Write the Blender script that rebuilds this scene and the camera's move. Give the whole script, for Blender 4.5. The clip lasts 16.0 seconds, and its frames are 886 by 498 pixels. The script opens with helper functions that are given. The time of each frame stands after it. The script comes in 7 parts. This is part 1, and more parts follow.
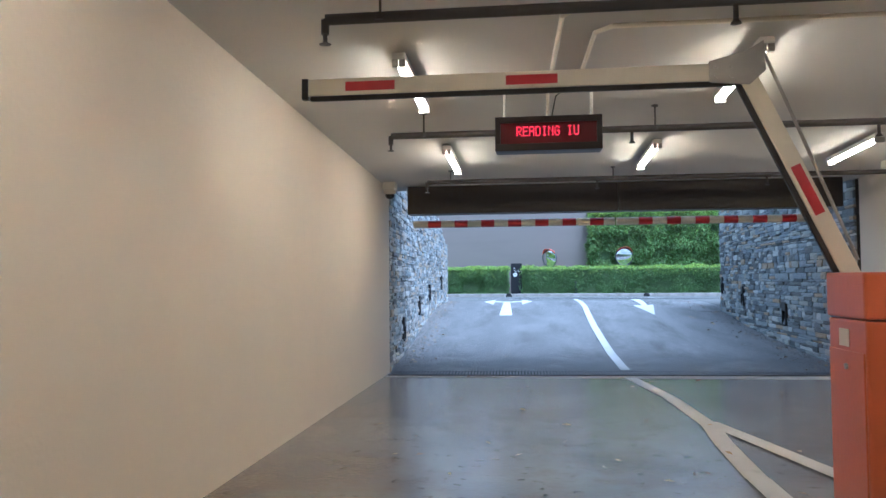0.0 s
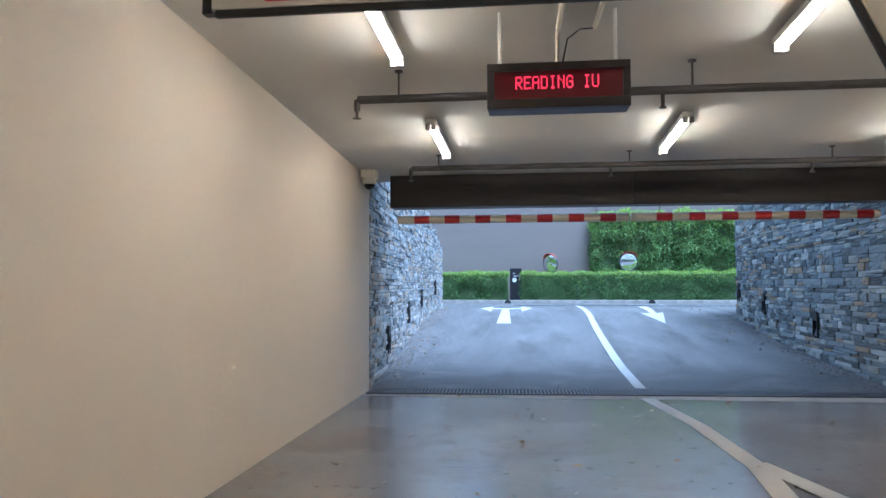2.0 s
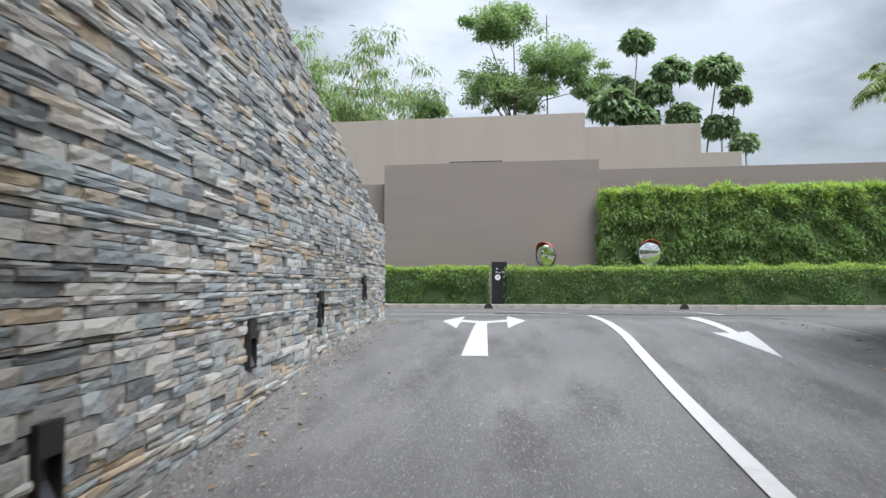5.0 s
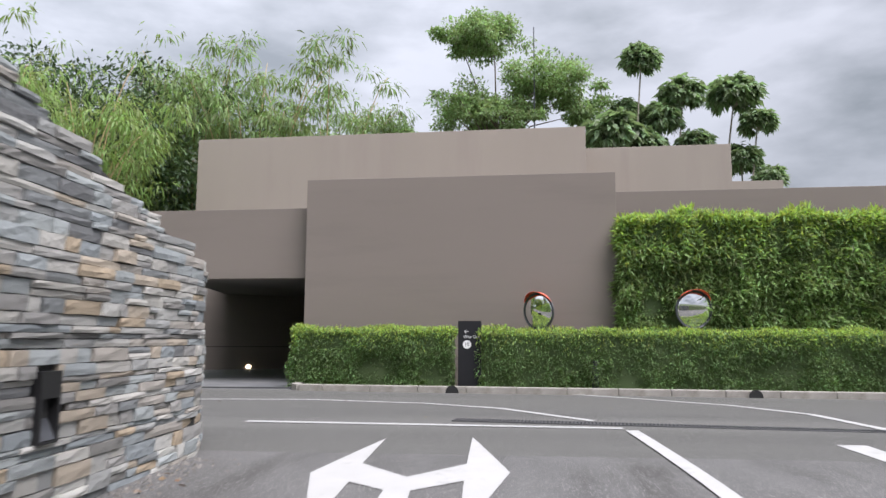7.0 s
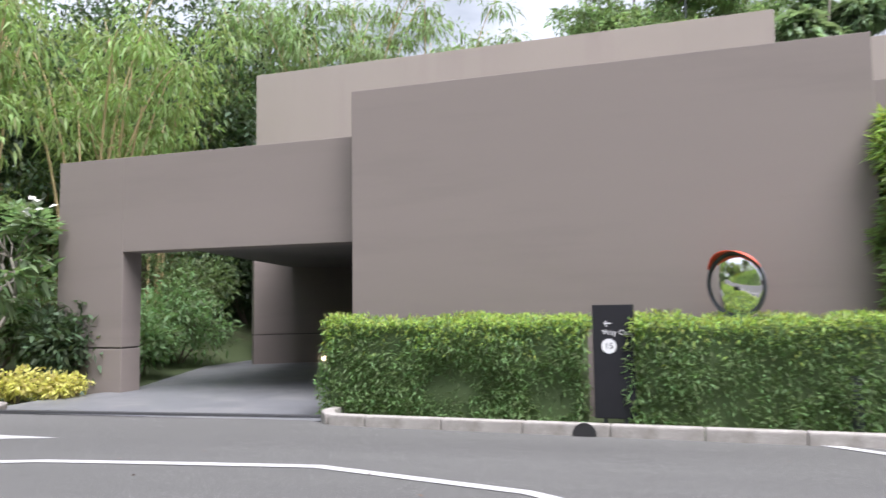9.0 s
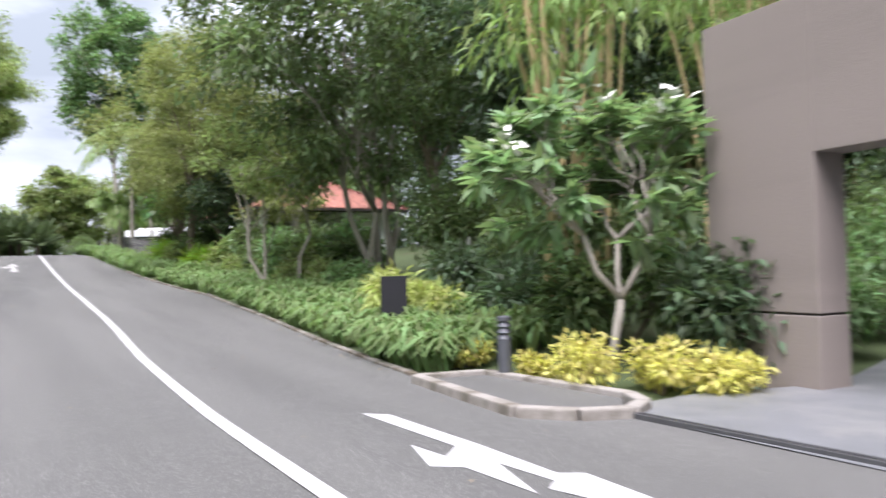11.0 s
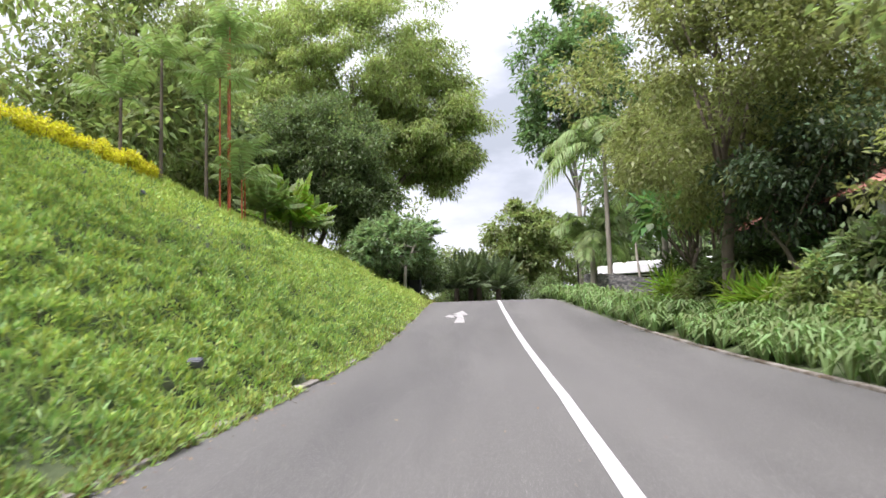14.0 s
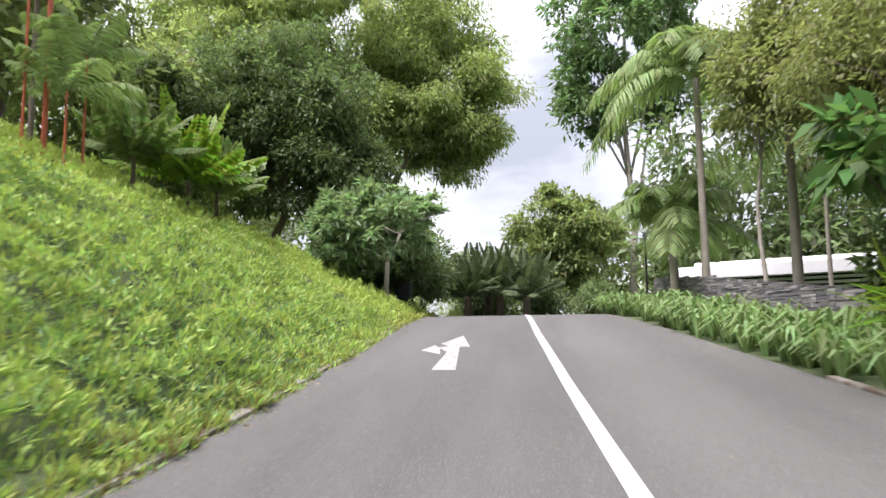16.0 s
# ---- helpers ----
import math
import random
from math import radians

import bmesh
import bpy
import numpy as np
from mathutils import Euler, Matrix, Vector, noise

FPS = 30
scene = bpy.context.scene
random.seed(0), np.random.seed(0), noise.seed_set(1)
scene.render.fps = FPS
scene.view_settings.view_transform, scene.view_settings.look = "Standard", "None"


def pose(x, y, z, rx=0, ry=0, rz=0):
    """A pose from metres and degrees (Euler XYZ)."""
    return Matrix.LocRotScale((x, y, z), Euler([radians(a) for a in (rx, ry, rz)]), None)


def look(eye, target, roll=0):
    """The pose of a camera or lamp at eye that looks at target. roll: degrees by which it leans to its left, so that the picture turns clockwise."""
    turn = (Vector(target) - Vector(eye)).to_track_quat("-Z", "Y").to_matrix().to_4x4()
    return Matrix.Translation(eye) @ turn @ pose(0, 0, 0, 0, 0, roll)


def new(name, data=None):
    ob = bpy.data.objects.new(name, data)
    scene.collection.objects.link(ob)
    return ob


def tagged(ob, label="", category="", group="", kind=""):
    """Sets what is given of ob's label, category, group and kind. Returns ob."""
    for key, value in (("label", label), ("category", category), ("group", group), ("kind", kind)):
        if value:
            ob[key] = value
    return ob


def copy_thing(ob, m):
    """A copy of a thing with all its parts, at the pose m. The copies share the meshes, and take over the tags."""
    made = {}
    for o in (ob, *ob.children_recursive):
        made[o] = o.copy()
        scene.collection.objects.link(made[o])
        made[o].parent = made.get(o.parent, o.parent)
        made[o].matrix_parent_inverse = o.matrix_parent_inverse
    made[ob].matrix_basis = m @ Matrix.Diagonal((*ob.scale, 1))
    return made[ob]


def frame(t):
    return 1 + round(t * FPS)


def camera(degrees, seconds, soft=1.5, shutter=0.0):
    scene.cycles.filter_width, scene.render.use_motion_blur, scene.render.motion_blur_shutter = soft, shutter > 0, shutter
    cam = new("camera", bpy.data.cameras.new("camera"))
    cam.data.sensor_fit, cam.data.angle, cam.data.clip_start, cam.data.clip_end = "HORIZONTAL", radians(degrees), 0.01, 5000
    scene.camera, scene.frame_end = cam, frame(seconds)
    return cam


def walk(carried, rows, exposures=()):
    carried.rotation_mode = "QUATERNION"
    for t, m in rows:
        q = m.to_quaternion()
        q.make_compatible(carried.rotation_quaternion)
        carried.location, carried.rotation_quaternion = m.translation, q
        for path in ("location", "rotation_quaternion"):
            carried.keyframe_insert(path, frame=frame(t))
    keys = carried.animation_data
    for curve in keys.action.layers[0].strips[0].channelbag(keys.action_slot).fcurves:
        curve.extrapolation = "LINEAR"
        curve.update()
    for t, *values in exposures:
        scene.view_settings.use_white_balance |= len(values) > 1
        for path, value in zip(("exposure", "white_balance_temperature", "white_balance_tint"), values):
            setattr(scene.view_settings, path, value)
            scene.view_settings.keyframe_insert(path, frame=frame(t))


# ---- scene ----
cam = camera(61.0, 16.0, shutter=0.3)
PATH = [
    (0, (0.012, 0.004, 1.363), (-0.22, 1.989, 1.443), -0.5),
    (0.5, (0.036, 0.426, 1.341), (-0.191, 2.411, 1.427), -0.1),
    (1, (0.044, 0.737, 1.334), (-0.182, 2.722, 1.422), 0.2),
    (1.5, (0.026, 1.047, 1.34), (-0.201, 3.032, 1.43), 0.1),
    (2, (-0.008, 1.448, 1.33), (-0.239, 3.432, 1.426), -0.2),
    (2.5, (-0.033, 2.178, 1.346), (-0.271, 4.161, 1.44), -0.0),
    (3, (-0.062, 3.208, 1.327), (-0.304, 5.191, 1.421), -0.2),
    (3.5, (-0.121, 4.543, 1.342), (-0.353, 6.528, 1.419), -0.3),
    (3.7, (-0.132, 5.154, 1.348), (-0.359, 7.14, 1.418), -0.1),
    (5.8, (-0.105, 12.51, 1.303), (-0.277, 14.497, 1.455), -0.1),
    (6, (-0.088, 13.303, 1.355), (-0.255, 15.289, 1.528), 0.0),
    (6.5, (-0.058, 15.372, 1.496), (-0.215, 17.354, 1.71), 0.2),
    (7, (-0.035, 17.35, 1.654), (-0.181, 19.331, 1.89), 0.3),
    (7.5, (0.04, 19.265, 1.807), (-0.115, 21.245, 2.04), 0.0),
    (8, (0.072, 21.03, 1.914), (-0.124, 23.01, 2.119), -0.4),
    (8.2, (0.064, 21.66, 1.953), (-0.163, 23.638, 2.141), -0.6),
    (10.3, (-2.42, 26.785, 2.078), (-3.716, 28.307, 2.122), -0.8),
    (10.5, (-2.928, 27.182, 2.063), (-4.358, 28.579, 2.105), -0.8),
    (11, (-4.488, 28.065, 1.955), (-6.205, 29.088, 2.004), -1.4),
    (11.5, (-6.728, 28.656, 1.955), (-8.631, 29.268, 2.007), -2.0),
    (12, (-9.168, 28.877, 1.898), (-11.146, 29.161, 1.968), -3.0),
    (12.5, (-11.782, 29.006, 1.872), (-13.778, 29.088, 1.974), -3.5),
    (13, (-14.609, 29.07, 1.899), (-16.603, 29.05, 2.045), -3.2),
    (13.5, (-17.556, 29.208, 1.972), (-19.547, 29.146, 2.155), -2.7),
    (14, (-20.434, 29.341, 2.143), (-22.421, 29.256, 2.346), -1.7),
    (14.5, (-23.44, 29.422, 2.286), (-25.426, 29.319, 2.499), -0.9),
    (15, (-26.491, 29.471, 2.392), (-28.475, 29.354, 2.612), -0.3),
    (15.5, (-29.7, 29.543, 2.507), (-31.682, 29.407, 2.735), -0.4),
    (16, (-32.948, 29.584, 2.657), (-34.928, 29.431, 2.888), -0.7),
]
EXPOSURE = [
    (0.0, 1.18, 4290, 10), (1.0, 1.18, 4290, 10), (2.5, 1.14, 4160, 10), (3.7, 1.2, 4620, 9), (5.8, 0.62, 6250, 16), (8.2, 0.84, 5950, 20), (10.3, 1.3, 5950, 22), (12.5, 1.14, 6100, 23), (16.0, 1.22, 6200, 24),
]
walk(cam, [(t, look(eye, target, roll)) for t, eye, target, roll in PATH], EXPOSURE)

# ---- sky and sun: bright overcast ----
world = bpy.data.worlds.new("sky")
scene.world = world
world.use_nodes = True
wn, wl = world.node_tree.nodes, world.node_tree.links
wn.clear()
sky = wn.new("ShaderNodeTexSky")
sky.sky_type = 'NISHITA'
sky.sun_disc = False
sky.sun_elevation, sky.sun_rotation = radians(61), radians(132)
geo = wn.new("ShaderNodeTexCoord")
stretch = wn.new("ShaderNodeMapping")
stretch.inputs["Scale"].default_value = (1.0, 1.0, 2.6)
wl.new(geo.outputs["Generated"], stretch.inputs["Vector"])
cloud = wn.new("ShaderNodeTexNoise")
cloud.inputs["Scale"].default_value, cloud.inputs["Detail"].default_value, cloud.inputs["Roughness"].default_value = 2.3, 7, 0.52
wl.new(stretch.outputs["Vector"], cloud.inputs["Vector"])
tone = wn.new("ShaderNodeValToRGB")
tone.color_ramp.elements[0].position, tone.color_ramp.elements[0].color = 0.4, (2.6, 2.84, 2.8, 1)
tone.color_ramp.elements[1].position, tone.color_ramp.elements[1].color = 0.6, (5.75, 5.98, 6.0, 1)
wl.new(cloud.outputs["Fac"], tone.inputs["Fac"])
mix = wn.new("ShaderNodeMix")
mix.data_type = 'RGBA'
mix.inputs["Factor"].default_value = 0.9
wl.new(sky.outputs["Color"], mix.inputs[6])
wl.new(tone.outputs["Color"], mix.inputs[7])
back = wn.new("ShaderNodeBackground")
back.inputs["Strength"].default_value = 0.125
# the cloud is thinner and brighter to the west and overhead
part_xyz = wn.new("ShaderNodeSeparateXYZ")
wl.new(geo.outputs["Generated"], part_xyz.inputs["Vector"])
west = wn.new("ShaderNodeMapRange")
west.interpolation_type = 'SMOOTHSTEP'
for key, value in (("From Min", -0.5), ("From Max", 0.95), ("To Min", 0.78), ("To Max", 1.08)):
    west.inputs[key].default_value = value
neg = wn.new("ShaderNodeMath")
neg.operation = 'MULTIPLY'
neg.inputs[1].default_value = -1.0
wl.new(part_xyz.outputs["X"], neg.inputs[0])
wl.new(neg.outputs["Value"], west.inputs["Value"])
lit = wn.new("ShaderNodeVectorMath")
lit.operation = 'SCALE'
wl.new(mix.outputs[2], lit.inputs[0])
height = wn.new("ShaderNodeMapRange")
for key, value in (("From Min", 0.0), ("From Max", 1.0), ("To Min", 0.62), ("To Max", 1.42)):
    height.inputs[key].default_value = value
wl.new(part_xyz.outputs["Z"], height.inputs["Value"])
both = wn.new("ShaderNodeMath")
both.operation = 'MULTIPLY'
wl.new(west.outputs["Result"], both.inputs[0])
wl.new(height.outputs["Result"], both.inputs[1])
wl.new(both.outputs["Value"], lit.inputs["Scale"])
wl.new(lit.outputs["Vector"], back.inputs["Color"])
wout = wn.new("ShaderNodeOutputWorld")
wl.new(back.outputs["Background"], wout.inputs["Surface"])

sun = new("sun", bpy.data.lights.new("sun", "SUN"))
sun.data.energy, sun.data.angle, sun.data.color = 3.9, radians(45), (1.0, 0.96, 0.9)
sun.matrix_world = look((24, -22, 60), (0, 0, 0))

# ---- materials ----
def material(name, base, rough=0.7, metal=0.0, bump=0.0, bump_scale=40.0, vary=0.25, vary_scale=2.5, stain=None, stain_scale=0.6,
             stain_at=(0.5, 0.7), per="", island=0.0, spec=0.5, streak=False, coat=0.0, ramp=None, hue=0.0, grit=None, grit_scale=140.0, grit_at=(0.6, 0.68)):
    """A surface of one base colour that varies at two scales, with fine relief; stain: a second colour in patches;
    per: 'object' or 'island', which shifts the tone from piece to piece; ramp: colours to pick from by piece."""
    m = bpy.data.materials.new(name)
    m.use_nodes = True
    n, l = m.node_tree.nodes, m.node_tree.links
    b = n["Principled BSDF"]
    b.inputs["Roughness"].default_value, b.inputs["Metallic"].default_value = rough, metal
    b.inputs["Specular IOR Level"].default_value = spec
    b.inputs["Coat Weight"].default_value = coat
    tc = n.new("ShaderNodeTexCoord")
    src = tc.outputs["Object"]
    if streak:
        mp = n.new("ShaderNodeMapping")
        mp.inputs["Scale"].default_value = streak if isinstance(streak, tuple) else (1, 1, 0.12)
        l.new(src, mp.inputs["Vector"])
        src = mp.outputs["Vector"]
    big, small = n.new("ShaderNodeTexNoise"), n.new("ShaderNodeTexNoise")
    big.inputs["Scale"].default_value, big.inputs["Detail"].default_value = vary_scale, 5
    small.inputs["Scale"].default_value, small.inputs["Detail"].default_value = bump_scale, 4
    l.new(src, big.inputs["Vector"])
    l.new(tc.outputs["Object"], small.inputs["Vector"])
    col = n.new("ShaderNodeMix")
    col.data_type = 'RGBA'
    dark = tuple(c * (1 - vary) for c in base) + (1,)
    light = tuple(min(1, c * (1 + vary * 0.8)) for c in base) + (1,)
    col.inputs[6].default_value, col.inputs[7].default_value = dark, light
    l.new(big.outputs["Fac"], col.inputs["Factor"])
    out = col.outputs[2]
    if ramp:
        pick = n.new("ShaderNodeObjectInfo") if per == "object" else n.new("ShaderNodeNewGeometry")
        rp = n.new("ShaderNodeValToRGB")
        rp.color_ramp.interpolation = 'CONSTANT'
        while len(rp.color_ramp.elements) < len(ramp):
            rp.color_ramp.elements.new(0.5)
        for k, c in enumerate(ramp):
            rp.color_ramp.elements[k].position, rp.color_ramp.elements[k].color = k / len(ramp), (*c, 1)
        l.new(pick.outputs["Random" if per == "object" else "Random Per Island"], rp.inputs["Fac"])
        mu = n.new("ShaderNodeMix")
        mu.data_type, mu.blend_type = 'RGBA', 'MULTIPLY'
        mu.inputs["Factor"].default_value = 1.0
        l.new(rp.outputs["Color"], mu.inputs[6])
        l.new(out, mu.inputs[7])
        out = mu.outputs[2]
    elif per:
        pick = n.new("ShaderNodeObjectInfo") if per == "object" else n.new("ShaderNodeNewGeometry")
        hs = n.new("ShaderNodeHueSaturation")
        mr = n.new("ShaderNodeMapRange")
        mr.inputs["To Min"].default_value, mr.inputs["To Max"].default_value = 1 - island, 1 + island
        rnd = pick.outputs["Random" if per == "object" else "Random Per Island"]
        l.new(rnd, mr.inputs["Value"])
        l.new(mr.outputs["Result"], hs.inputs["Value"])
        if hue:
            mh = n.new("ShaderNodeMapRange")
            mh.inputs["To Min"].default_value, mh.inputs["To Max"].default_value = 0.5 - hue, 0.5 + hue
            l.new(rnd, mh.inputs["Value"])
            l.new(mh.outputs["Result"], hs.inputs["Hue"])
        l.new(out, hs.inputs["Color"])
        out = hs.outputs["Color"]
    if stain:
        sp = n.new("ShaderNodeTexNoise")
        sp.inputs["Scale"].default_value, sp.inputs["Detail"].default_value = stain_scale, 8
        sp.inputs["Roughness"].default_value = 0.62
        l.new(src, sp.inputs["Vector"])
        sr = n.new("ShaderNodeMapRange")
        sr.inputs["From Min"].default_value, sr.inputs["From Max"].default_value = stain_at
        l.new(sp.outputs["Fac"], sr.inputs["Value"])
        sm = n.new("ShaderNodeMix")
        sm.data_type = 'RGBA'
        l.new(sr.outputs["Result"], sm.inputs["Factor"])
        l.new(out, sm.inputs[6])
        sm.inputs[7].default_value = (*stain, 1)
        out = sm.outputs[2]
    if grit:
        gp = n.new("ShaderNodeTexNoise")
        gp.inputs["Scale"].default_value, gp.inputs["Detail"].default_value = grit_scale, 2
        l.new(tc.outputs["Object"], gp.inputs["Vector"])
        gr = n.new("ShaderNodeMapRange")
        gr.inputs["From Min"].default_value, gr.inputs["From Max"].default_value = grit_at
        l.new(gp.outputs["Fac"], gr.inputs["Value"])
        gm = n.new("ShaderNodeMix")
        gm.data_type = 'RGBA'
        l.new(gr.outputs["Result"], gm.inputs["Factor"])
        l.new(out, gm.inputs[6])
        gm.inputs[7].default_value = (*grit, 1)
        out = gm.outputs[2]
    l.new(out, b.inputs["Base Color"])
    if bump:
        bp = n.new("ShaderNodeBump")
        bp.inputs["Strength"].default_value, bp.inputs["Distance"].default_value = bump, 0.02
        l.new(small.outputs["Fac"], bp.inputs["Height"])
        l.new(bp.outputs["Normal"], b.inputs["Normal"])
    return m


def leaf_material(name, base, island=0.45, hue=0.03, rough=0.5, through_light=0.45, tip=None):
    """A leaf: green that shifts from leaf to leaf and lets some light through."""
    m = material(name, base, rough=rough, vary=0.3, vary_scale=1.2, per="island", island=island, hue=hue, spec=0.35)
    n, l = m.node_tree.nodes, m.node_tree.links
    b, out = n["Principled BSDF"], n["Material Output"]
    tr = n.new("ShaderNodeBsdfTranslucent")
    src = b.inputs["Base Color"].links[0].from_socket
    br = n.new("ShaderNodeMix")
    br.data_type, br.blend_type = 'RGBA', 'MULTIPLY'
    br.inputs["Factor"].default_value = 1.0
    br.inputs[7].default_value = (1.15, 1.25, 0.8, 1)
    l.new(src, br.inputs[6])
    l.new(br.outputs[2], tr.inputs["Color"])
    mx = n.new("ShaderNodeMixShader")
    mx.inputs["Fac"].default_value = through_light
    l.new(b.outputs["BSDF"], mx.inputs[1])
    l.new(tr.outputs["BSDF"], mx.inputs[2])
    l.new(mx.outputs["Shader"], out.inputs["Surface"])
    return m


def glow_material(name, colour, strength):
    m = bpy.data.materials.new(name)
    m.use_nodes = True
    b = m.node_tree.nodes["Principled BSDF"]
    b.inputs["Base Color"].default_value = (*colour, 1)
    b.inputs["Emission Color"].default_value = (*colour, 1)
    b.inputs["Emission Strength"].default_value = strength
    return m


# ---- mesh tools ----
def mesh_from(name, verts, faces, mat=None, smooth=False):
    me = bpy.data.meshes.new(name)
    me.from_pydata([tuple(v) for v in verts], [], [tuple(f) for f in faces])
    if mat:
        me.materials.append(mat)
    if smooth:
        me.shade_smooth()
    me.update()
    return me


def finish(bm, name, mat, smooth=False):
    bmesh.ops.recalc_face_normals(bm, faces=bm.faces)
    me = bpy.data.meshes.new(name)
    bm.to_mesh(me)
    bm.free()
    if mat:
        me.materials.append(mat)
    if smooth:
        me.shade_smooth()
    return me


def part(name, bm, mat, parent, label="", smooth=False):
    """Links a bmesh, or a mesh, as one part of a thing."""
    me = finish(bm, name, mat, smooth) if isinstance(bm, bmesh.types.BMesh) else bm
    ob = new(name, me)
    ob.parent = parent
    if label:
        ob["label"] = label
    return ob


def thing(name, label, category, at=(0, 0, 0), rz=0.0, group="", kind=""):
    e = new(name)
    e.empty_display_size = 0.2
    e.matrix_basis = pose(*at, 0, 0, rz)
    return tagged(e, label, category, group, kind)


def solid(name, bm, mat, label, category, kind="", group="", smooth=False, at=None, rz=0.0):
    """A top-level thing of one mesh."""
    ob = new(name, finish(bm, name, mat, smooth) if isinstance(bm, bmesh.types.BMesh) else bm)
    if at:
        ob.matrix_basis = pose(*at, 0, 0, rz)
    return tagged(ob, label, category, group, kind)


def box(bm, lo, hi, bevel=0.0, m=None):
    c = [(a + b) / 2 for a, b in zip(lo, hi)]
    s = [abs(b - a) for a, b in zip(lo, hi)]
    r = bmesh.ops.create_cube(bm, size=1.0, matrix=(m or Matrix()) @ Matrix.LocRotScale(c, None, s))
    if bevel:
        edges = {e for v in r["verts"] for e in v.link_edges}
        bmesh.ops.bevel(bm, geom=list(edges), offset=bevel, segments=2, affect='EDGES', profile=0.6)
    return bm


def tube(bm, pts, radii, n=10, caps=True):
    """A round tube along points."""
    pts = [Vector(p) for p in pts]
    if not hasattr(radii, "__len__"):
        radii = [radii] * len(pts)
    rings, side = [], None
    for k, p in enumerate(pts):
        d = (pts[min(k + 1, len(pts) - 1)] - pts[max(k - 1, 0)]).normalized()
        if side is None:
            side = d.orthogonal().normalized()
        side = (side - d * side.dot(d)).normalized()
        other = d.cross(side)
        rings.append([bm.verts.new(p + (side * math.cos(2 * math.pi * a / n) + other * math.sin(2 * math.pi * a / n)) * radii[k]) for a in range(n)])
    for r0, r1 in zip(rings, rings[1:]):
        for a in range(n):
            bm.faces.new((r0[a], r0[(a + 1) % n], r1[(a + 1) % n], r1[a]))
    if caps:
        bm.faces.new(rings[0][::-1])
        bm.faces.new(rings[-1])
    return bm


def lathe(bm, profile, n=20, centre=(0, 0, 0)):
    """A turned body from (radius, height) pairs."""
    rings = []
    for r, z in profile:
        rings.append([bm.verts.new((centre[0] + r * math.cos(2 * math.pi * a / n), centre[1] + r * math.sin(2 * math.pi * a / n), centre[2] + z)) for a in range(n)])
    for r0, r1 in zip(rings, rings[1:]):
        for a in range(n):
            bm.faces.new((r0[a], r0[(a + 1) % n], r1[(a + 1) % n], r1[a]))
    bm.faces.new(rings[0][::-1])
    bm.faces.new(rings[-1])
    return bm


def quads_mesh(name, v, mat):
    """A mesh of separate quads from an array (n, 4, 3)."""
    n = len(v)
    me = bpy.data.meshes.new(name)
    me.vertices.add(4 * n)
    me.vertices.foreach_set("co", np.ascontiguousarray(v, np.float32).ravel())
    me.loops.add(4 * n)
    me.loops.foreach_set("vertex_index", np.arange(4 * n, dtype=np.int32))
    me.polygons.add(n)
    me.polygons.foreach_set("loop_start", np.arange(0, 4 * n, 4, dtype=np.int32))
    me.update(calc_edges=True)
    me.materials.append(mat)
    return me


def unit(v):
    return v / np.maximum(np.linalg.norm(v, axis=-1, keepdims=True), 1e-9)


def leaves(rng, at, out, length, width, droop=0.3, spread=0.8, fold=0.15):
    """Leaf quads at the points, which grow in about the directions out."""
    n = len(at)
    d = unit(out + rng.normal(0, spread, (n, 3)) - np.array([0, 0, droop]))
    s = unit(np.cross(d, rng.normal(0, 1, (n, 3)) + np.array([0, 0, 2.5])))
    up = np.cross(s, d)
    ln = (length * rng.uniform(0.65, 1.25, n))[:, None]
    w = (width * rng.uniform(0.7, 1.2, n))[:, None]
    mid = at + d * ln * 0.45
    tip = at + d * ln - np.array([0, 0, 1.0]) * ln * droop * 0.35
    return np.stack([at, mid + s * w * 0.5 + up * w * fold, tip, mid - s * w * 0.5 + up * w * fold], 1)

# ---- surfaces of the setting ----
ASPHALT = material("asphalt", (0.098, 0.0975, 0.09), rough=0.85, bump=0.5, bump_scale=120, vary=0.42, vary_scale=1.1, stain=(0.061, 0.061, 0.058), stain_scale=0.7, stain_at=(0.48, 0.72), streak=(0.07, 0.8, 1), grit=(0.27, 0.262, 0.25), grit_scale=95)
RAMP_ASPHALT = material("ramp_asphalt", (0.125, 0.124, 0.12), rough=0.75, streak=(1, 0.22, 1), bump=0.8, bump_scale=90, vary=0.55, vary_scale=1.4, stain=(0.068, 0.066, 0.062), stain_scale=1.5, stain_at=(0.46, 0.64), grit=(0.36, 0.355, 0.34), grit_scale=70)
DAMP = material("damp_asphalt", (0.085, 0.083, 0.08), rough=0.6, bump=0.9, bump_scale=80, vary=0.4, vary_scale=1.6, stain=(0.15, 0.148, 0.142), stain_scale=1.1, stain_at=(0.52, 0.7), grit=(0.3, 0.295, 0.285), grit_scale=60, grit_at=(0.62, 0.69))
LINE_WORN = material("worn_road_paint", (0.33, 0.325, 0.31), rough=0.75, bump=0.4, bump_scale=100, vary=0.2, vary_scale=4, stain=(0.2, 0.195, 0.185), stain_scale=6, stain_at=(0.5, 0.66))
LINE_WHITE = material("road_paint", (0.43, 0.43, 0.42), rough=0.7, bump=0.4, bump_scale=100, vary=0.12, vary_scale=3, stain=(0.32, 0.32, 0.31), stain_scale=5, stain_at=(0.58, 0.72))
CONCRETE = material("kerb_concrete", (0.34, 0.32, 0.29), rough=0.85, bump=0.5, bump_scale=60, vary=0.25, vary_scale=3, stain=(0.22, 0.205, 0.175), stain_scale=3.5, stain_at=(0.5, 0.75))
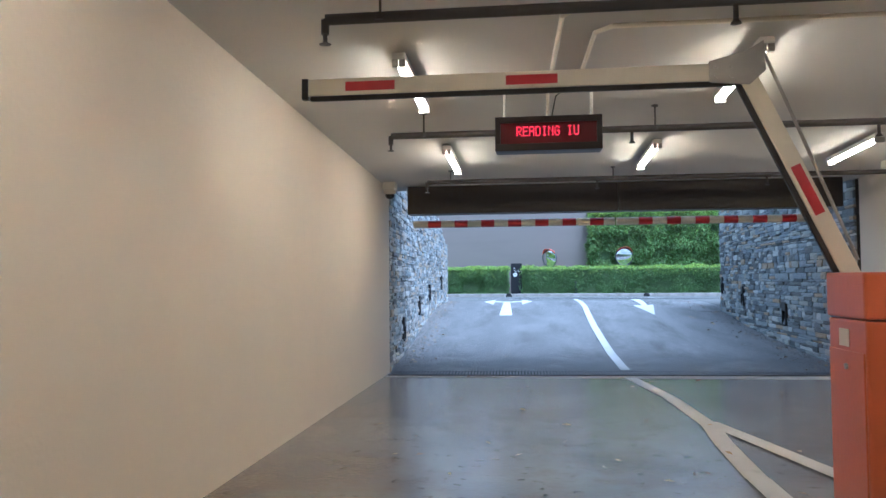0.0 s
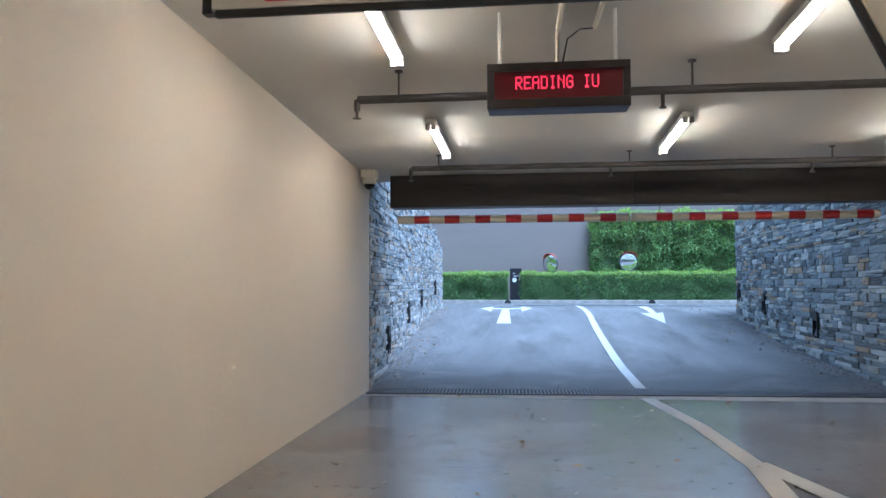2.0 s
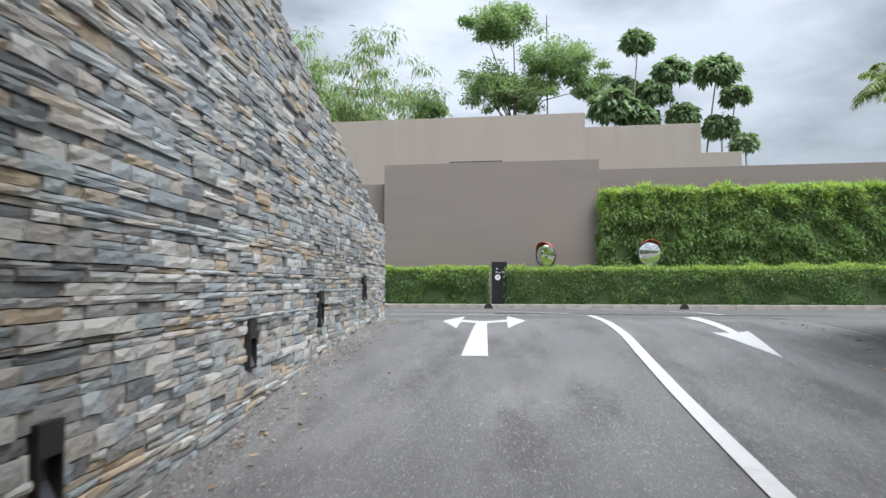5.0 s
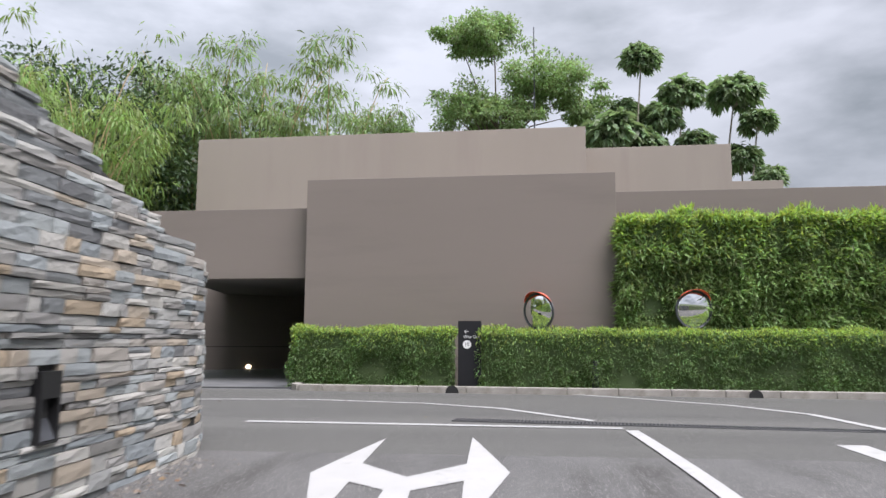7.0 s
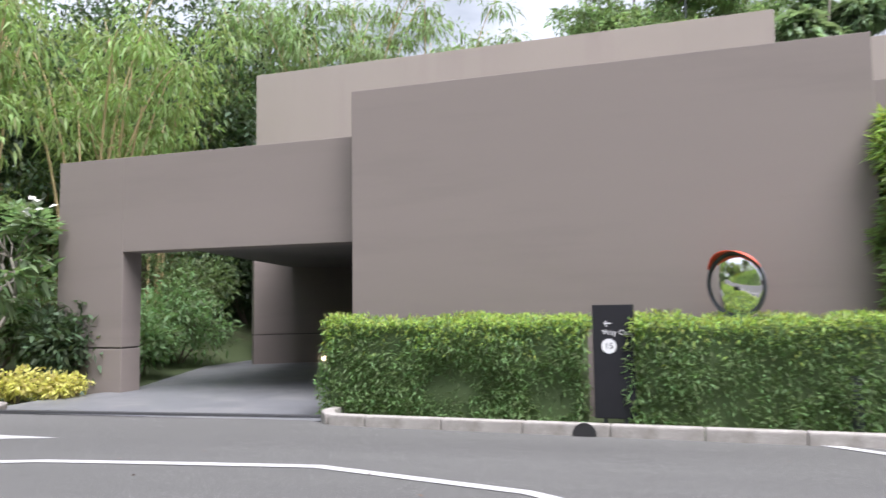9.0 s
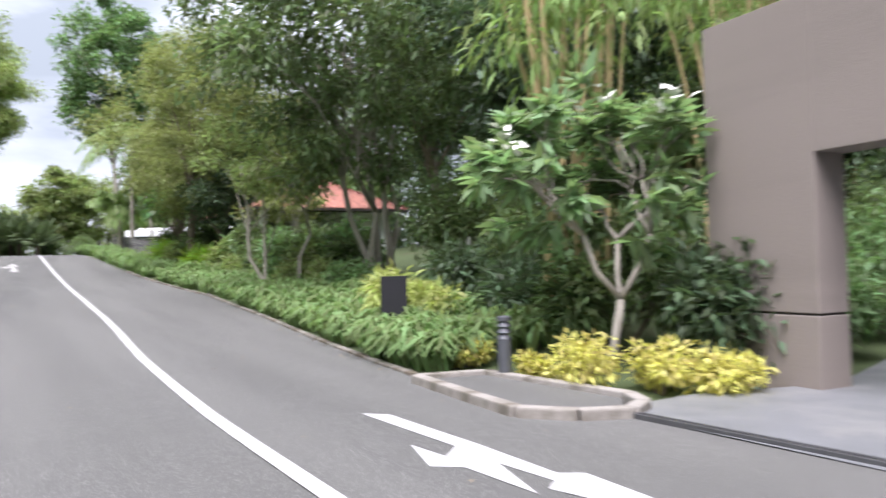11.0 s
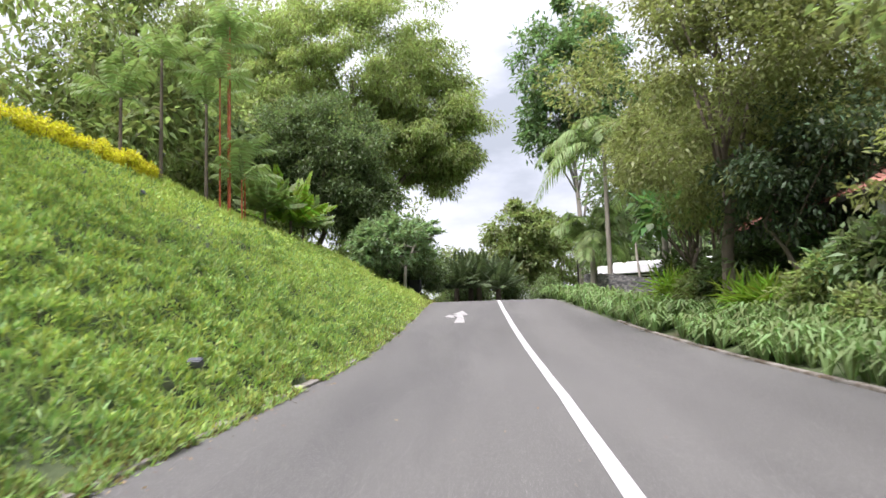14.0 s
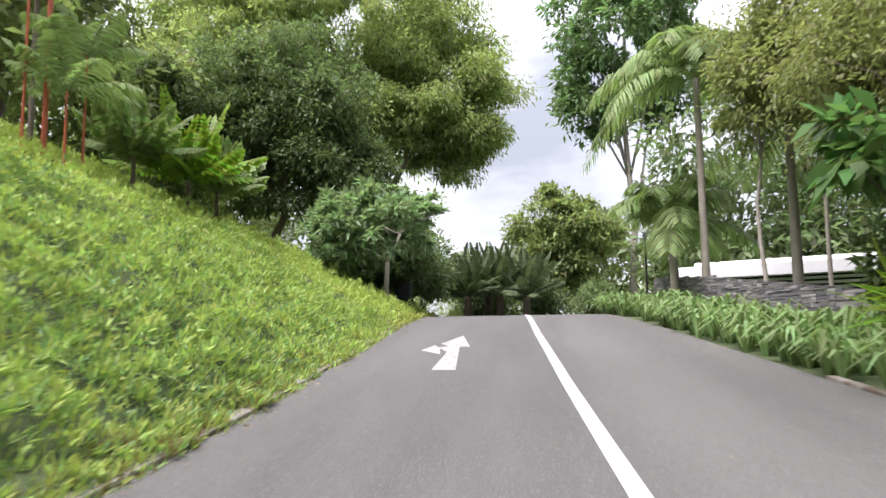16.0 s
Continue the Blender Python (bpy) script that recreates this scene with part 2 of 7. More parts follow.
WEATHERED_CONCRETE = material("weathered_concrete", (0.3, 0.28, 0.25), rough=0.9, bump=0.5, bump_scale=60, vary=0.35, vary_scale=2.5, stain=(0.13, 0.115, 0.09), stain_scale=2.4, stain_at=(0.45, 0.68))
DIRTY_CONCRETE = material("soiled_concrete", (0.24, 0.225, 0.2), rough=0.9, bump=0.5, bump_scale=60, vary=0.3, vary_scale=2, stain=(0.1, 0.08, 0.055), stain_scale=1.6, stain_at=(0.42, 0.6))
GRATE = material("grate_iron", (0.12, 0.12, 0.125), rough=0.5, metal=0.7, bump=0.3, bump_scale=80, vary=0.3, vary_scale=5)
PIT = material("drain_pit", (0.02, 0.02, 0.02), rough=0.9, vary=0.3)
SOIL = material("grass_soil", (0.06, 0.085, 0.03), rough=0.95, bump=0.8, bump_scale=25, vary=0.4, vary_scale=1.5, stain=(0.07, 0.05, 0.03), stain_scale=0.6, stain_at=(0.55, 0.75))

ROAD_X = [-140, -120, -80, -66, -60, -56, -52, -46, -40, -34, -30, -26, -22, -18, -14, -10, -5, 0, 60]
ROAD_Z = [0.4, 1.0, 2.5, 3.25, 3.38, 3.3, 3.02, 2.52, 1.93, 1.43, 1.21, 1.04, 0.88, 0.70, 0.58, 0.55, 0.58, 0.60, 0.6]
RAMP_Y = [-100, 10.9, 13, 15, 17, 18.6, 20.5, 22, 24, 27, 31, 40]
RAMP_Z = [0, 0, 0.09, 0.21, 0.35, 0.46, 0.585, 0.65, 0.66, 0.63, 0.58, 0.58]


def smooth(a, b, t):
    t = min(1, max(0, (t - a) / (b - a)))
    return t * t * (3 - 2 * t)


def road_z(x):
    """Height of the hill road, eased over a few metres."""
    return sum(float(np.interp(x + d, ROAD_X, ROAD_Z)) for d in (-3, -1.5, 0, 1.5, 3)) / 5


def ramp_z(y):
    return sum(float(np.interp(y + d, RAMP_Y, RAMP_Z)) for d in (-0.8, 0, 0.8)) / 3 if y > 11.7 else float(np.interp(y, RAMP_Y, RAMP_Z))


def flat_z(x, y):
    """Height of the paved surface."""
    k = smooth(-3.5, -9, x)
    return (1 - k) * ramp_z(y) + k * road_z(x)


def wall_left(y):
    return float(np.interp(y, [10.9, 12.6, 18.6, 23.55], [-2.06, -2.14, -2.5, -2.6]))


def wall_right(y):
    return float(np.interp(y, [10.9, 16.5, 20.6], [4.45, 4.5, 4.78]))


def left_top(y):
    return float(np.interp(y, [10, 12, 19.2, 21, 23.6, 26], [4.9, 4.9, 3.42, 2.98, 2.3, 2.1]))


def right_top(y):
    return float(np.interp(y, [10, 12, 18, 20.6, 24], [5.2, 5.0, 3.7, 2.95, 2.7]))


def south_edge(x):
    """The road's southern edge."""
    if x <= -13:
        return float(np.interp(x, [-54, -45, -40, -35, -30, -24, -17, -13], [27.2, 27.25, 27.2, 27.05, 26.75, 26.45, 26.2, 26.0]))
    if x <= -3.2:
        return 26.0 - 0.95 * smooth(-13, -6.0, x)
    if x <= -2.4:
        return 25.05 - 1.05 * smooth(-3.2, -2.4, x)
    if x <= 4.9:
        return 24.0
    return 24.0 - 2.6 * smooth(4.9, 8.5, x)


def north_edge(x):
    if x <= -12.3:
        return float(np.interp(x, [-54, -45, -40, -35, -30, -22, -17.5, -13], [32.85, 33.1, 33.35, 33.75, 34.1, 33.5, 33.05, 32.6]))
    if x <= -9.75:
        return 33.2
    if x <= -4.2:
        return 33.0
    return 32.72 - 0.075 * (x + 4.1)


def bank(d):
    """Rise of the grass bank, d metres from its foot."""
    return float(np.interp(d, [0, 0.35, 2, 4, 6.8, 9.5, 13, 40, 120], [0.02, 0.13, 1.27, 2.84, 4.4, 6.05, 6.6, 8.0, 10]))


def bank_share(x):
    """The bank is lower towards the crest of the road and higher at its eastern end."""
    return float(np.interp(x, [-110, -60, -48, -36, -24, -12], [0.6, 0.64, 0.84, 0.955, 1.02, 1.26]))


def behind_left(x, y):
    """Whether a place lies behind the western stone wall's face."""
    if y <= 23.55:
        return x < wall_left(y) - 0.28
    return math.hypot(x + 4.05, y - 23.55) < 1.17 if x > -4.05 else y < 24.72


def behind_right(x, y):
    if y <= 19.3:
        return x > wall_right(y) + 0.28
    return math.hypot(x - 6.19, y - 19.3) < 1.22 if x < 6.19 else y < 20.5


def ground_z(x, y):
    """Height of the ground sheet; the paving lies a little above it."""
    if y > 10.98 and x > -6.0 and y < 25.25 and not behind_left(x, y) and not behind_right(x, y):
        return flat_z(x, y) - 0.05
    s, n = south_edge(x), north_edge(x)
    if s <= y <= n:
        return flat_z(x, y) - 0.05
    if y > n:
        d = y - n
        k = smooth(-10.5, -14, x)
        far = smooth(20, 70, d) * 2.0
        return flat_z(x, n) - 0.05 + k * ((0.12 - 0.1 * smooth(-36, -45, x)) * min(d, 14)) + far - (0.0 if x < -10 else 0.02)
    if x > -6.0 and y < 25.25:
        if y <= 10.98 and x < 6:
            return 4.7
        t = left_top(y) if x < 1 else right_top(y)
        return t - 0.15
    d = s - y
    toe = flat_z(x, s) - 0.05
    k = smooth(-6.0, -10, x)
    hill = toe + bank(d) * bank_share(x)
    corner = toe + bank(max(0, d - 0.6)) * 0.55
    return k * hill + (1 - k) * min(corner, left_top(min(y, 23.6)) - 0.1)


def grid_lines(spans):
    out = []
    for a, b, step in spans:
        out += list(np.arange(a, b - 1e-6, step))
    return out + [spans[-1][1]]


gx = grid_lines([(-900, -200, 100), (-200, -100, 12), (-100, -64, 3), (-64, -8, 0.8), (-8, -5.6, 0.4), (-5.6, -1.9, 0.1), (-1.9, 4.3, 1.0), (4.3, 5.4, 0.1), (5.4, 12, 0.8), (12, 60, 6), (60, 900, 105)])
gy = grid_lines([(-900, -100, 100), (-100, 0, 12), (0, 10.9, 1.0), (10.9, 11.1, 0.1), (11.1, 20, 0.7), (20, 23, 0.3), (23, 25.4, 0.12), (25.4, 28, 0.325), (28, 32, 1.0), (32, 34, 0.25), (34, 50, 0.8), (50, 100, 6), (100, 900, 100)])
gv, gf = [], []
XMOUTH = (-2.45, 4.95)
for yy in gy:
    for xx in gx:
        gv.append((xx, yy, ground_z(xx, yy) + (0.05 * noise.noise((xx * 0.7, yy * 0.7, 0)) - 0.08 if yy < south_edge(xx) - 0.6 and xx < -6 else 0)))
W = len(gx)
for r in range(len(gy) - 1):
    for c in range(W - 1):
        if 10.85 < gy[r] < 10.98 and XMOUTH[0] < gx[c] and gx[c + 1] < XMOUTH[1]:
            continue
        gf.append((r * W + c, r * W + c + 1, (r + 1) * W + c + 1, (r + 1) * W + c))
ground = tagged(new("ground", mesh_from("ground", gv, gf, SOIL, True)), "grassy earth of banks and beds round the road", "ground", kind="structure")


def strip(name, stations, mat, label, lift=0.0, cols=10, category="road"):
    """A paved strip: stations of (left point, right point) in plan, laid on the paved height."""
    v, f = [], []
    for a, b in stations:
        for c in range(cols + 1):
            x, y = a[0] + (b[0] - a[0]) * c / cols, a[1] + (b[1] - a[1]) * c / cols
            v.append((x, y, flat_z(x, y) + lift))
    for r in range(len(stations) - 1):
        for c in range(cols):
            k = r * (cols + 1) + c
            f.append((k, k + 1, k + cols + 2, k + cols + 1))
    return tagged(new(name, mesh_from(name, v, f, mat, True)), label, category, kind="structure")


xs = sorted(grid_lines([(-130, -64, 6), (-64, -13, 1.5), (-13, 9, 0.5), (9, 60, 6)]) + [4.94, 4.95])
road = strip("road", [((x, 20.0 if 4.945 < x < 12 else south_edge(x) - (0.0 if -2.4 < x < 4.945 else 0.5 if -5.5 < x < 0 else 0.06)), (x, north_edge(x))) for x in xs], ASPHALT, "grey worn asphalt road over a hill", 0.0, 12)
ramp = strip("ramp", [((wall_left(y) - 0.15, y), (wall_right(y) + 0.15, y)) for y in grid_lines([(10.95, 24.0, 0.5)])], RAMP_ASPHALT, "dark asphalt ramp out of the car park", 0.003 * 0, 10)

dv, df = [], []
for k in range(41):
    x = wall_left(11.5) - 0.05 + k / 40 * (wall_right(11.5) - wall_left(11.5) + 0.1)
    ye = 12.45 + 0.07 * noise.noise((x * 2.3, 0, 0)) + 0.04 * noise.noise((x * 9, 3, 0))
    for q in range(4):
        y = 11.02 + (ye - 11.02) * q / 3
        dv.append((x, y, flat_z(x, y) + 0.005))
for k in range(40):
    for q in range(3):
        df.append((4 * k + q, 4 * k + 4 + q, 4 * k + 5 + q, 4 * k + 1 + q))
tagged(new("ramp_patch", mesh_from("ramp_patch", dv, df, DAMP, True)), "darker damp strip of asphalt at the ramp foot", "road", kind="structure")


def paint(name, poly, label, lift=0.006, group="", mat=None):
    """A painted road mark: a thin plate of paint, subdivided so that it follows the road."""
    bm = bmesh.new()
    bm.faces.new([bm.verts.new((x, y, 0)) for x, y in poly])
    for _ in range(4):
        long = [e for e in bm.edges if e.calc_length() > 0.9]
        if not long:
            break
        bmesh.ops.subdivide_edges(bm, edges=long, cuts=1)
        bmesh.ops.triangulate(bm, faces=[f for f in bm.faces if len(f.verts) > 4])
    for v in bm.verts:
        v.co.z = flat_z(v.co.x, v.co.y) + lift
    bmesh.ops.recalc_face_normals(bm, faces=bm.faces)
    if sum(f.normal.z for f in bm.faces) < 0:
        bmesh.ops.reverse_faces(bm, faces=bm.faces)
    me = bpy.data.meshes.new(name)
    bm.to_mesh(me)
    bm.free()
    me.materials.append(mat or LINE_WHITE)
    return tagged(new(name, me), label, "road marking", group, "structure")


def line_mark(name, pts, width, label, group="", lift=0.008):
    """A painted line along points, as a ribbon."""
    v, f = [], []
    dense = []
    for (x0, y0), (x1, y1) in zip(pts, pts[1:]):
        n = max(1, int(math.hypot(x1 - x0, y1 - y0) / 0.5))
        dense += [(x0 + (x1 - x0) * k / n, y0 + (y1 - y0) * k / n) for k in range(n)]
    dense.append(pts[-1])
    for k, (x, y) in enumerate(dense):
        a, b = dense[max(0, k - 1)], dense[min(len(dense) - 1, k + 1)]
        dx, dy = b[0] - a[0], b[1] - a[1]
        q = math.hypot(dx, dy)
        for s in (-1, 1):
            px, py = x - dy / q * width / 2 * s, y + dx / q * width / 2 * s
            v.append((px, py, flat_z(px, py) + lift))
    for k in range(len(dense) - 1):
        f.append((2 * k, 2 * k + 2, 2 * k + 3, 2 * k + 1))
    me = mesh_from(name, v, f, LINE_WHITE)
    if me.polygons[0].normal.z < 0:
        me.flip_normals()
    return tagged(new(name, me), label, "road marking", group, "structure")


line_mark("centre_line", [(1.35, 11.2), (1.32, 13), (1.345, 16.75), (1.38, 18.6), (1.43, 20.4), (1.44, 22.3), (1.44, 26.0)], 0.14, "worn white centre line up the ramp", lift=0.012)
line_mark("give_way_line", [(-3.1, 26.5), (1.38, 26.25)], 0.16, "white give-way line across the ramp mouth")
line_mark("lane_line", [(-7.2, 29.8), (-6.0, 30.1), (-3.2, 30.35), (-1.2, 29.75), (0.0, 28.9), (1.15, 27.1)], 0.13, "white lane line that bends into the car park")
line_mark("lane_line", [(1.3, 32.4), (2.5, 31.4), (3.7, 30.1), (4.35, 28.5), (4.4, 26.4)], 0.13, "white lane line that bends into the car park")
line_mark("hill_centre_line", [(-62, 30.4), (-48, 30.28), (-42, 30.31), (-37, 30.36), (-33, 30.39), (-30, 30.385), (-27, 30.33), (-24, 30.27), (-21, 30.175), (-17, 29.99), (-12, 29.85), (-7.2, 29.8)], 0.14, "long white centre line of the hill road", lift=0.012)
# turn-left-or-right arrow of the exit lane
paint("turn_arrow", [(-0.78, 18.55), (-0.46, 18.55), (-0.62, 22.45), (-0.28, 22.8), (-0.25, 21.4), (0.05, 23.15), (-0.3, 25.2), (-0.29, 23.5), (-0.7, 22.9), (-1.12, 23.45), (-1.16, 25.0), (-1.43, 23.0), (-1.06, 21.35), (-1.08, 22.7), (-0.8, 22.45)], "white painted left-and-right turn arrow")
# arrow down the entry lane
paint("lane_arrow", [(3.2, 25.0), (2.98, 20.9), (2.74, 20.95), (2.95, 18.6), (3.32, 21.15), (3.13, 20.95), (3.48, 25.0)], "white painted arrow down the entry lane")
# arrow near the portal
paint("turn_arrow", [(-11.15, 31.08), (-10.95, 31.28), (-9.42, 31.3), (-8.45, 31.27), (-8.34, 31.42), (-6.87, 31.31), (-8.2, 31.0), (-8.32, 31.14), (-8.89, 31.1), (-8.15, 30.88), (-8.94, 30.85), (-9.1, 30.66), (-9.75, 30.86), (-9.27, 30.9), (-9.5, 31.12)], "white painted arrow beside the portal drive")
# arrow near the crest
paint("lane_arrow", [(-42.9, 28.64), (-42.9, 28.96), (-45.7, 28.86), (-45.65, 29.04), (-47.75, 28.82), (-46.2, 28.5), (-45.8, 28.68), (-45.35, 28.56), (-44.6, 28.62), (-45.2, 28.26), (-46.0, 28.42), (-45.65, 28.5), (-44.9, 28.7)], "worn white painted straight-and-left arrow near the hill crest", mat=LINE_WORN)


def kerb(name, pts, label, width=0.16, height=0.13, gap=1.0, mat=CONCRETE):
    """A kerb of cast stones, each a part, along points; stones stand on the paving's edge."""
    k = thing(name, label, "kerb", kind="structure")
    dense, rest = [], 0.0
    for (x0, y0), (x1, y1) in zip(pts, pts[1:]):
        q = math.hypot(x1 - x0, y1 - y0)
        n = max(1, round(q / gap))
        for c in range(n):
            dense.append(((x0 + (x1 - x0) * c / n, y0 + (y1 - y0) * c / n), (x0 + (x1 - x0) * (c + 1) / n, y0 + (y1 - y0) * (c + 1) / n)))
    for a, b in dense:
        q = math.hypot(b[0] - a[0], b[1] - a[1])
        z0, z1 = flat_z(*a), flat_z(*b)
        bm = bmesh.new()
        box(bm, (0.004, -width / 2, -0.1), (math.hypot(q, z1 - z0) - 0.004, width / 2, height), 0.018)
        ob = part("kerb_stone", bm, mat, k)
        ob.matrix_basis = pose(a[0], a[1], z0, 0, -math.degrees(math.atan2(z1 - z0, q)), math.degrees(math.atan2(b[1] - a[1], b[0] - a[0])))
    return k


kerb("kerb", [(-4.15, 34.2), (-4.3, 33.1), (-4.1, 32.76), (-3.6, 32.7), (14.0, 31.38), (40, 29.4)], "pale weathered concrete kerb below the clipped hedge")
isl = kerb("kerb_island", [(-12.5, 32.42), (-10.15, 32.2), (-9.7, 32.55), (-9.5, 33.0), (-9.7, 33.35), (-10.1, 33.55), (-12.3, 33.3), (-12.5, 32.42)], "weathered concrete kerb round a shallow empty basin", width=0.15, height=0.1, gap=0.8, mat=WEATHERED_CONCRETE)
DRAIN_SLABS = (-20.3, -31.6)
for x in DRAIN_SLABS:
    bm = bmesh.new()
    box(bm, (-0.45, -0.42, -0.05), (0.45, 0.0, 0.035), 0.01)
    solid("drain_slab", bm, CONCRETE, "pale concrete slab of a roadside drain in the grass edge", "drain slab", "structure", at=(x, south_edge(x) - 0.02, flat_z(x, south_edge(x))), rz=-3)
part("basin_floor", mesh_from("basin_floor", [(-12.4, 32.5, 0.62), (-10.15, 32.3, 0.6), (-9.6, 33.0, 0.6), (-10.1, 33.45, 0.6), (-12.25, 33.25, 0.62)], [(0, 1, 2, 3, 4)], ASPHALT), None, isl)
HX = list(np.arange(-62, -13, 2.0)) + [-13.0]
kerb("kerb_hill", [(x, north_edge(x) + 0.07) for x in HX if x > -43], "low concrete edging beside the hill road", 0.12, 0.035, 2.0, DIRTY_CONCRETE)
kerb("kerb_hill", [(x, south_edge(x) - 0.08) for x in HX if x < -23], "low concrete edging below the grass bank", 0.16, 0.04, 2.0, DIRTY_CONCRETE)
kerb("kerb_hill", [(x, south_edge(x) - 0.08) for x in (-24.0, -22.0, -20.0, -18.0)], "exposed concrete edging below the grass bank", 0.14, 0.03, 2.0, WEATHERED_CONCRETE)
kerb("kerb_hill", [(x, south_edge(x) - 0.08) for x in (-18.0, -16.0, -14.0, -13.0)], "low concrete edging below the grass bank", 0.16, 0.04, 2.0, DIRTY_CONCRETE)


def grate_drain(name, a, b, width, label, zf, bars_gap=0.045):
    """A channel drain: pit, frame rails and cross bars."""
    q = math.hypot(b[0] - a[0], b[1] - a[1])
    d = thing(name, label, "drain", (a[0], a[1], zf(*a)), math.degrees(math.atan2(b[1] - a[1], b[0] - a[0])), kind="structure")
    bm = bmesh.new()
    box(bm, (0, -width / 2, -0.06), (q, width / 2, 0.008))
    part("pit", bm, PIT, d)
    for s in (-1, 1):
        bm = bmesh.new()
        box(bm, (0, s * width / 2 - 0.015, -0.04), (q, s * width / 2 + 0.015, 0.02), 0.004)
        part("rail", bm, GRATE, d)
    v, f = [], []
    n = int(q / bars_gap)
    for k in range(n):
        x0 = k * bars_gap + 0.012
        x1 = x0 + bars_gap * 0.5
        o = len(v)
        for z in (-0.02, 0.018):
            v += [(x0, -width / 2 + 0.015, z), (x1, -width / 2 + 0.015, z), (x1, width / 2 - 0.015, z), (x0, width / 2 - 0.015, z)]
        f += [(o + 4, o + 5, o + 6, o + 7), (o, o + 1, o + 5, o + 4), (o + 1, o + 2, o + 6, o + 5), (o + 2, o + 3, o + 7, o + 6), (o + 3, o, o + 4, o + 7)]
    bars = part("bars", mesh_from("bars", v, f, GRATE), None, d)
    bars["kind"] = "stuff"
    return d


grate_drain("floor_drain", (-2.03, 10.77), (4.45, 11.0), 0.38, "steel bar grating across the car park mouth", lambda x, y: 0.0)
grate_drain("road_drain", (-0.6, 26.95), (6.5, 26.0), 0.22, "narrow steel grating across the ramp head", flat_z)

# ---- car park ----
PLASTER = material("plaster", (0.61, 0.54, 0.43), rough=0.7, bump=0.12, bump_scale=30, vary=0.05, vary_scale=1.2, stain=(0.55, 0.51, 0.44), stain_scale=0.8, stain_at=(0.6, 0.85))
CEILING = material("ceiling_paint", (0.6, 0.58, 0.53), rough=0.85, bump=0.1, bump_scale=50, vary=0.05, vary_scale=0.8)
FLOOR = material("sealed_floor", (0.21, 0.205, 0.2), rough=0.15, bump=0.12, bump_scale=30, vary=0.35, vary_scale=0.9, stain=(0.14, 0.1, 0.072), stain_scale=0.5, stain_at=(0.47, 0.66), spec=0.8, grit=(0.1, 0.075, 0.055), grit_scale=9, grit_at=(0.64, 0.74))
DARK = material("dark_bronze", (0.035, 0.03, 0.028), rough=0.45, metal=0.2, vary=0.25, vary_scale=3, bump=0.1)
BLACK_PIPE = material("black_pipe", (0.05, 0.045, 0.042), rough=0.55, vary=0.3, vary_scale=8, bump=0.1)
WHITE_METAL = material("white_enamel", (0.7, 0.68, 0.62), rough=0.4, vary=0.06, vary_scale=5)
TUBE = glow_material("tube_light", (1.0, 0.71, 0.39), 38.0)
BAR_RED = material("bar_red", (0.45, 0.022, 0.03), rough=0.4, vary=0.15, vary_scale=6)
BAR_CREAM = material("bar_cream", (0.72, 0.66, 0.52), rough=0.45, vary=0.12, vary_scale=6)
ORANGE = material("orange_paint", (0.50, 0.11, 0.03), rough=0.35, vary=0.12, vary_scale=3, bump=0.05, coat=0.2)
RUBBER = material("black_rubber", (0.02, 0.02, 0.02), rough=0.6, vary=0.3, vary_scale=10)
STEEL = material("dull_steel", (0.36, 0.34, 0.31), rough=0.45, metal=0.6, vary=0.15, vary_scale=8)
LED_FACE = material("led_face", (0.13, 0.004, 0.009), rough=0.35, vary=0.1)
LED_RED = glow_material("led_red", (1.0, 0.02, 0.04), 1.2)
GLASS_DARK = material("dark_dome", (0.01, 0.01, 0.01), rough=0.08, vary=0.1)

XL, XR, ZC = -2.06, 4.5, 2.70


def ceil_z(y):
    """The soffit falls towards the mouth."""
    return ZC + 0.042 * (10.9 - y)




def slab(name, lo, hi, mat, label, category, bevel=0.0):
    bm = bmesh.new()
    box(bm, lo, hi, bevel)
    return solid(name, bm, mat, label, category, "structure")


slab("floor", (XL - 0.3, -9, -0.25), (XR + 0.3, 10.416, 0), FLOOR, "sealed concrete car park floor with rusty stains", "floor")
slab("floor_lip", (XL - 0.3, 10.91, -0.25), (XR + 0.3, 11.0, -0.004), RAMP_ASPHALT, "asphalt lip beyond the drain", "floor")
slab("drain_edge", (XL, 10.42, -0.2), (XR, 10.905, 0.003), CONCRETE, "pale concrete edge before the drain", "floor")
slab("wall_west", (XL - 0.35, -9, -0.25), (XL, 10.9, 3.9), PLASTER, "plain cream plastered wall", "wall")
slab("wall_east", (XR, -9, -0.25), (XR + 0.35, 10.9, 3.9), PLASTER, "plain cream plastered wall", "wall")
slab("wall_south", (XL - 0.35, -9.3, -0.25), (XR + 0.35, -9, 3.9), PLASTER, "plain cream plastered wall", "wall")
bm = bmesh.new()
box(bm, (XL, -9, 0), (XR, 11.0, 0.3))
for v in bm.verts:
    v.co.z += ceil_z(v.co.y)
solid("ceiling", bm, CEILING, "painted concrete soffit", "ceiling", "structure")
slab("wall_head", (XL - 0.35, 11.0, ZC + 0.0), (XR + 0.35, 11.25, 5.0), PLASTER, "plastered head wall above the car park mouth", "wall")

for lift, pts, w in ((0.004, [(1.33, 10.5), (1.55, 8.8), (1.62, 7.2)], 0.16), (0.008, [(1.62, 7.2), (1.55, 6.4), (1.5, 5.3)], 0.16), (0.012, [(1.64, 7.3), (1.85, 6.4), (2.1, 5.3)], 0.16), (0.016, [(1.5, 5.3), (1.48, 3.2)], 0.16)):
    ob = line_mark("lane_line", pts, w, "worn white line on the car park floor", lift=lift)


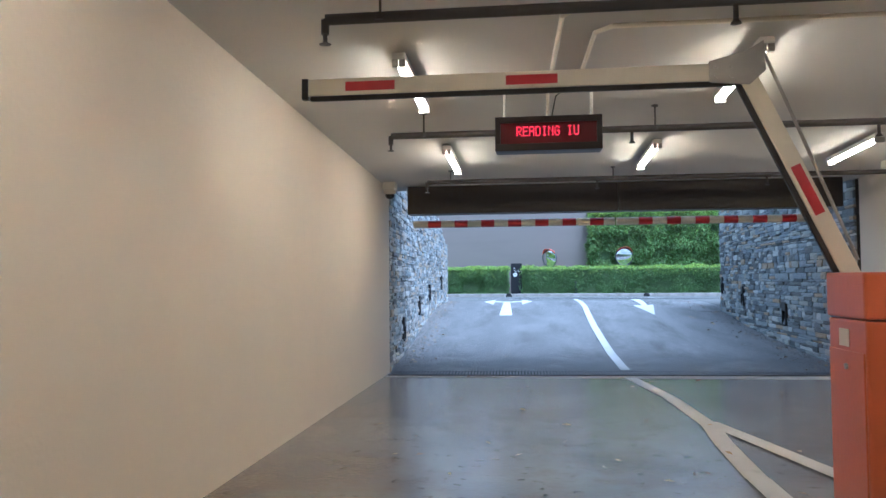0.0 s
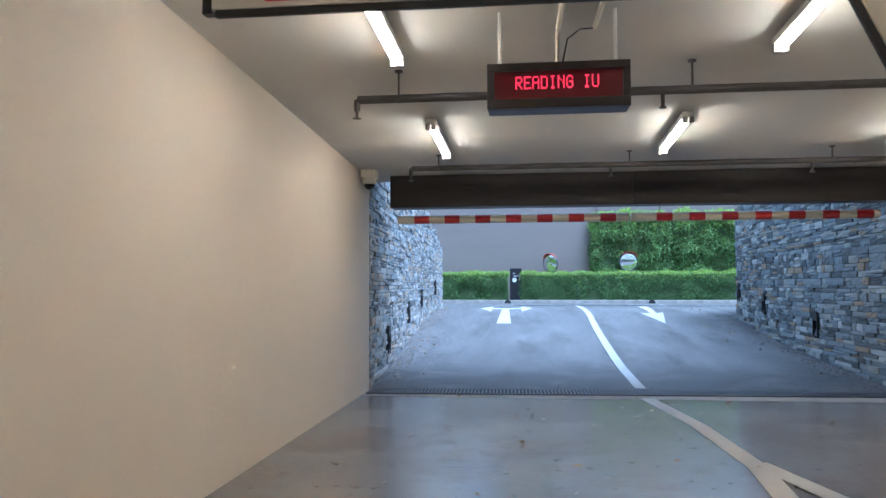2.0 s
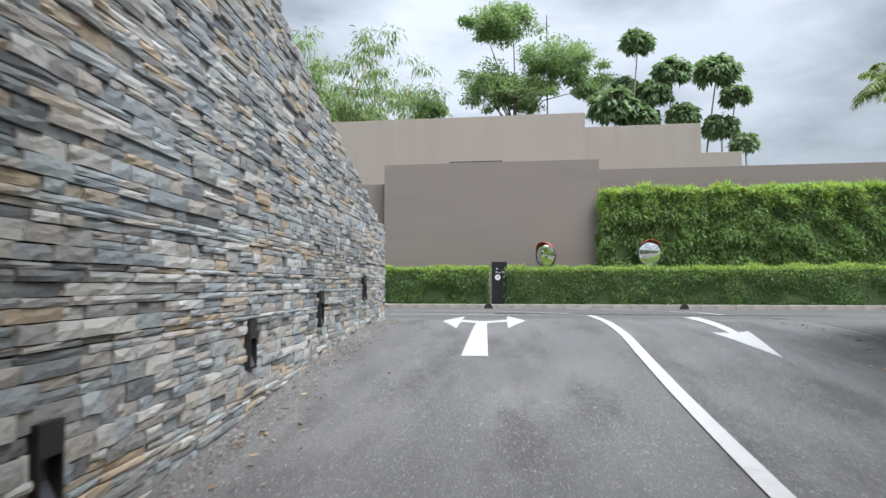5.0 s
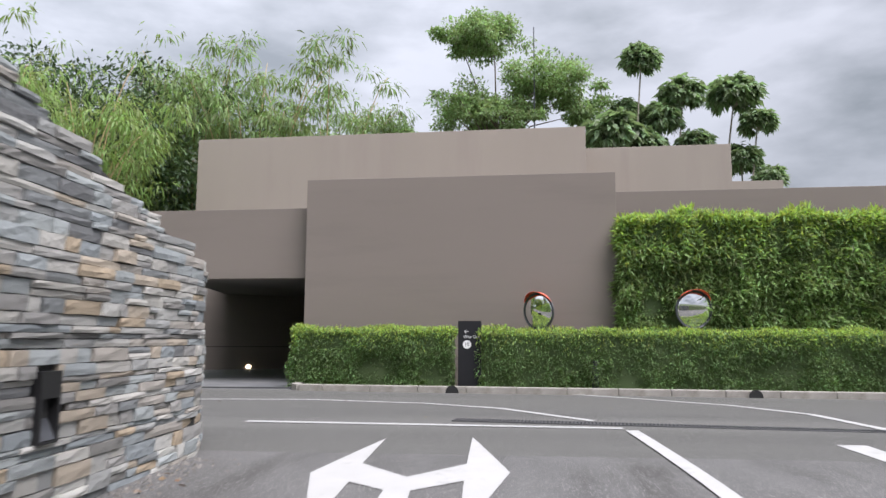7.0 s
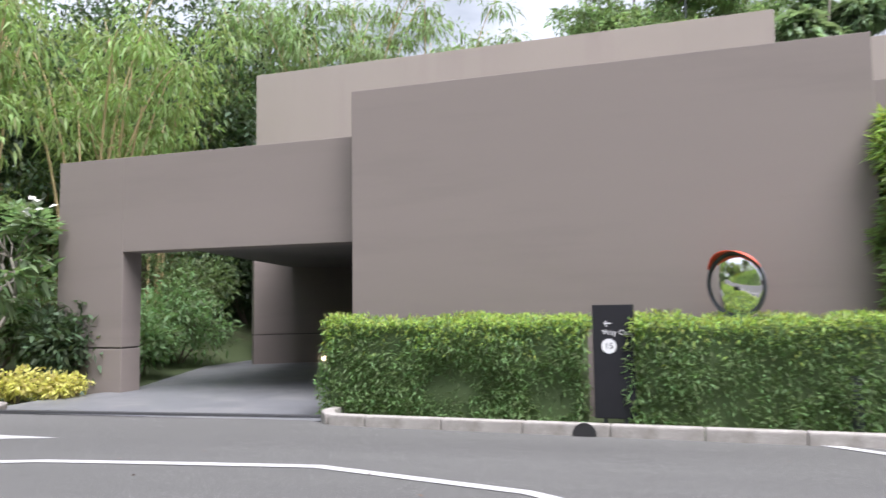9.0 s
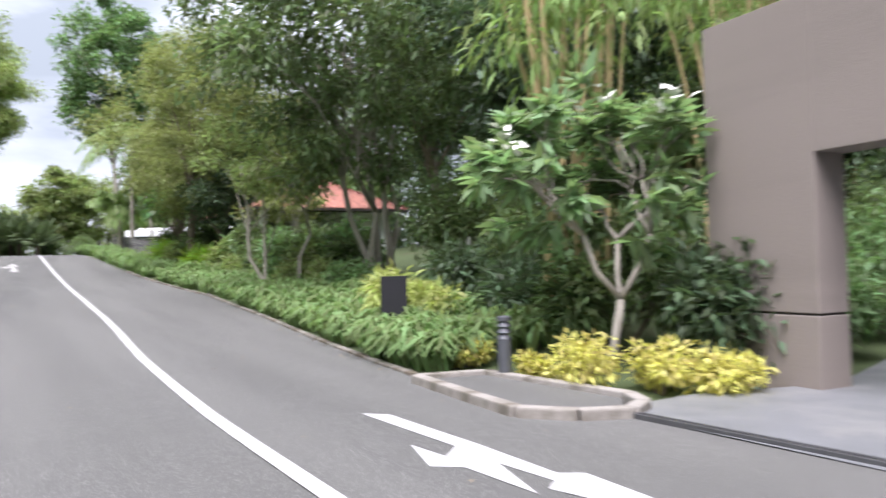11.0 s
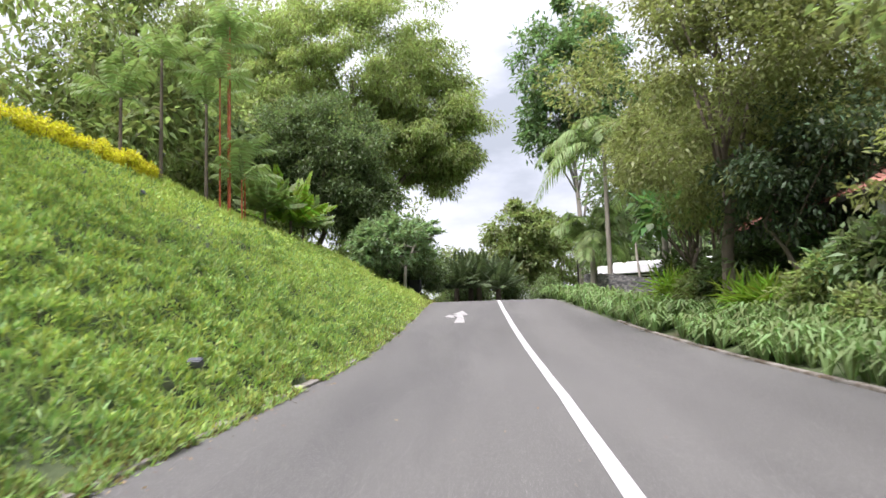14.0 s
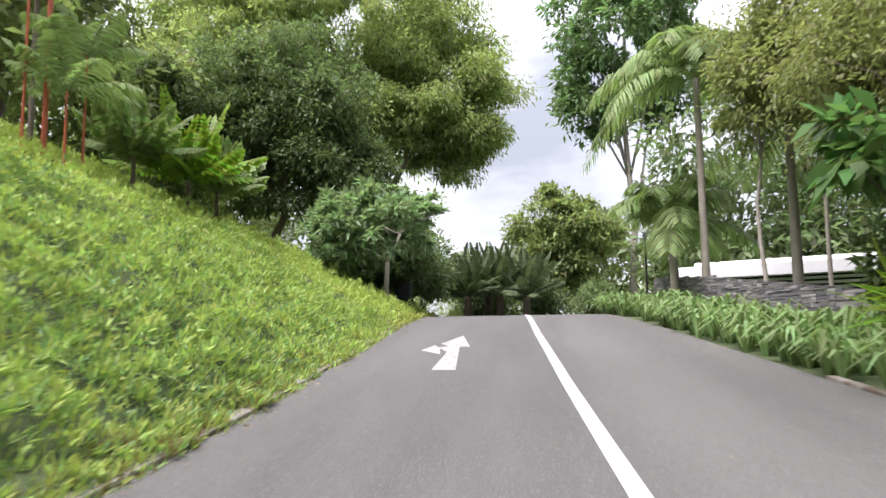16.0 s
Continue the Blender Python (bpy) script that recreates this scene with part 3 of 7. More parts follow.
def tube_lamp():
    """Twin fluorescent batten with end holders."""
    t = thing("ceiling_light", "white twin-tube fluorescent batten, switched on", "ceiling light", group="battens on the car park ceiling")
    bm = bmesh.new()
    box(bm, (-0.048, -0.64, -0.05), (0.048, 0.64, 0.0), 0.012)
    part("batten", bm, WHITE_METAL, t)
    for s in (-1, 1):
        bm = bmesh.new()
        tube(bm, [(s * 0.016, -0.6, -0.066), (s * 0.016, 0.6, -0.066)], 0.0125, 10)
        part("fluorescent_tube", bm, TUBE, t, "glowing warm white tube")
        for e in (-1, 1):
            bm = bmesh.new()
            box(bm, (s * 0.024 - 0.022, e * 0.615 - 0.02, -0.1), (s * 0.024 + 0.022, e * 0.615 + 0.02, -0.04), 0.006)
            part("lamp_holder", bm, STEEL, t)
    return t


first = None
TILT = -math.degrees(math.atan(0.042))
for yy in (8.58, 5.66, 2.2, -3.3):
    for xx in (-0.87, 1.55 if yy == 5.66 else 1.33, 3.5):
        if first is None:
            first = tube_lamp()
            first.matrix_basis = pose(xx, yy, ceil_z(yy) - 0.03, TILT, 0, 0)
        else:
            copy_thing(first, pose(xx, yy, ceil_z(yy) - 0.03, TILT, 0, 0))


def sprinkler_pipe(y, x0, x1, z=2.6):
    zc = ceil_z(y)
    p = thing("sprinkler_pipe", "black iron sprinkler pipe hung below the ceiling", "pipe", (0, y, z), group="sprinkler pipes")
    bm = bmesh.new()
    tube(bm, [(x0, 0, 0), (x1, 0, 0)], 0.03, 12)
    part("pipe", bm, BLACK_PIPE, p)
    bm = bmesh.new()
    tube(bm, [(x0 - 0.005, 0, 0.0), (x0 - 0.005, 0, -0.08)], 0.022, 10)
    lathe(bm, [(0.012, -0.14), (0.035, -0.135), (0.012, -0.125), (0.012, -0.08)], 12, (x0 - 0.005, 0, 0))
    part("sprinkler_head", bm, BLACK_PIPE, p)
    x = x0 + 0.3
    while x < x1:
        bm = bmesh.new()
        tube(bm, [(x, 0, 0.03), (x, 0, zc - z)], 0.008, 6)
        lathe(bm, [(0.036, -0.02), (0.036, 0.02)], 12, (x, 0, 0))
        lathe(bm, [(0.03, zc - z - 0.012), (0.03, zc - z)], 10, (x, 0, 0))
        part("hanger", bm, BLACK_PIPE, p)
        if x > x0 + 1:
            bm = bmesh.new()
            tube(bm, [(x - 0.2, 0, 0), (x - 0.2, 0, -0.1)], 0.014, 8)
            lathe(bm, [(0.01, -0.13), (0.03, -0.125), (0.012, -0.1)], 10, (x - 0.2, 0, 0))
            part("sprinkler_head", bm, BLACK_PIPE, p)
        x += 2.05
    return p


sprinkler_pipe(3.95, -1.08, 4.45, 2.78)
sprinkler_pipe(6.73, -1.24, 4.45, 2.67)
sprinkler_pipe(9.58, -1.3, 4.45, 2.61)

# conduits on the ceiling that feed the display
cd = thing("ceiling_conduit", "cream cable conduits fixed to the ceiling", "conduit")
for pts in ([(0.17, 6.0, ceil_z(6.0) - 0.02), (0.22, 4.55, ceil_z(4.55) - 0.02), (0.3, 4.45, ceil_z(4.45) - 0.02), (4.45, 4.5, ceil_z(4.5) - 0.02)], [(0.39, 6.0, ceil_z(6.0) - 0.02), (0.44, 4.85, ceil_z(4.85) - 0.02), (0.54, 4.75, ceil_z(4.75) - 0.02), (4.45, 4.77, ceil_z(4.77) - 0.02)]):
    bm = bmesh.new()
    tube(bm, pts, 0.016, 8)
    part("conduit", bm, BAR_CREAM, cd)
bm = bmesh.new()
tube(bm, [(0.17, 6.0, 2.88), (0.16, 5.9, 2.8), (0.155, 5.8, 2.58)], 0.012, 8)
part("cable", bm, BAR_CREAM, cd)
bm = bmesh.new()
tube(bm, [(0.39, 6.0, 2.88), (0.3, 5.95, 2.86), (0.22, 5.88, 2.78), (0.18, 5.8, 2.58)], 0.005, 6)
part("loose_cable", bm, RUBBER, cd)

# hanging message display
led = thing("message_display", "black hanging display with red dot-matrix letters", "display", (0.155, 5.7, 2.455))
bm = bmesh.new()
box(bm, (-0.40, 0.0, -0.13), (0.40, 0.16, 0.13), 0.012)
part("housing", bm, DARK, led)
for lo, hi in (((-0.40, -0.03, 0.085), (0.40, 0.0, 0.13)), ((-0.40, -0.03, -0.13), (0.40, 0.0, -0.075)), ((-0.40, -0.03, -0.075), (-0.36, 0.0, 0.085)), ((0.36, -0.03, -0.075), (0.40, 0.0, 0.085))):
    bm = bmesh.new()
    box(bm, lo, hi, 0.004)
    part("bezel", bm, DARK, led)
bm = bmesh.new()
box(bm, (-0.36, -0.008, -0.075), (0.36, -0.002, 0.085))
part("screen", bm, LED_FACE, led, "dark red display window")
for s in (-0.33, 0.33):
    bm = bmesh.new()
    tube(bm, [(s, 0.08, 0.13), (s, 0.08, ceil_z(5.78) - 2.455)], 0.011, 8)
    part("hanging_rod", bm, WHITE_METAL, led)


def writing(text, size, mat, parent, m, name="lettering", spacing=1.0, extrude=0.001):
    """Letters of the built-in font as a mesh."""
    cu = bpy.data.curves.new(name, 'FONT')
    cu.body, cu.size, cu.extrude, cu.align_x, cu.align_y, cu.space_character = text, size, extrude, 'CENTER', 'CENTER', spacing
    tmp = bpy.data.objects.new(name, cu)
    scene.collection.objects.link(tmp)
    me = bpy.data.meshes.new_from_object(tmp.evaluated_get(bpy.context.evaluated_depsgraph_get()))
    bpy.data.objects.remove(tmp)
    me.materials.clear()
    me.materials.append(mat)
    ob = new(name, me)
    ob.parent = parent
    ob.matrix_basis = m
    return ob


# lit dots of the display: seven rows of five for each letter
DOTS = {"R": (30, 17, 17, 30, 20, 18, 17), "E": (31, 16, 16, 30, 16, 16, 31), "A": (14, 17, 17, 31, 17, 17, 17), "D": (30, 17, 17, 17, 17, 17, 30),
        "I": (14, 4, 4, 4, 4, 4, 14), "N": (17, 25, 21, 19, 17, 17, 17), "G": (14, 17, 16, 23, 17, 17, 14), "U": (17, 17, 17, 17, 17, 17, 14)}
dot_v, dot_f = [], []
for c, letter in enumerate("READING IU"):
    for row, bits in enumerate(DOTS.get(letter, ())):
        for col in range(5):
            if bits >> (4 - col) & 1:
                px, pz, o = -0.235 + 0.0475 * c + 0.0078 * col, 0.052 - 0.0108 * row, len(dot_v)
                dot_v += [(px + 0.0029 * a, -0.0105, pz + 0.0038 * b) for a, b in ((-1, -1), (1, -1), (1, 1), (-1, 1))]
                dot_v += [(px + 0.0029 * a, -0.0085, pz + 0.0038 * b) for a, b in ((-1, -1), (1, -1), (1, 1), (-1, 1))]
                dot_f += [(o, o + 1, o + 2, o + 3)] + [(o + q, o + 4 + q, o + 4 + (q + 1) % 4, o + (q + 1) % 4) for q in range(4)]
part("lettering", mesh_from("lettering", dot_v, dot_f, LED_RED), None, led, "lit red dots that read READING IU")["kind"] = "stuff"

# roller shutter box
sh = thing("shutter_box", "dark brown boxed roller shutter head", "shutter")
for lo, hi in (((-1.75, 10.7, 2.3), (1.23, 11.0, ZC)), ((1.238, 10.7, 2.3), (4.22, 11.0, ZC))):
    bm = bmesh.new()
    box(bm, lo, hi, 0.008)
    part("cover_panel", bm, DARK, sh)

# height bar, red and cream
hb = thing("height_bar", "red and cream striped height bar hung on chains", "height bar", (0, 11.1, 2.18))
for x0, x1, red in ((-1.72, 1.225, 0.22), (1.25, 4.2, 0.31)):
    cuts, x, k = [x0], x0 + red, 0
    while x < x1:
        cuts.append(x)
        x += 0.195 if k % 2 == 0 else 0.2
        k += 1
    cuts.append(x1)
    for k, (a, b) in enumerate(zip(cuts, cuts[1:])):
        bm = bmesh.new()
        tube(bm, [(a, 0, 0), (b, 0, 0)], 0.055, 16)
        part("red_band" if k % 2 else "cream_band", bm, BAR_RED if k % 2 else BAR_CREAM, hb)
    for x in (x0 + 0.35, x1 - 0.4):
        bm = bmesh.new()
        for k in range(4):
            m = pose(x, -0.02, 0.06 + 0.03 * k, 0, 0, 90 * (k % 2))
            ring = [m @ Vector((0.012 * math.cos(q * math.pi / 4), 0, 0.02 + 0.02 * math.sin(q * math.pi / 4))) for q in range(9)]
            tube(bm, ring, 0.004, 5, False)
        part("chain", bm, STEEL, hb)


def dome_camera(x, y, rz):
    c = thing("dome_camera", "cream security camera with a dark dome", "security camera", (x, y, ceil_z(y)), rz, group="security cameras")
    bm = bmesh.new()
    box(bm, (-0.09, -0.09, -0.1), (0.09, 0.09, 0.0), 0.01)
    part("mount", bm, BAR_CREAM, c)
    bm = bmesh.new()
    lathe(bm, [(0.075, -0.1), (0.085, -0.11), (0.085, -0.16), (0.07, -0.17)], 20)
    part("collar", bm, BAR_CREAM, c, smooth=True)
    bm = bmesh.new()
    lathe(bm, [(0.066, -0.17), (0.06, -0.2), (0.04, -0.225), (0.012, -0.236)], 20)
    part("dome", bm, GLASS_DARK, c, smooth=True)


dome_camera(-1.94, 10.35, 0)
dome_camera(4.35, 9.6, 0)

# barrier with its folding arm raised
cab = thing("car_park_barrier", "orange-red barrier with its striped folding arm raised", "barrier", (1.62, 3.87, 0.0))
bm = bmesh.new()
box(bm, (0.0, 0.0, 0.1), (0.38, 0.46, 1.14), 0.012)
part("body", bm, ORANGE, cab)
bm = bmesh.new()
box(bm, (-0.008, -0.008, 1.147), (0.388, 0.468, 1.38), 0.015)
part("hood", bm, ORANGE, cab)
bm = bmesh.new()
box(bm, (-0.008, 0.02, 0.16), (0.0, 0.44, 0.98), 0.003)
dr = part("door", bm, ORANGE, cab)
bm = bmesh.new()
lathe(bm, [(0.016, 0.0), (0.016, 0.012)], 12)
lock = part("lock", bm, STEEL, dr)
lock.matrix_basis = pose(-0.006, 0.22, 0.9, 0, -90, 0)
bm = bmesh.new()
box(bm, (-0.004, 0.2, 1.0), (-0.001, 0.32, 1.09))
part("sticker", bm, BAR_CREAM, cab, "small pale sticker")
bm = bmesh.new()
box(bm, (-0.05, -0.05, 0.0), (0.43, 0.51, 0.1), 0.01)
part("plinth", bm, CONCRETE, cab)

arm, AX, AY, AZ = cab, 0.18, 0.53, 1.3
ang = math.radians(65)
hx, hz = AX - 1.35 * math.cos(ang), AZ + 1.35 * math.sin(ang)


def arm_bar(a, b, name, reds):
    """One leg of the arm with its rubber lip and red panels."""
    d = Vector((b[0] - a[0], 0, b[1] - a[1]))
    ln = d.length
    m = Matrix.Translation((a[0], AY, a[1])) @ Matrix.Rotation(-math.atan2(d.z, d.x), 4, 'Y')
    bm = bmesh.new()
    box(bm, (0, -0.02, -0.05), (ln, 0.02, 0.05), 0.006, m)
    leg = part(name, bm, BAR_CREAM, arm)
    bm = bmesh.new()
    s = 1 if d.x > 0 else -1
    box(bm, (0.02, -0.014, -0.05 * s - 0.03 * (s > 0)), (ln - 0.02, 0.014, -0.05 * s + 0.03 * (s < 0)), 0.004, m)
    part("rubber_lip", bm, RUBBER, leg)
    for r in reds:
        bm = bmesh.new()
        box(bm, (r, -0.0235, -0.028), (r + 0.3, -0.0205, 0.028), 0, m)
        part("red_panel", bm, BAR_RED, leg)


arm_bar((AX, AZ), (hx, hz), "inner_leg", (0.45,))
arm_bar((hx - 2.55, hz + 0.0), (hx - 0.05, hz), "outer_leg", (0.24, 1.2))
bm = bmesh.new()
box(bm, (hx - 2.58, AY - 0.024, hz - 0.07), (hx - 2.54, AY + 0.024, hz + 0.055), 0.004)
part("end_cap", bm, RUBBER, arm)
bm = bmesh.new()
for y in (-0.03, 0.024):
    f = [bm.verts.new((hx + px, AY + y + q, hz + pz)) for q in (0, 0.006) for px, pz in ((-0.2, -0.06), (-0.2, 0.06), (0.0, 0.11), (0.1, 0.17), (0.11, 0.0), (0.02, -0.08))]
    bm.faces.new(f[:6][::-1])
    bm.faces.new(f[6:])
    for k in range(6):
        bm.faces.new((f[k], f[(k + 1) % 6], f[6 + (k + 1) % 6], f[6 + k]))
part("hinge_plate", bm, STEEL, arm)
for px, pz in ((-0.16, 0.03), (-0.16, -0.03), (-0.08, 0.03), (-0.08, -0.03), (0.03, 0.02)):
    bm = bmesh.new()
    lathe(bm, [(0.012, 0), (0.012, 0.008)], 8)
    b = part("bolt", bm, STEEL, arm)
    b.matrix_basis = pose(hx + px, AY - 0.03, hz + pz, 90, 0, 0)
bm = bmesh.new()
tube(bm, [(AX + 0.02, AY + 0.03, AZ + 0.15), (hx + 0.1, AY + 0.03, hz + 0.16)], 0.01, 8)
part("tie_rod", bm, STEEL, arm)
bm = bmesh.new()
lathe(bm, [(0.05, -0.03), (0.05, 0.03)], 16)
pv = part("pivot", bm, STEEL, arm)
pv.matrix_basis = pose(AX, AY - 0.03, AZ, 90, 0, 0)

# ---- stone retaining walls: cores ----
MORTAR = material("dark_mortar", (0.04, 0.039, 0.037), rough=0.95, bump=0.6, bump_scale=30, vary=0.3, vary_scale=4)
RENDER = material("brown_render", (0.22, 0.189, 0.166), rough=0.9, bump=0.25, bump_scale=70, vary=0.10, vary_scale=0.5, stain=(0.188, 0.162, 0.142), stain_scale=0.9, stain_at=(0.5, 0.75), streak=(0.15, 0.15, 1.3))
RENDER_PALE = material("pale_brown_render", (0.34, 0.298, 0.257), rough=0.9, bump=0.25, bump_scale=70, vary=0.10, vary_scale=0.5, stain=(0.31, 0.265, 0.235), stain_scale=0.8, stain_at=(0.52, 0.75), streak=True)
# brown set darker than the render, to deepen the shade in the drive
SHADED_SOFFIT = material("shaded_soffit", (0.15, 0.137, 0.125), rough=0.8, bump=0.2, bump_scale=60, vary=0.15, vary_scale=1.5)
GROOVE = material("joint_shadow", (0.05, 0.045, 0.04), rough=0.9, vary=0.2)
PAVE = material("slate_paving", (0.15, 0.155, 0.16), rough=0.55, bump=0.3, bump_scale=50, vary=0.3, vary_scale=2, stain=(0.2, 0.2, 0.195), stain_scale=1.2, stain_at=(0.5, 0.7))
SIGN_BLACK = material("sign_black", (0.018, 0.018, 0.021), rough=0.6, spec=0.25, vary=0.2, vary_scale=4)
SIGN_WHITE = material("sign_white", (0.75, 0.75, 0.75), rough=0.5, vary=0.05)
MIRROR = material("convex_mirror", (0.9, 0.9, 0.9), rough=0.03, metal=1.0, vary=0.02)
VISOR = material("orange_visor", (0.75, 0.10, 0.04), rough=0.4, vary=0.1, vary_scale=6)
GREY_METAL = material("grey_metal", (0.10, 0.105, 0.115), rough=0.5, metal=0.4, vary=0.2, vary_scale=6)


def left_path():
    """Plan of the left wall's face, from the car park mouth round the corner."""
    pts = [(wall_left(y), y) for y in np.arange(10.95, 23.55, 0.35)]
    cx, cy, r = wall_left(23.55) - 1.45, 23.55, 1.45
    pts += [(cx + r * math.cos(a), cy + r * math.sin(a)) for a in np.linspace(0, math.pi / 2, 12)]
    pts += [(cx - d, cy + r - 0.02 * d) for d in (0.5, 1.0, 1.6, 2.2)]
    return pts


def right_path():
    pts = [(wall_right(y), y) for y in np.arange(10.95, 19.3, 0.35)]
    cx, cy, r = wall_right(19.3) + 1.5, 19.3, 1.5
    pts += [(cx - r * math.cos(a), cy + r * math.sin(a)) for a in np.linspace(0, math.pi / 2, 12)]
    pts += [(cx + d, cy + r) for d in (0.6, 1.4, 2.4, 4.0)]
    return pts


def wall_core(name, path, top, side, label):
    """The wall behind the stones: thick, with a sloping head. side: +1 if the body lies left of the path."""
    v, f = [], []
    for k, (x, y) in enumerate(path):
        a, b = path[max(0, k - 1)], path[min(len(path) - 1, k + 1)]
        dx, dy = b[0] - a[0], b[1] - a[1]
        q = math.hypot(dx, dy)
        nx, ny = -dy / q * side, dx / q * side
        z0, z1 = flat_z(x, y) - 0.3, top(y)
        v += [(x + nx * 0.03, y + ny * 0.03, z0), (x + nx * 0.03, y + ny * 0.03, z1), (x + nx * 0.55, y + ny * 0.55, z1), (x + nx * 0.55, y + ny * 0.55, z0)]
    n = len(path)
    for k in range(n - 1):
        for c in range(4):
            f.append((4 * k + c, 4 * k + (c + 1) % 4, 4 * k + 4 + (c + 1) % 4, 4 * k + 4 + c))
    f += [(0, 1, 2, 3), tuple(4 * (n - 1) + c for c in (3, 2, 1, 0))]
    bm = bmesh.new()
    bm.from_mesh(mesh_from("core", v, f))
    e = thing(name, label, "wall", kind="structure")
    part("core", bm, MORTAR, e)
    return e


WALL_L = wall_core("stone_wall_west", left_path(), left_top, 1, "retaining wall of thin split stones, grey blue and rust")
WALL_R = wall_core("stone_wall_east", right_path(), right_top, -1, "retaining wall of thin split stones, mostly dark grey")

# ---- the brown building ----
BR = -4.3


house = thing("brown_building", "low modern building of plain brown rendered blocks", "building", (-4.55, 34.65, 0), BR)


def block(name, lo, hi, mat, parent=None, bevel=0.012, label=""):
    bm = bmesh.new()
    box(bm, lo, hi, bevel)
    return part(name, bm, mat, parent or house, label)


block("front_wall", (0, 0, 0.3), (7.16, 0.5, 5.38), RENDER)
block("side_wall", (0.0, 0.5, 0.3), (0.4, 14, 5.0), RENDER)
block("roof_slab", (0.4, 0.5, 4.2), (7.16, 12.5, 4.45), RENDER)
# soffit over the drive; its dark colour carries part of the shade
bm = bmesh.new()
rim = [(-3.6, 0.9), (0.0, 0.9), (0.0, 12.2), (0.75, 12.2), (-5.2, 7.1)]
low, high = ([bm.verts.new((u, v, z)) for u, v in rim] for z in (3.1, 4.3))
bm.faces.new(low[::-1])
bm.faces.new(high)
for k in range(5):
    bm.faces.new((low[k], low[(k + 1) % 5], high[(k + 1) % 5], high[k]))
part("drive_ceiling", bm, SHADED_SOFFIT, house, "brown soffit over the drive, colour darkened for its shade")
# portal: lintel band and pier
block("lintel", (-4.72, 0.42, 3.07), (0.0, 0.9, 4.78), RENDER)
block("pier", (-6.2, 0.42, 1.375), (-4.72, 0.9, 4.78), RENDER)
block("pier_foot", (-6.2, 0.42, 0.3), (-4.72, 0.9, 1.35), RENDER)
block("pier_joint", (-6.19, 0.44, 1.34), (-4.74, 0.88, 1.385), GROOVE, bevel=0)
# inner wall of the drive
bm = bmesh.new()
box(bm, (0, 0, 1.35), (9.5, 0.4, 4.2), 0.01)
iw = part("inner_wall", bm, RENDER, house)
iw.matrix_basis = pose(-5.95, 6.5, 0, 0, 0, 40)
for nm, z0, z1, y0, mt in (("inner_wall_foot", 0.3, 1.33, 0.0, RENDER), ("inner_wall_joint", 1.32, 1.36, 0.015, GROOVE)):
    bm = bmesh.new()
    box(bm, (0, y0, z0), (9.5, 0.4 - y0, z1), 0.0)
    ob = part(nm, bm, mt, house)
    ob.matrix_basis = pose(-5.95, 6.5, 0, 0, 0, 40)
bm = bmesh.new()
box(bm, (1.75, -0.03, 0.62), (1.9, 0.0, 0.72), 0.008)
wl_ = part("step_light", bm, glow_material("step_glow", (1.0, 0.8, 0.5), 6.0), house, "small glowing step light")
wl_.matrix_basis = pose(-5.95, 6.5, 0, 0, 0, 40)
# upper storeys set back
block("upper_wall", (-6.87, 8.0, 4.31), (6.86, 8.45, 8.72), RENDER_PALE)
block("upper_side", (-6.87, 8.45, 4.31), (-6.42, 20, 8.72), RENDER_PALE)
block("upper_return", (6.41, 8.45, 4.31), (6.86, 18, 8.72), RENDER_PALE)
block("middle_wall", (6.86, 10.5, 4.0), (12.05, 10.95, 8.6), RENDER_PALE)
block("middle_return", (11.6, 10.95, 4.0), (12.05, 20, 8.6), RENDER_PALE)
block("low_wall", (12.05, 10.8, 4.0), (13.85, 11.2, 7.3), RENDER_PALE)
block("long_wall", (7.16, 2.5, 0.3), (60, 2.9, 5.41), RENDER)
block("end_wall", (6.76, 0.5, 0.3), (7.16, 2.9, 5.2), RENDER)
block("upper_roof", (-6.42, 8.45, 8.2), (6.41, 18, 8.4), RENDER)

# slatted vent on the roof edge and a thin mast behind
rv = thing("roof_vent", "low dark slatted vent on the flat roof", "vent", (-4.55, 34.65, 0), BR)
for k in range(14):
    bm = bmesh.new()
    box(bm, (1.3 + 0.15 * k, 6.0, 4.45), (1.37 + 0.15 * k, 6.05, 6.4), 0.003)
    part("slat", bm, DARK, rv)
for z in (5.3, 6.36):
    bm = bmesh.new()
    box(bm, (1.25, 6.055, z), (3.45, 6.1, z + 0.06), 0.003)
    part("rail", bm, DARK, rv)
ms = thing("roof_mast", "thin grey mast behind the roofs", "mast", (1.8, 54, 2.5))
bm = bmesh.new()
tube(bm, [(0, 0, -0.5), (0, 0, 9), (0, 0, 14.8)], [0.05, 0.04, 0.025], 8)
part("pole", bm, GREY_METAL, ms)

# drive paving under the portal
drv = thing("portal_drive", "dark slate paving of the portal drive", "paving", kind="structure")
pv_, pf_ = [], []
for k, (a, b) in enumerate((((-13.0, 33.2), (-4.25, 33.0)), ((-9.9, 34.2), (-4.3, 34.0)), ((-9.4, 36.0), (-4.4, 35.4)), ((-11.5, 42.5), (-3.0, 42.5)), ((-12, 48), (-2, 48)))):
    for p in (a, b):
        pv_.append((*p, 0.585 if k else 0.572))
for k in range(4):
    pf_.append((2 * k, 2 * k + 1, 2 * k + 3, 2 * k + 2))
pf_ = pf_[1:]
part("slab", mesh_from("slab", pv_, pf_, PAVE), None, drv)
strip_v = [(-9.85, 32.98, 0.578), (-4.25, 32.98, 0.578), (-4.28, 34.01, 0.585), (-9.9, 34.21, 0.585)]
part("apron", mesh_from("apron", strip_v, [(0, 1, 2, 3)], PAVE), None, drv)
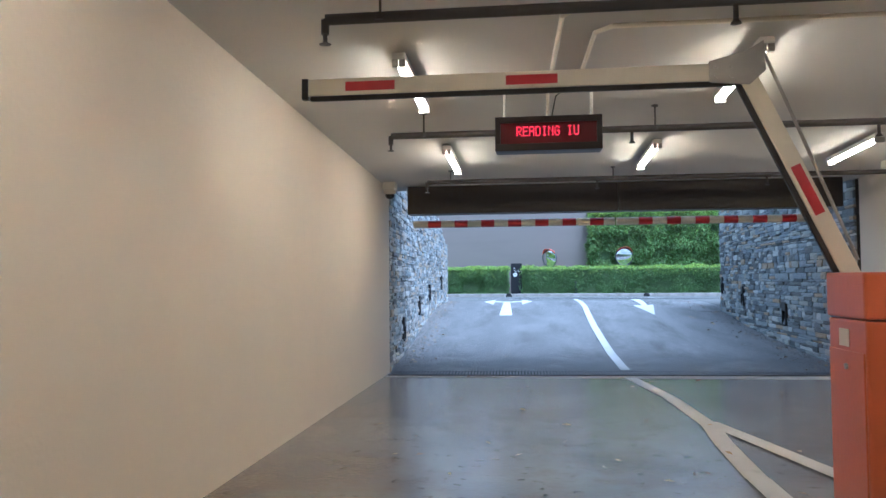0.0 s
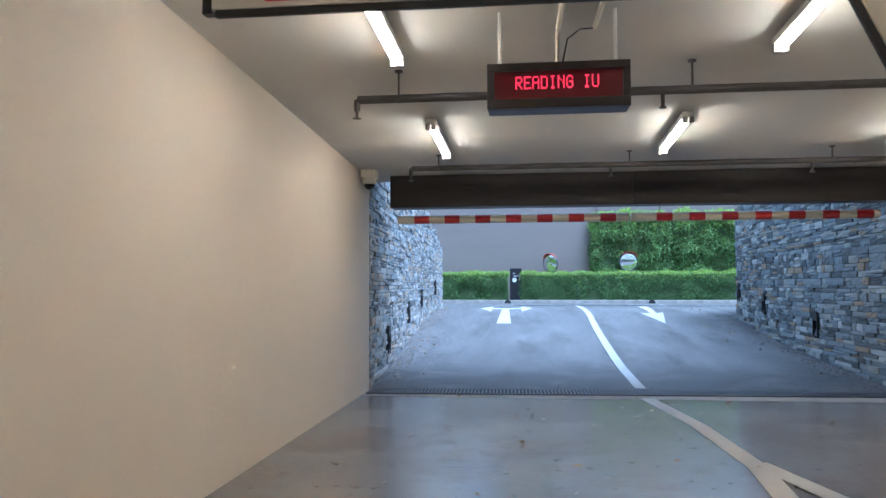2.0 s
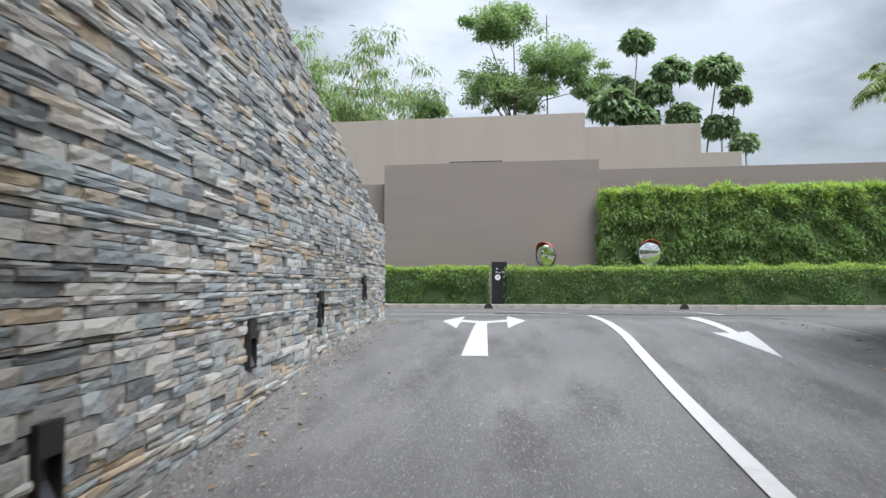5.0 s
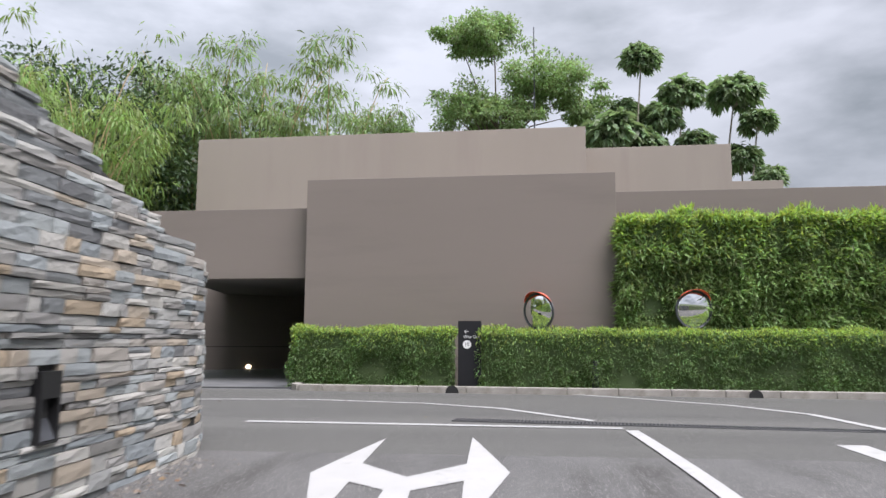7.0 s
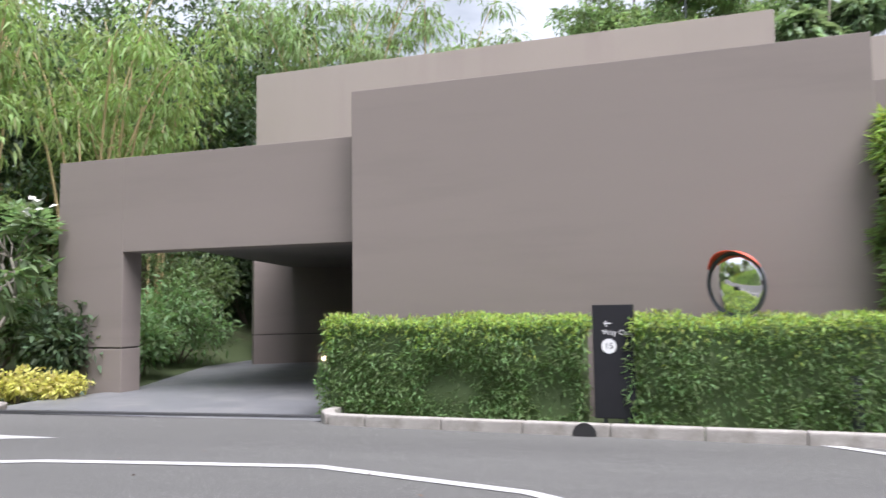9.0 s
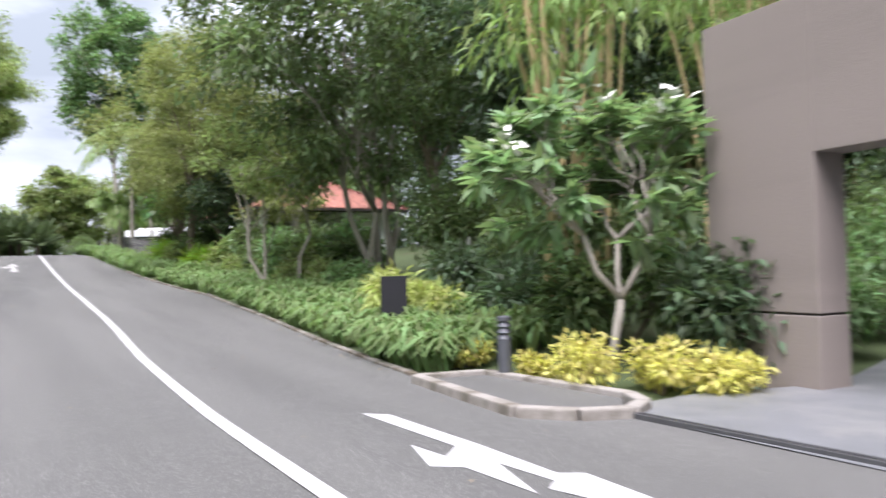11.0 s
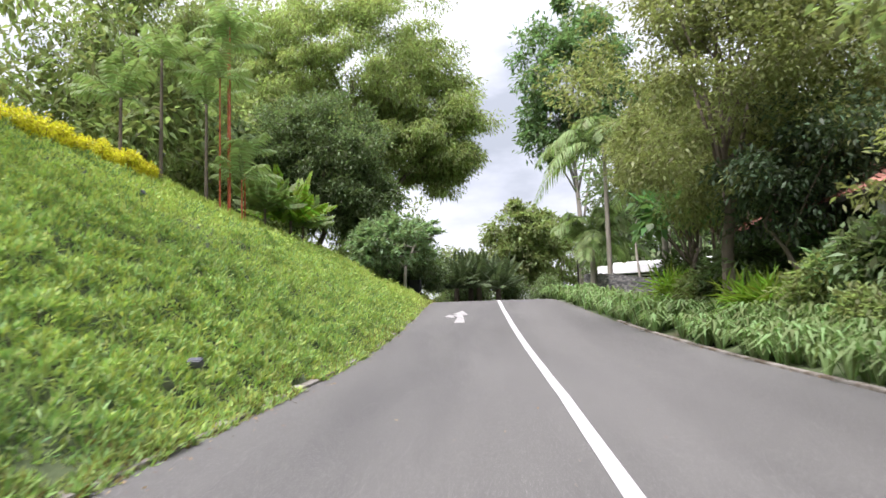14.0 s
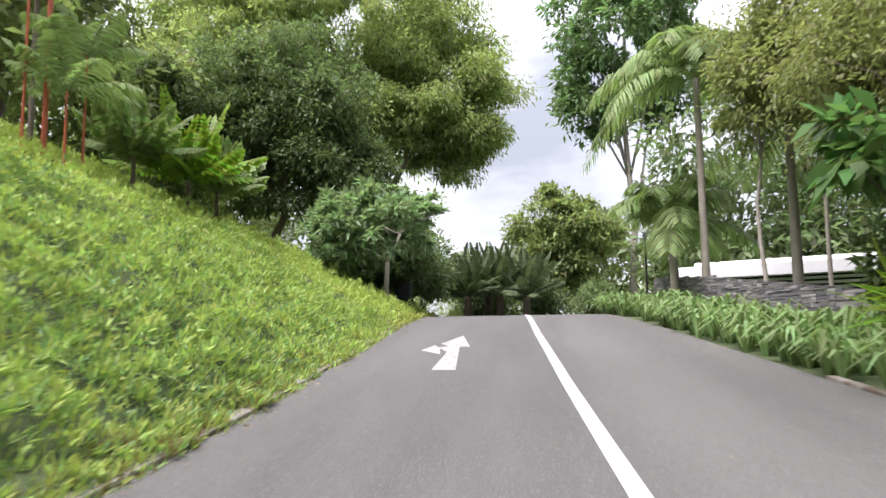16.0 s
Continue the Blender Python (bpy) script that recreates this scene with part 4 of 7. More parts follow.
grate_drain("drive_drain", (-9.6, 33.0), (-4.4, 33.25), 0.08, "narrow grating along the portal drive", lambda x, y: 0.59)

# ---- wayfinding sign ----
sg = thing("way_out_sign", "black upright way-out sign in the hedge", "sign", (-0.63, 33.12, 0.6), BR)
bm = bmesh.new()
box(bm, (-0.24, -0.05, 0.08), (0.24, 0.07, 1.42), 0.006)
part("panel", bm, SIGN_BLACK, sg)
for s in (-0.12, 0.12):
    bm = bmesh.new()
    box(bm, (s - 0.02, -0.02, -0.05), (s + 0.02, 0.04, 0.1), 0.004)
    part("foot", bm, GREY_METAL, sg)
writing("Way Out", 0.088, SIGN_WHITE, sg, pose(0.045, -0.053, 1.09, 90, 0, 0))
bm = bmesh.new()
tube(bm, [(-0.1, -0.053, 1.2), (-0.02, -0.053, 1.2)], 0.006, 6)
tube(bm, [(-0.07, -0.053, 1.235), (-0.1, -0.053, 1.2), (-0.07, -0.053, 1.165)], 0.006, 6)
part("arrow", bm, SIGN_WHITE, sg)
bm = bmesh.new()
lathe(bm, [(0.088, 0.0), (0.088, 0.004)], 28)
disc = part("speed_disc", bm, SIGN_WHITE, sg, "round white speed disc")
disc.matrix_basis = pose(-0.05, -0.051, 0.93, 90, 0, 0)
writing("15", 0.1, SIGN_BLACK, sg, pose(-0.05, -0.0565, 0.93, 90, 0, 0))


def traffic_mirror(x, y, z, rz, tilt, label):
    """Convex road mirror with an orange hood on a post."""
    t = thing("traffic_mirror", label, "traffic mirror", (x, y, 0.6), group="convex mirrors in the hedge")
    m = pose(0, -0.08, z - 0.6, 90 + tilt, 0, rz)
    bm = bmesh.new()
    prof = [(0.0005 + 0.39 * k / 8, 0.07 * (1 - (k / 8) ** 2)) for k in range(8, -1, -1)]
    lathe(bm, prof, 40)
    g = part("mirror_face", bm, MIRROR, t, smooth=True)
    g.matrix_basis = m
    bm = bmesh.new()
    tube(bm, [(0.4 * math.cos(a), 0.4 * math.sin(a), 0.0) for a in np.linspace(0, 2 * math.pi, 41)], 0.018, 8, False)
    r = part("rim", bm, GREY_METAL, t)
    r.matrix_basis = m
    bm = bmesh.new()
    a0 = [(math.cos(a), math.sin(a)) for a in np.linspace(math.radians(28), math.radians(152), 25)]
    ri = [[bm.verts.new((0.405 * c, 0.405 * s, 0.0)) for c, s in a0], [bm.verts.new((0.42 * c, 0.42 * s, 0.15 * math.sin((k + 0.5) / 25 * math.pi) + 0.01)) for k, (c, s) in enumerate(a0)],
          [bm.verts.new((0.428 * c, 0.428 * s, 0.15 * math.sin((k + 0.5) / 25 * math.pi) + 0.01)) for k, (c, s) in enumerate(a0)], [bm.verts.new((0.413 * c, 0.413 * s, 0.0)) for c, s in a0]]
    for q in range(4):
        for k in range(24):
            bm.faces.new((ri[q][k], ri[q][k + 1], ri[(q + 1) % 4][k + 1], ri[(q + 1) % 4][k]))
    hd = part("hood", bm, VISOR, t, smooth=True)
    hd.matrix_basis = m
    bm = bmesh.new()
    lathe(bm, [(0.4, -0.012), (0.4, 0.0)], 40)
    bk = part("back_plate", bm, VISOR, t)
    bk.matrix_basis = m
    bm = bmesh.new()
    tube(bm, [(0, 0.03, -0.3), (0, 0.03, z - 0.55)], 0.03, 10)
    part("post", bm, GREY_METAL, t)
    return t


traffic_mirror(0.83, 33.75, 2.24, -42, 4, "round convex mirror with an orange hood, turned aside")
traffic_mirror(4.05, 33.55, 2.28, 14, 4, "round convex mirror with an orange hood")


def bollard(x, y, z, h=0.75):
    b = thing("bollard_light", "dark grey louvred bollard light", "bollard light", (x, y, z), group="bollard lights")
    bm = bmesh.new()
    lathe(bm, [(0.085, -0.1), (0.085, h * 0.62)], 18)
    part("post", bm, GREY_METAL, b, smooth=False)
    for k in range(3):
        bm = bmesh.new()
        lathe(bm, [(0.05, h * (0.62 + 0.1 * k)), (0.088, h * (0.63 + 0.1 * k)), (0.06, h * (0.71 + 0.1 * k))], 18)
        part("louvre", bm, GREY_METAL, b)
    bm = bmesh.new()
    lathe(bm, [(0.088, h * 0.92), (0.088, h * 0.98), (0.07, h)], 18)
    part("cap", bm, GREY_METAL, b)


bollard(1.92, 32.98, 0.6, 0.62)
bollard(-11.98, 33.36, 0.6, 0.75)

# kerb inlets
for x in (-0.95, 4.75):
    y = north_edge(x) - 0.085
    bm = bmesh.new()
    lathe(bm, [(0.13, -0.004), (0.13, 0.012)], 20)
    tagged(solid("kerb_inlet", bm, PIT, "dark round inlet in the kerb face", "kerb inlet", "structure", at=(x, y + 0.0, flat_z(x, y) + 0.02), rz=0), "", "")
    bpy.context.view_layer.update()
for ob in [o for o in scene.collection.objects if o.name.startswith("kerb_inlet")]:
    ob.matrix_basis = ob.matrix_basis @ pose(0, 0, 0, 90, 0, 0)

# ---- plants ----
BARK = material("bark", (0.16, 0.13, 0.10), rough=0.9, bump=0.8, bump_scale=30, vary=0.35, vary_scale=4)
PALE_BARK = material("pale_bark", (0.34, 0.31, 0.26), rough=0.85, bump=0.5, bump_scale=25, vary=0.3, vary_scale=5)
BAMBOO_STEM = material("bamboo_stem", (0.44, 0.34, 0.17), rough=0.5, vary=0.3, vary_scale=4)
RED_STEM = material("red_stem", (0.42, 0.095, 0.035), rough=0.5, vary=0.3, vary_scale=4)
LEAF_MID = leaf_material("leaf_mid", (0.25, 0.3, 0.125), through_light=0.5)
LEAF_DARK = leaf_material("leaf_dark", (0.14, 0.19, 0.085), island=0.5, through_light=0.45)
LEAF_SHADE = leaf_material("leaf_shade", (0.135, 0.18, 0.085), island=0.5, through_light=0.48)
LEAF_OLIVE = leaf_material("leaf_olive", (0.24, 0.265, 0.108), through_light=0.5, island=0.4, hue=0.02)
LEAF_BAMBOO = leaf_material("leaf_bamboo", (0.27, 0.36, 0.13), island=0.4)
LEAF_CANOPY = leaf_material("leaf_canopy", (0.27, 0.36, 0.18), island=0.4, through_light=0.5)
LEAF_GROVE = leaf_material("leaf_grove", (0.24, 0.32, 0.14), island=0.45)
LEAF_HEDGE = leaf_material("leaf_hedge", (0.19, 0.28, 0.115), island=0.55)
LEAF_FRESH = leaf_material("leaf_fresh", (0.2, 0.32, 0.04), island=0.35)
LEAF_YELLOW = leaf_material("leaf_yellow", (0.6, 0.55, 0.18), island=0.35, hue=0.02)
LEAF_GOLD = leaf_material("leaf_gold", (0.62, 0.57, 0.04), island=0.3, hue=0.015)
LEAF_RAIN = leaf_material("leaf_rain", (0.31, 0.37, 0.145), island=0.4, through_light=0.55)
LEAF_TALL = leaf_material("leaf_tall_hedge", (0.27, 0.365, 0.155), island=0.55)
LEAF_LIT_SHOOT = leaf_material("leaf_lit_shoot", (0.4, 0.5, 0.12), island=0.35)
# green darkened to give the deep shade behind beds and portal
LEAF_DEEP_SHADE = leaf_material("leaf_deep_shade", (0.085, 0.125, 0.068), island=0.5, through_light=0.35)
LEAF_BROAD = leaf_material("leaf_broad", (0.16, 0.25, 0.11), island=0.45, through_light=0.45)
LEAF_PALM = leaf_material("leaf_palm", (0.27, 0.36, 0.15), island=0.3)
GRASS_DEEP = leaf_material("grass_deep", (0.165, 0.275, 0.105), island=0.2, hue=0.03, through_light=0.35)
GRASS = leaf_material("grass_blade", (0.28, 0.395, 0.125), island=0.2, hue=0.035, through_light=0.35)
GRASS_YOUNG = leaf_material("grass_young", (0.4, 0.5, 0.125), island=0.2, hue=0.03, through_light=0.35)
GRASS_DRY = leaf_material("grass_dry", (0.2, 0.17, 0.06), island=0.4, hue=0.02)
PETAL = material("white_petal", (0.8, 0.8, 0.74), rough=0.6, vary=0.05)


def blob_points(rng, n, centre, radii, shell=0.55):
    """Points in an ellipsoid, denser to its outside, and their outward directions."""
    d = unit(rng.normal(0, 1, (n, 3)))
    r = rng.uniform(shell, 1.0, n)[:, None]
    return np.asarray(centre) + d * r * np.asarray(radii), d


def limbs(bm, rng, base, top, ends, r0, twist=0.12, n=8, low=0.45):
    """A tapered trunk from base to top with limbs to the ends."""
    base, top = np.array(base, float), np.array(top, float)
    k = 7
    pts = [base + (top - base) * t + rng.normal(0, twist, 3) * (0 < t < 1) * np.array([1, 1, 0.2]) for t in np.linspace(0, 1, k)]
    rad = [r0 * (1.35 if t == 0 else 1.0) * (1 - 0.6 * t) for t in np.linspace(0, 1, k)]
    tube(bm, pts, rad, n)
    for e in ends:
        t = rng.uniform(low, 1.0)
        i = min(k - 1, int(t * (k - 1)))
        s = pts[i]
        e = np.array(e, float)
        mid = s + (e - s) * 0.5 + np.array([0, 0, 0.12]) * np.linalg.norm(e - s) + rng.normal(0, 0.1, 3)
        q = rad[i] * 0.55
        tube(bm, [s, (s + mid) / 2, mid, (mid + e) / 2, e], [q, q * 0.8, q * 0.6, q * 0.4, q * 0.2], 6)
    return bm


def tree(name, label, base, height, crown, clumps, clump_r, per, leaf, mat, bark=None, trunk=0.18, seed=1, flat=0.6, lean=(0, 0), droop=0.3, fork=0.55, group="", trunks=1, shell=0.35, low=0.45, twist=0.12, weights=(1.0, 0.4, 0.4, 0.4, 0.4)):
    """A tree: trunk with limbs, and a crown of leaf clumps in the ellipsoid crown = (dx, dy, dz, rx, ry, rz) over the base."""
    rng = np.random.default_rng(seed)
    t = thing(name, label, "tree", base, group=group)
    crowns = [crown] if not hasattr(crown[0], "__len__") else crown
    cx, cy, cz, rx, ry, rz = crowns[0]
    got = [blob_points(rng, int(clumps * w), c[:3], c[3:], shell) for c, w in zip(crowns, weights)]
    cc, cd = (np.concatenate(q) for q in zip(*got))
    clumps = len(cc)
    cc[:, 2] = np.maximum(cc[:, 2], height * 0.18)
    bm = bmesh.new()
    for q in range(trunks):
        off = np.array([rng.normal(0, 0.25), rng.normal(0, 0.25), 0]) * (trunks > 1)
        ends = cc[rng.choice(clumps, min(clumps, 14 if trunks == 1 else 5), replace=False)]
        limbs(bm, rng, off + [0, 0, -0.3], (cx * fork + lean[0] + off[0] * 3, cy * fork + lean[1] + off[1] * 3, cz * 0.95), ends, trunk / (1 if trunks == 1 else 1.6), twist, low=low)
    part("trunk", bm, bark or BARK, t, smooth=True)
    quads = []
    for c, d in zip(cc, cd):
        r = clump_r * rng.uniform(0.6, 1.3)
        n = int(per * rng.uniform(0.6, 1.3))
        p, o = blob_points(rng, n, c, (r, r, r * flat), 0.25)
        quads.append(leaves(rng, p, o * 0.6 + d * 0.4, leaf[0], leaf[1], droop))
    part("crown", quads_mesh("crown", np.concatenate(quads), mat), None, t)
    return t


def hedge(name, label, u0, u1, v0, v1, z0, z1, density, leaf, mat, seed, at=(-4.55, 34.65, 0), rz=BR, bump=0.08, top_mat=None, young_at=0.93):
    """A clipped hedge: solid dark core for its twigs and inner shade, and a coat of leaves on its faces."""
    rng = np.random.default_rng(seed)
    h = thing(name, label, "hedge", at, rz)
    bm = bmesh.new()
    g = 0.09
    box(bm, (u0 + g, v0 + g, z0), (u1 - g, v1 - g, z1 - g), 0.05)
    # dark green box, so that gaps between the leaves look shaded
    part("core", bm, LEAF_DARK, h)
    quads = []
    faces = [((u0, u1), (z0, z1), 1, v0, -1), ((u0, u1), (v0, v1), 2, z1, 1), ((v0, v1), (z0, z1), 0, u0, -1)]
    tops = []
    for (a0, a1), (b0, b1), ax, val, sg_ in faces:
        n = int((a1 - a0) * (b1 - b0) * density)
        a, b = rng.uniform(a0, a1, n), rng.uniform(b0, b1, n)
        lump = np.array([noise.noise((x * 1.6, y * 1.6, ax * 7.0 + seed)) for x, y in zip(a, b)]) * bump
        hole = np.array([noise.noise((x * 3.1, y * 3.1, ax * 5.0 + seed)) + 0.6 * noise.noise((x * 7.7, y * 7.7, seed)) for x, y in zip(a, b)])
        c = val + sg_ * (lump + 0.5 * bump * np.minimum(hole, 0.15) - rng.uniform(0, 0.14, n))
        p = np.zeros((n, 3))
        if ax == 1:
            p[:, 0], p[:, 1], p[:, 2] = a, c, b
        elif ax == 2:
            p[:, 0], p[:, 1], p[:, 2] = a, b, c
        else:
            p[:, 0], p[:, 1], p[:, 2] = c, a, b
        o = np.zeros((n, 3))
        o[:, ax] = sg_
        q = leaves(rng, p, o, leaf[0], leaf[1], 0.25, 0.7)
        # top leaves take a lighter colour: young shoots plus the light from above
        if top_mat:
            young = (p[:, 2] - z0) / (z1 - z0) + rng.normal(0, 0.14, n) > young_at
            tops.append(q[young])
            q = q[~young]
        quads.append(q)
    part("foliage", quads_mesh("foliage", np.concatenate(quads), mat), None, h)
    if tops:
        part("fresh_growth", quads_mesh("fresh_growth", np.concatenate(tops), top_mat), None, h, "lighter leaves on top, for young shoots and light from above")
    return h


hedge("clipped_hedge", "dense clipped green hedge behind the kerb", 0.15, 3.72, -1.32, -0.45, 0.55, 1.86, 2100, (0.085, 0.024), LEAF_HEDGE, 11, bump=0.15, top_mat=LEAF_LIT_SHOOT)
hedge("clipped_hedge", "dense clipped green hedge behind the kerb", 4.2, 22.0, -1.32, -0.45, 0.55, 1.84, 1700, (0.085, 0.024), LEAF_HEDGE, 12, bump=0.15, top_mat=LEAF_LIT_SHOOT)
hedge("tall_hedge", "tall shaggy bamboo hedge against the long wall", 7.2, 24.0, -0.4, 0.7, 0.5, 4.3, 1100, (0.2, 0.042), LEAF_TALL, 13, bump=0.22, top_mat=LEAF_LIT_SHOOT, young_at=0.95)

# trees behind the building
tree("forest_tree", "tall tree with airy flat tiers behind the roofs", (-0.1, 55, 4), 14, [(2.7, 0, 10.7, 2.7, 2.2, 1.2), (-0.9, 0, 13.3, 2.4, 2.0, 1.15), (-1.9, 0.3, 9.4, 1.8, 2.0, 1.3), (0.6, 0, 9.0, 2.4, 2.0, 1.2), (4.4, 0.4, 9.4, 1.5, 1.5, 0.9)], 46, 0.8, 190, (0.22, 0.1), LEAF_CANOPY, trunk=0.2, seed=3, flat=0.45, weights=(1.0, 1.0, 0.7, 0.7, 0.4), fork=0.0, low=0.6, twist=0.05)
tree("forest_tree", "low bushy tree behind the roofs", (-5.4, 55.5, 4), 9, (0, 0, 8.0, 1.4, 1.3, 0.9), 14, 0.6, 240, (0.22, 0.1), LEAF_CANOPY, trunk=0.1, seed=4, flat=0.6)


def bamboo_clump(label, base, h, spread, culms, per, seed, leaf=(0.42, 0.08), mat=None, bare=3, thick=0.045):
    rng = np.random.default_rng(seed)
    t = thing("bamboo_clump", label, "bamboo", base, group="bamboo clumps")
    quads = []
    for k in range(culms):
        a, r = rng.uniform(0, 2 * math.pi), spread * 0.3 * math.sqrt(rng.uniform(0, 1))
        b = np.array([r * math.cos(a), r * math.sin(a), -0.2])
        hh = h * rng.uniform(0.7, 1.05)
        out = np.array([math.cos(a), math.sin(a), 0]) * spread * rng.uniform(0.2, 0.9)
        pts = [b + out * (t_ ** 2) + np.array([0, 0, hh * t_ - 0.15 * hh * t_ ** 4]) for t_ in np.linspace(0, 1, 10)]
        joints = np.linspace(0, 1, 41)
        rod = [b + out * (t_ ** 2) + np.array([0, 0, hh * t_ - 0.15 * hh * t_ ** 4]) for t_ in joints]
        part("culm", tube(bmesh.new(), rod, [(thick * (1 - 0.8 * t_) + 0.006) * (1.18 if q % 2 else 0.97) for q, t_ in enumerate(joints)], 6), BAMBOO_STEM, t, smooth=True)
        for p in pts[bare:]:
            for _ in range(2):
                n = int(per * rng.uniform(0.5, 1.3))
                c, o = blob_points(rng, n, p + rng.normal(0, 0.55, 3), (0.8, 0.8, 0.35), 0.1)
                quads.append(leaves(rng, c, o, leaf[0], leaf[1], 0.8, 0.4))
    part("foliage", quads_mesh("foliage", np.concatenate(quads), mat or LEAF_BAMBOO), None, t)
    return t


for k, (x, y, z, h, s) in enumerate(((-17, 47.5, 1, 12, 3.4), (-14.5, 52, 1, 16.5, 3.8), (-11.5, 51, 2, 15.5, 3.8), (-8.5, 53, 2, 14.5, 3.8), (-20, 44.5, 1, 12, 3.5), (-5, 55, 3, 9, 2.6), (-18, 53, 1, 15, 3.8), (-22, 50, 1, 14, 3.6))):
    bamboo_clump("tall green bamboo clump behind the roofs", (x, y, z), h, s, 15, 48, 20 + k, mat=LEAF_GROVE)


def umbrella_tree(x, y, top, r, seed, lean=0.0):
    """A bare thin stem under a dense dome of big leaves that hang like shingles."""
    rng = np.random.default_rng(seed)
    h = top - 4.5
    t = thing("umbrella_tree", "thin-stemmed tree with a dense domed head of drooping leaves", "tree", (x - lean, y, 4.5), group="umbrella trees")
    bm = bmesh.new()
    tube(bm, [(lean * q ** 1.6 + 0.04 * math.sin(5 * q + seed), 0.03 * math.cos(4 * q), -0.3 + (h + 0.1) * q) for q in np.linspace(0, 1, 8)], [0.08 - 0.045 * q for q in np.linspace(0, 1, 8)], 7)
    for _ in range(7):
        a, e = rng.uniform(0, 2 * math.pi), rng.uniform(0.1, 0.9)
        tube(bm, [(lean, 0, h - 0.5 * r), (lean + 0.4 * r * math.cos(a), 0.4 * r * math.sin(a), h - 0.25 * r), (lean + 0.8 * r * math.cos(a), 0.8 * r * math.sin(a), h + 0.5 * r * e - 0.2 * r)], [0.03, 0.022, 0.01], 5)
    part("trunk", bm, PALE_BARK, t, smooth=True)
    quads = []
    r *= 0.9
    for _ in range(85):
        a, e = rng.uniform(0, 2 * math.pi), math.asin(rng.uniform(-0.5, 1.0))
        d = np.array([math.cos(a) * math.cos(e), math.sin(a) * math.cos(e), math.sin(e)])
        c = np.array([lean, 0, h]) + d * np.array([r, r, r * 0.8]) * rng.uniform(0.6, 0.98)
        k = 16
        b = rng.uniform(0, 2 * math.pi, k)
        o = np.stack([np.cos(b), np.sin(b), rng.uniform(-0.5, 0.35, k)], 1) + d * 0.7
        quads.append(leaves(rng, np.tile(c, (k, 1)) + rng.normal(0, 0.07 * r, (k, 3)), o, 0.36 * r + 0.1, 0.15 * r + 0.05, 0.6, 0.25))
    part("crown", quads_mesh("crown", np.concatenate(quads), LEAF_UMBRELLA), None, t)
    return t


LEAF_UMBRELLA = leaf_material("leaf_umbrella", (0.24, 0.32, 0.19), island=0.4, rough=0.4, through_light=0.4)
for k, (x, z, r, ln) in enumerate(((7.05, 15.5, 0.95, 0.5), (9.1, 13.8, 1.05, 0.6), (11.7, 13.8, 1.3, 1.0), (12.6, 12.2, 0.85, 0.8), (8.0, 12.5, 1.05, 0.2), (6.4, 13.0, 0.8, 0.1), (5.7, 11.7, 1.5, 0), (9.7, 11.2, 0.9, 0), (11.9, 10.5, 1.0, 0), (13.1, 9.4, 0.8, 0), (7.2, 11.2, 1.2, 0))):
    umbrella_tree(x, 54 + 0.3 * (k % 3), z, r, 40 + k, ln)

# ---- the hill road: banks, beds and trees ----
def on_ground(x, y, dz=0.0):
    return (x, y, ground_z(x, y) + dz)


def grass_patch(name, label, n, x0, x1, d0, d1, length, width, mat, seed, bias=1.0, band=None):
    """Short blades on the bank, d metres from the road's edge."""
    rng = np.random.default_rng(seed)
    x = x1 + (x0 - x1) * rng.uniform(0, 1, n) ** bias
    d = rng.uniform(d0, d1, n)
    tx, td = np.arange(x0 - 0.5, x1 + 0.6, 0.4), np.arange(d0 - 0.1, d1 + 0.2, 0.1)
    edge = np.array([south_edge(a) for a in tx])
    high = np.array([[ground_z(a, s - b) for b in td] for a, s in zip(tx, edge)])
    i, j = (x - tx[0]) / 0.4, (d - td[0]) / 0.1
    i0, j0 = i.astype(int), j.astype(int)
    fi, fj = i - i0, j - j0
    z = (high[i0, j0] * (1 - fi) + high[i0 + 1, j0] * fi) * (1 - fj) + (high[i0, j0 + 1] * (1 - fi) + high[i0 + 1, j0 + 1] * fi) * fj
    p = np.stack([x, np.interp(x, tx, edge) - d, z], 1)
    lump = np.array([noise.noise((a * 0.9, b * 0.9, 3.0)) for a, b in p[:, :2]])
    tuft = np.array([noise.noise((a * 1.6, b * 3.4, 8.0)) + 0.5 * noise.noise((a * 5, b * 8, 2.0)) for a, b in zip(x, d)])
    rill = np.array([abs(noise.noise((a * 0.55 + b * 0.5, b * 0.28, 21.0))) for a, b in zip(x, d)])
    p[:, 2] += np.maximum(0.18 * lump + 0.36 * tuft + 0.04 - 0.25 * np.clip(1 - rill / 0.05, 0, 1), -0.075) * np.clip(d / 0.6, 0.3, 1)
    keep = (tuft + rng.normal(0, 0.25, n) > -0.4) & (rill + rng.normal(0, 0.02, n) > 0.012)
    bare = np.where((x > -23) & (x < -18.6), 0.12, 0.0)
    for slab in DRAIN_SLABS:
        bare = np.where(abs(x - slab) < 0.5, 0.27, bare)
    keep = keep & (d + 0.16 * tuft + rng.normal(0, 0.03, n) > bare - 0.3 * (bare == 0))
    if band is not None:
        patch = np.array([noise.noise((a * 0.35, b * 0.55, 12.0)) + 0.6 * noise.noise((a * 1.3, b * 1.9, 5.0)) for a, b in zip(x, d)]) + rng.normal(0, 0.2, n)
        keep = keep & (patch * band > 0.12 * band - 0.25 * (band < 0))
    p = p[keep]
    n = len(p)
    o = np.tile(np.array([0, 0.35, 0.9]), (n, 1))
    q = leaves(rng, p, o, length, width, 0.1, 0.5)
    ob = new(name, quads_mesh(name, q, mat))
    return tagged(ob, label, "grass", kind="stuff")


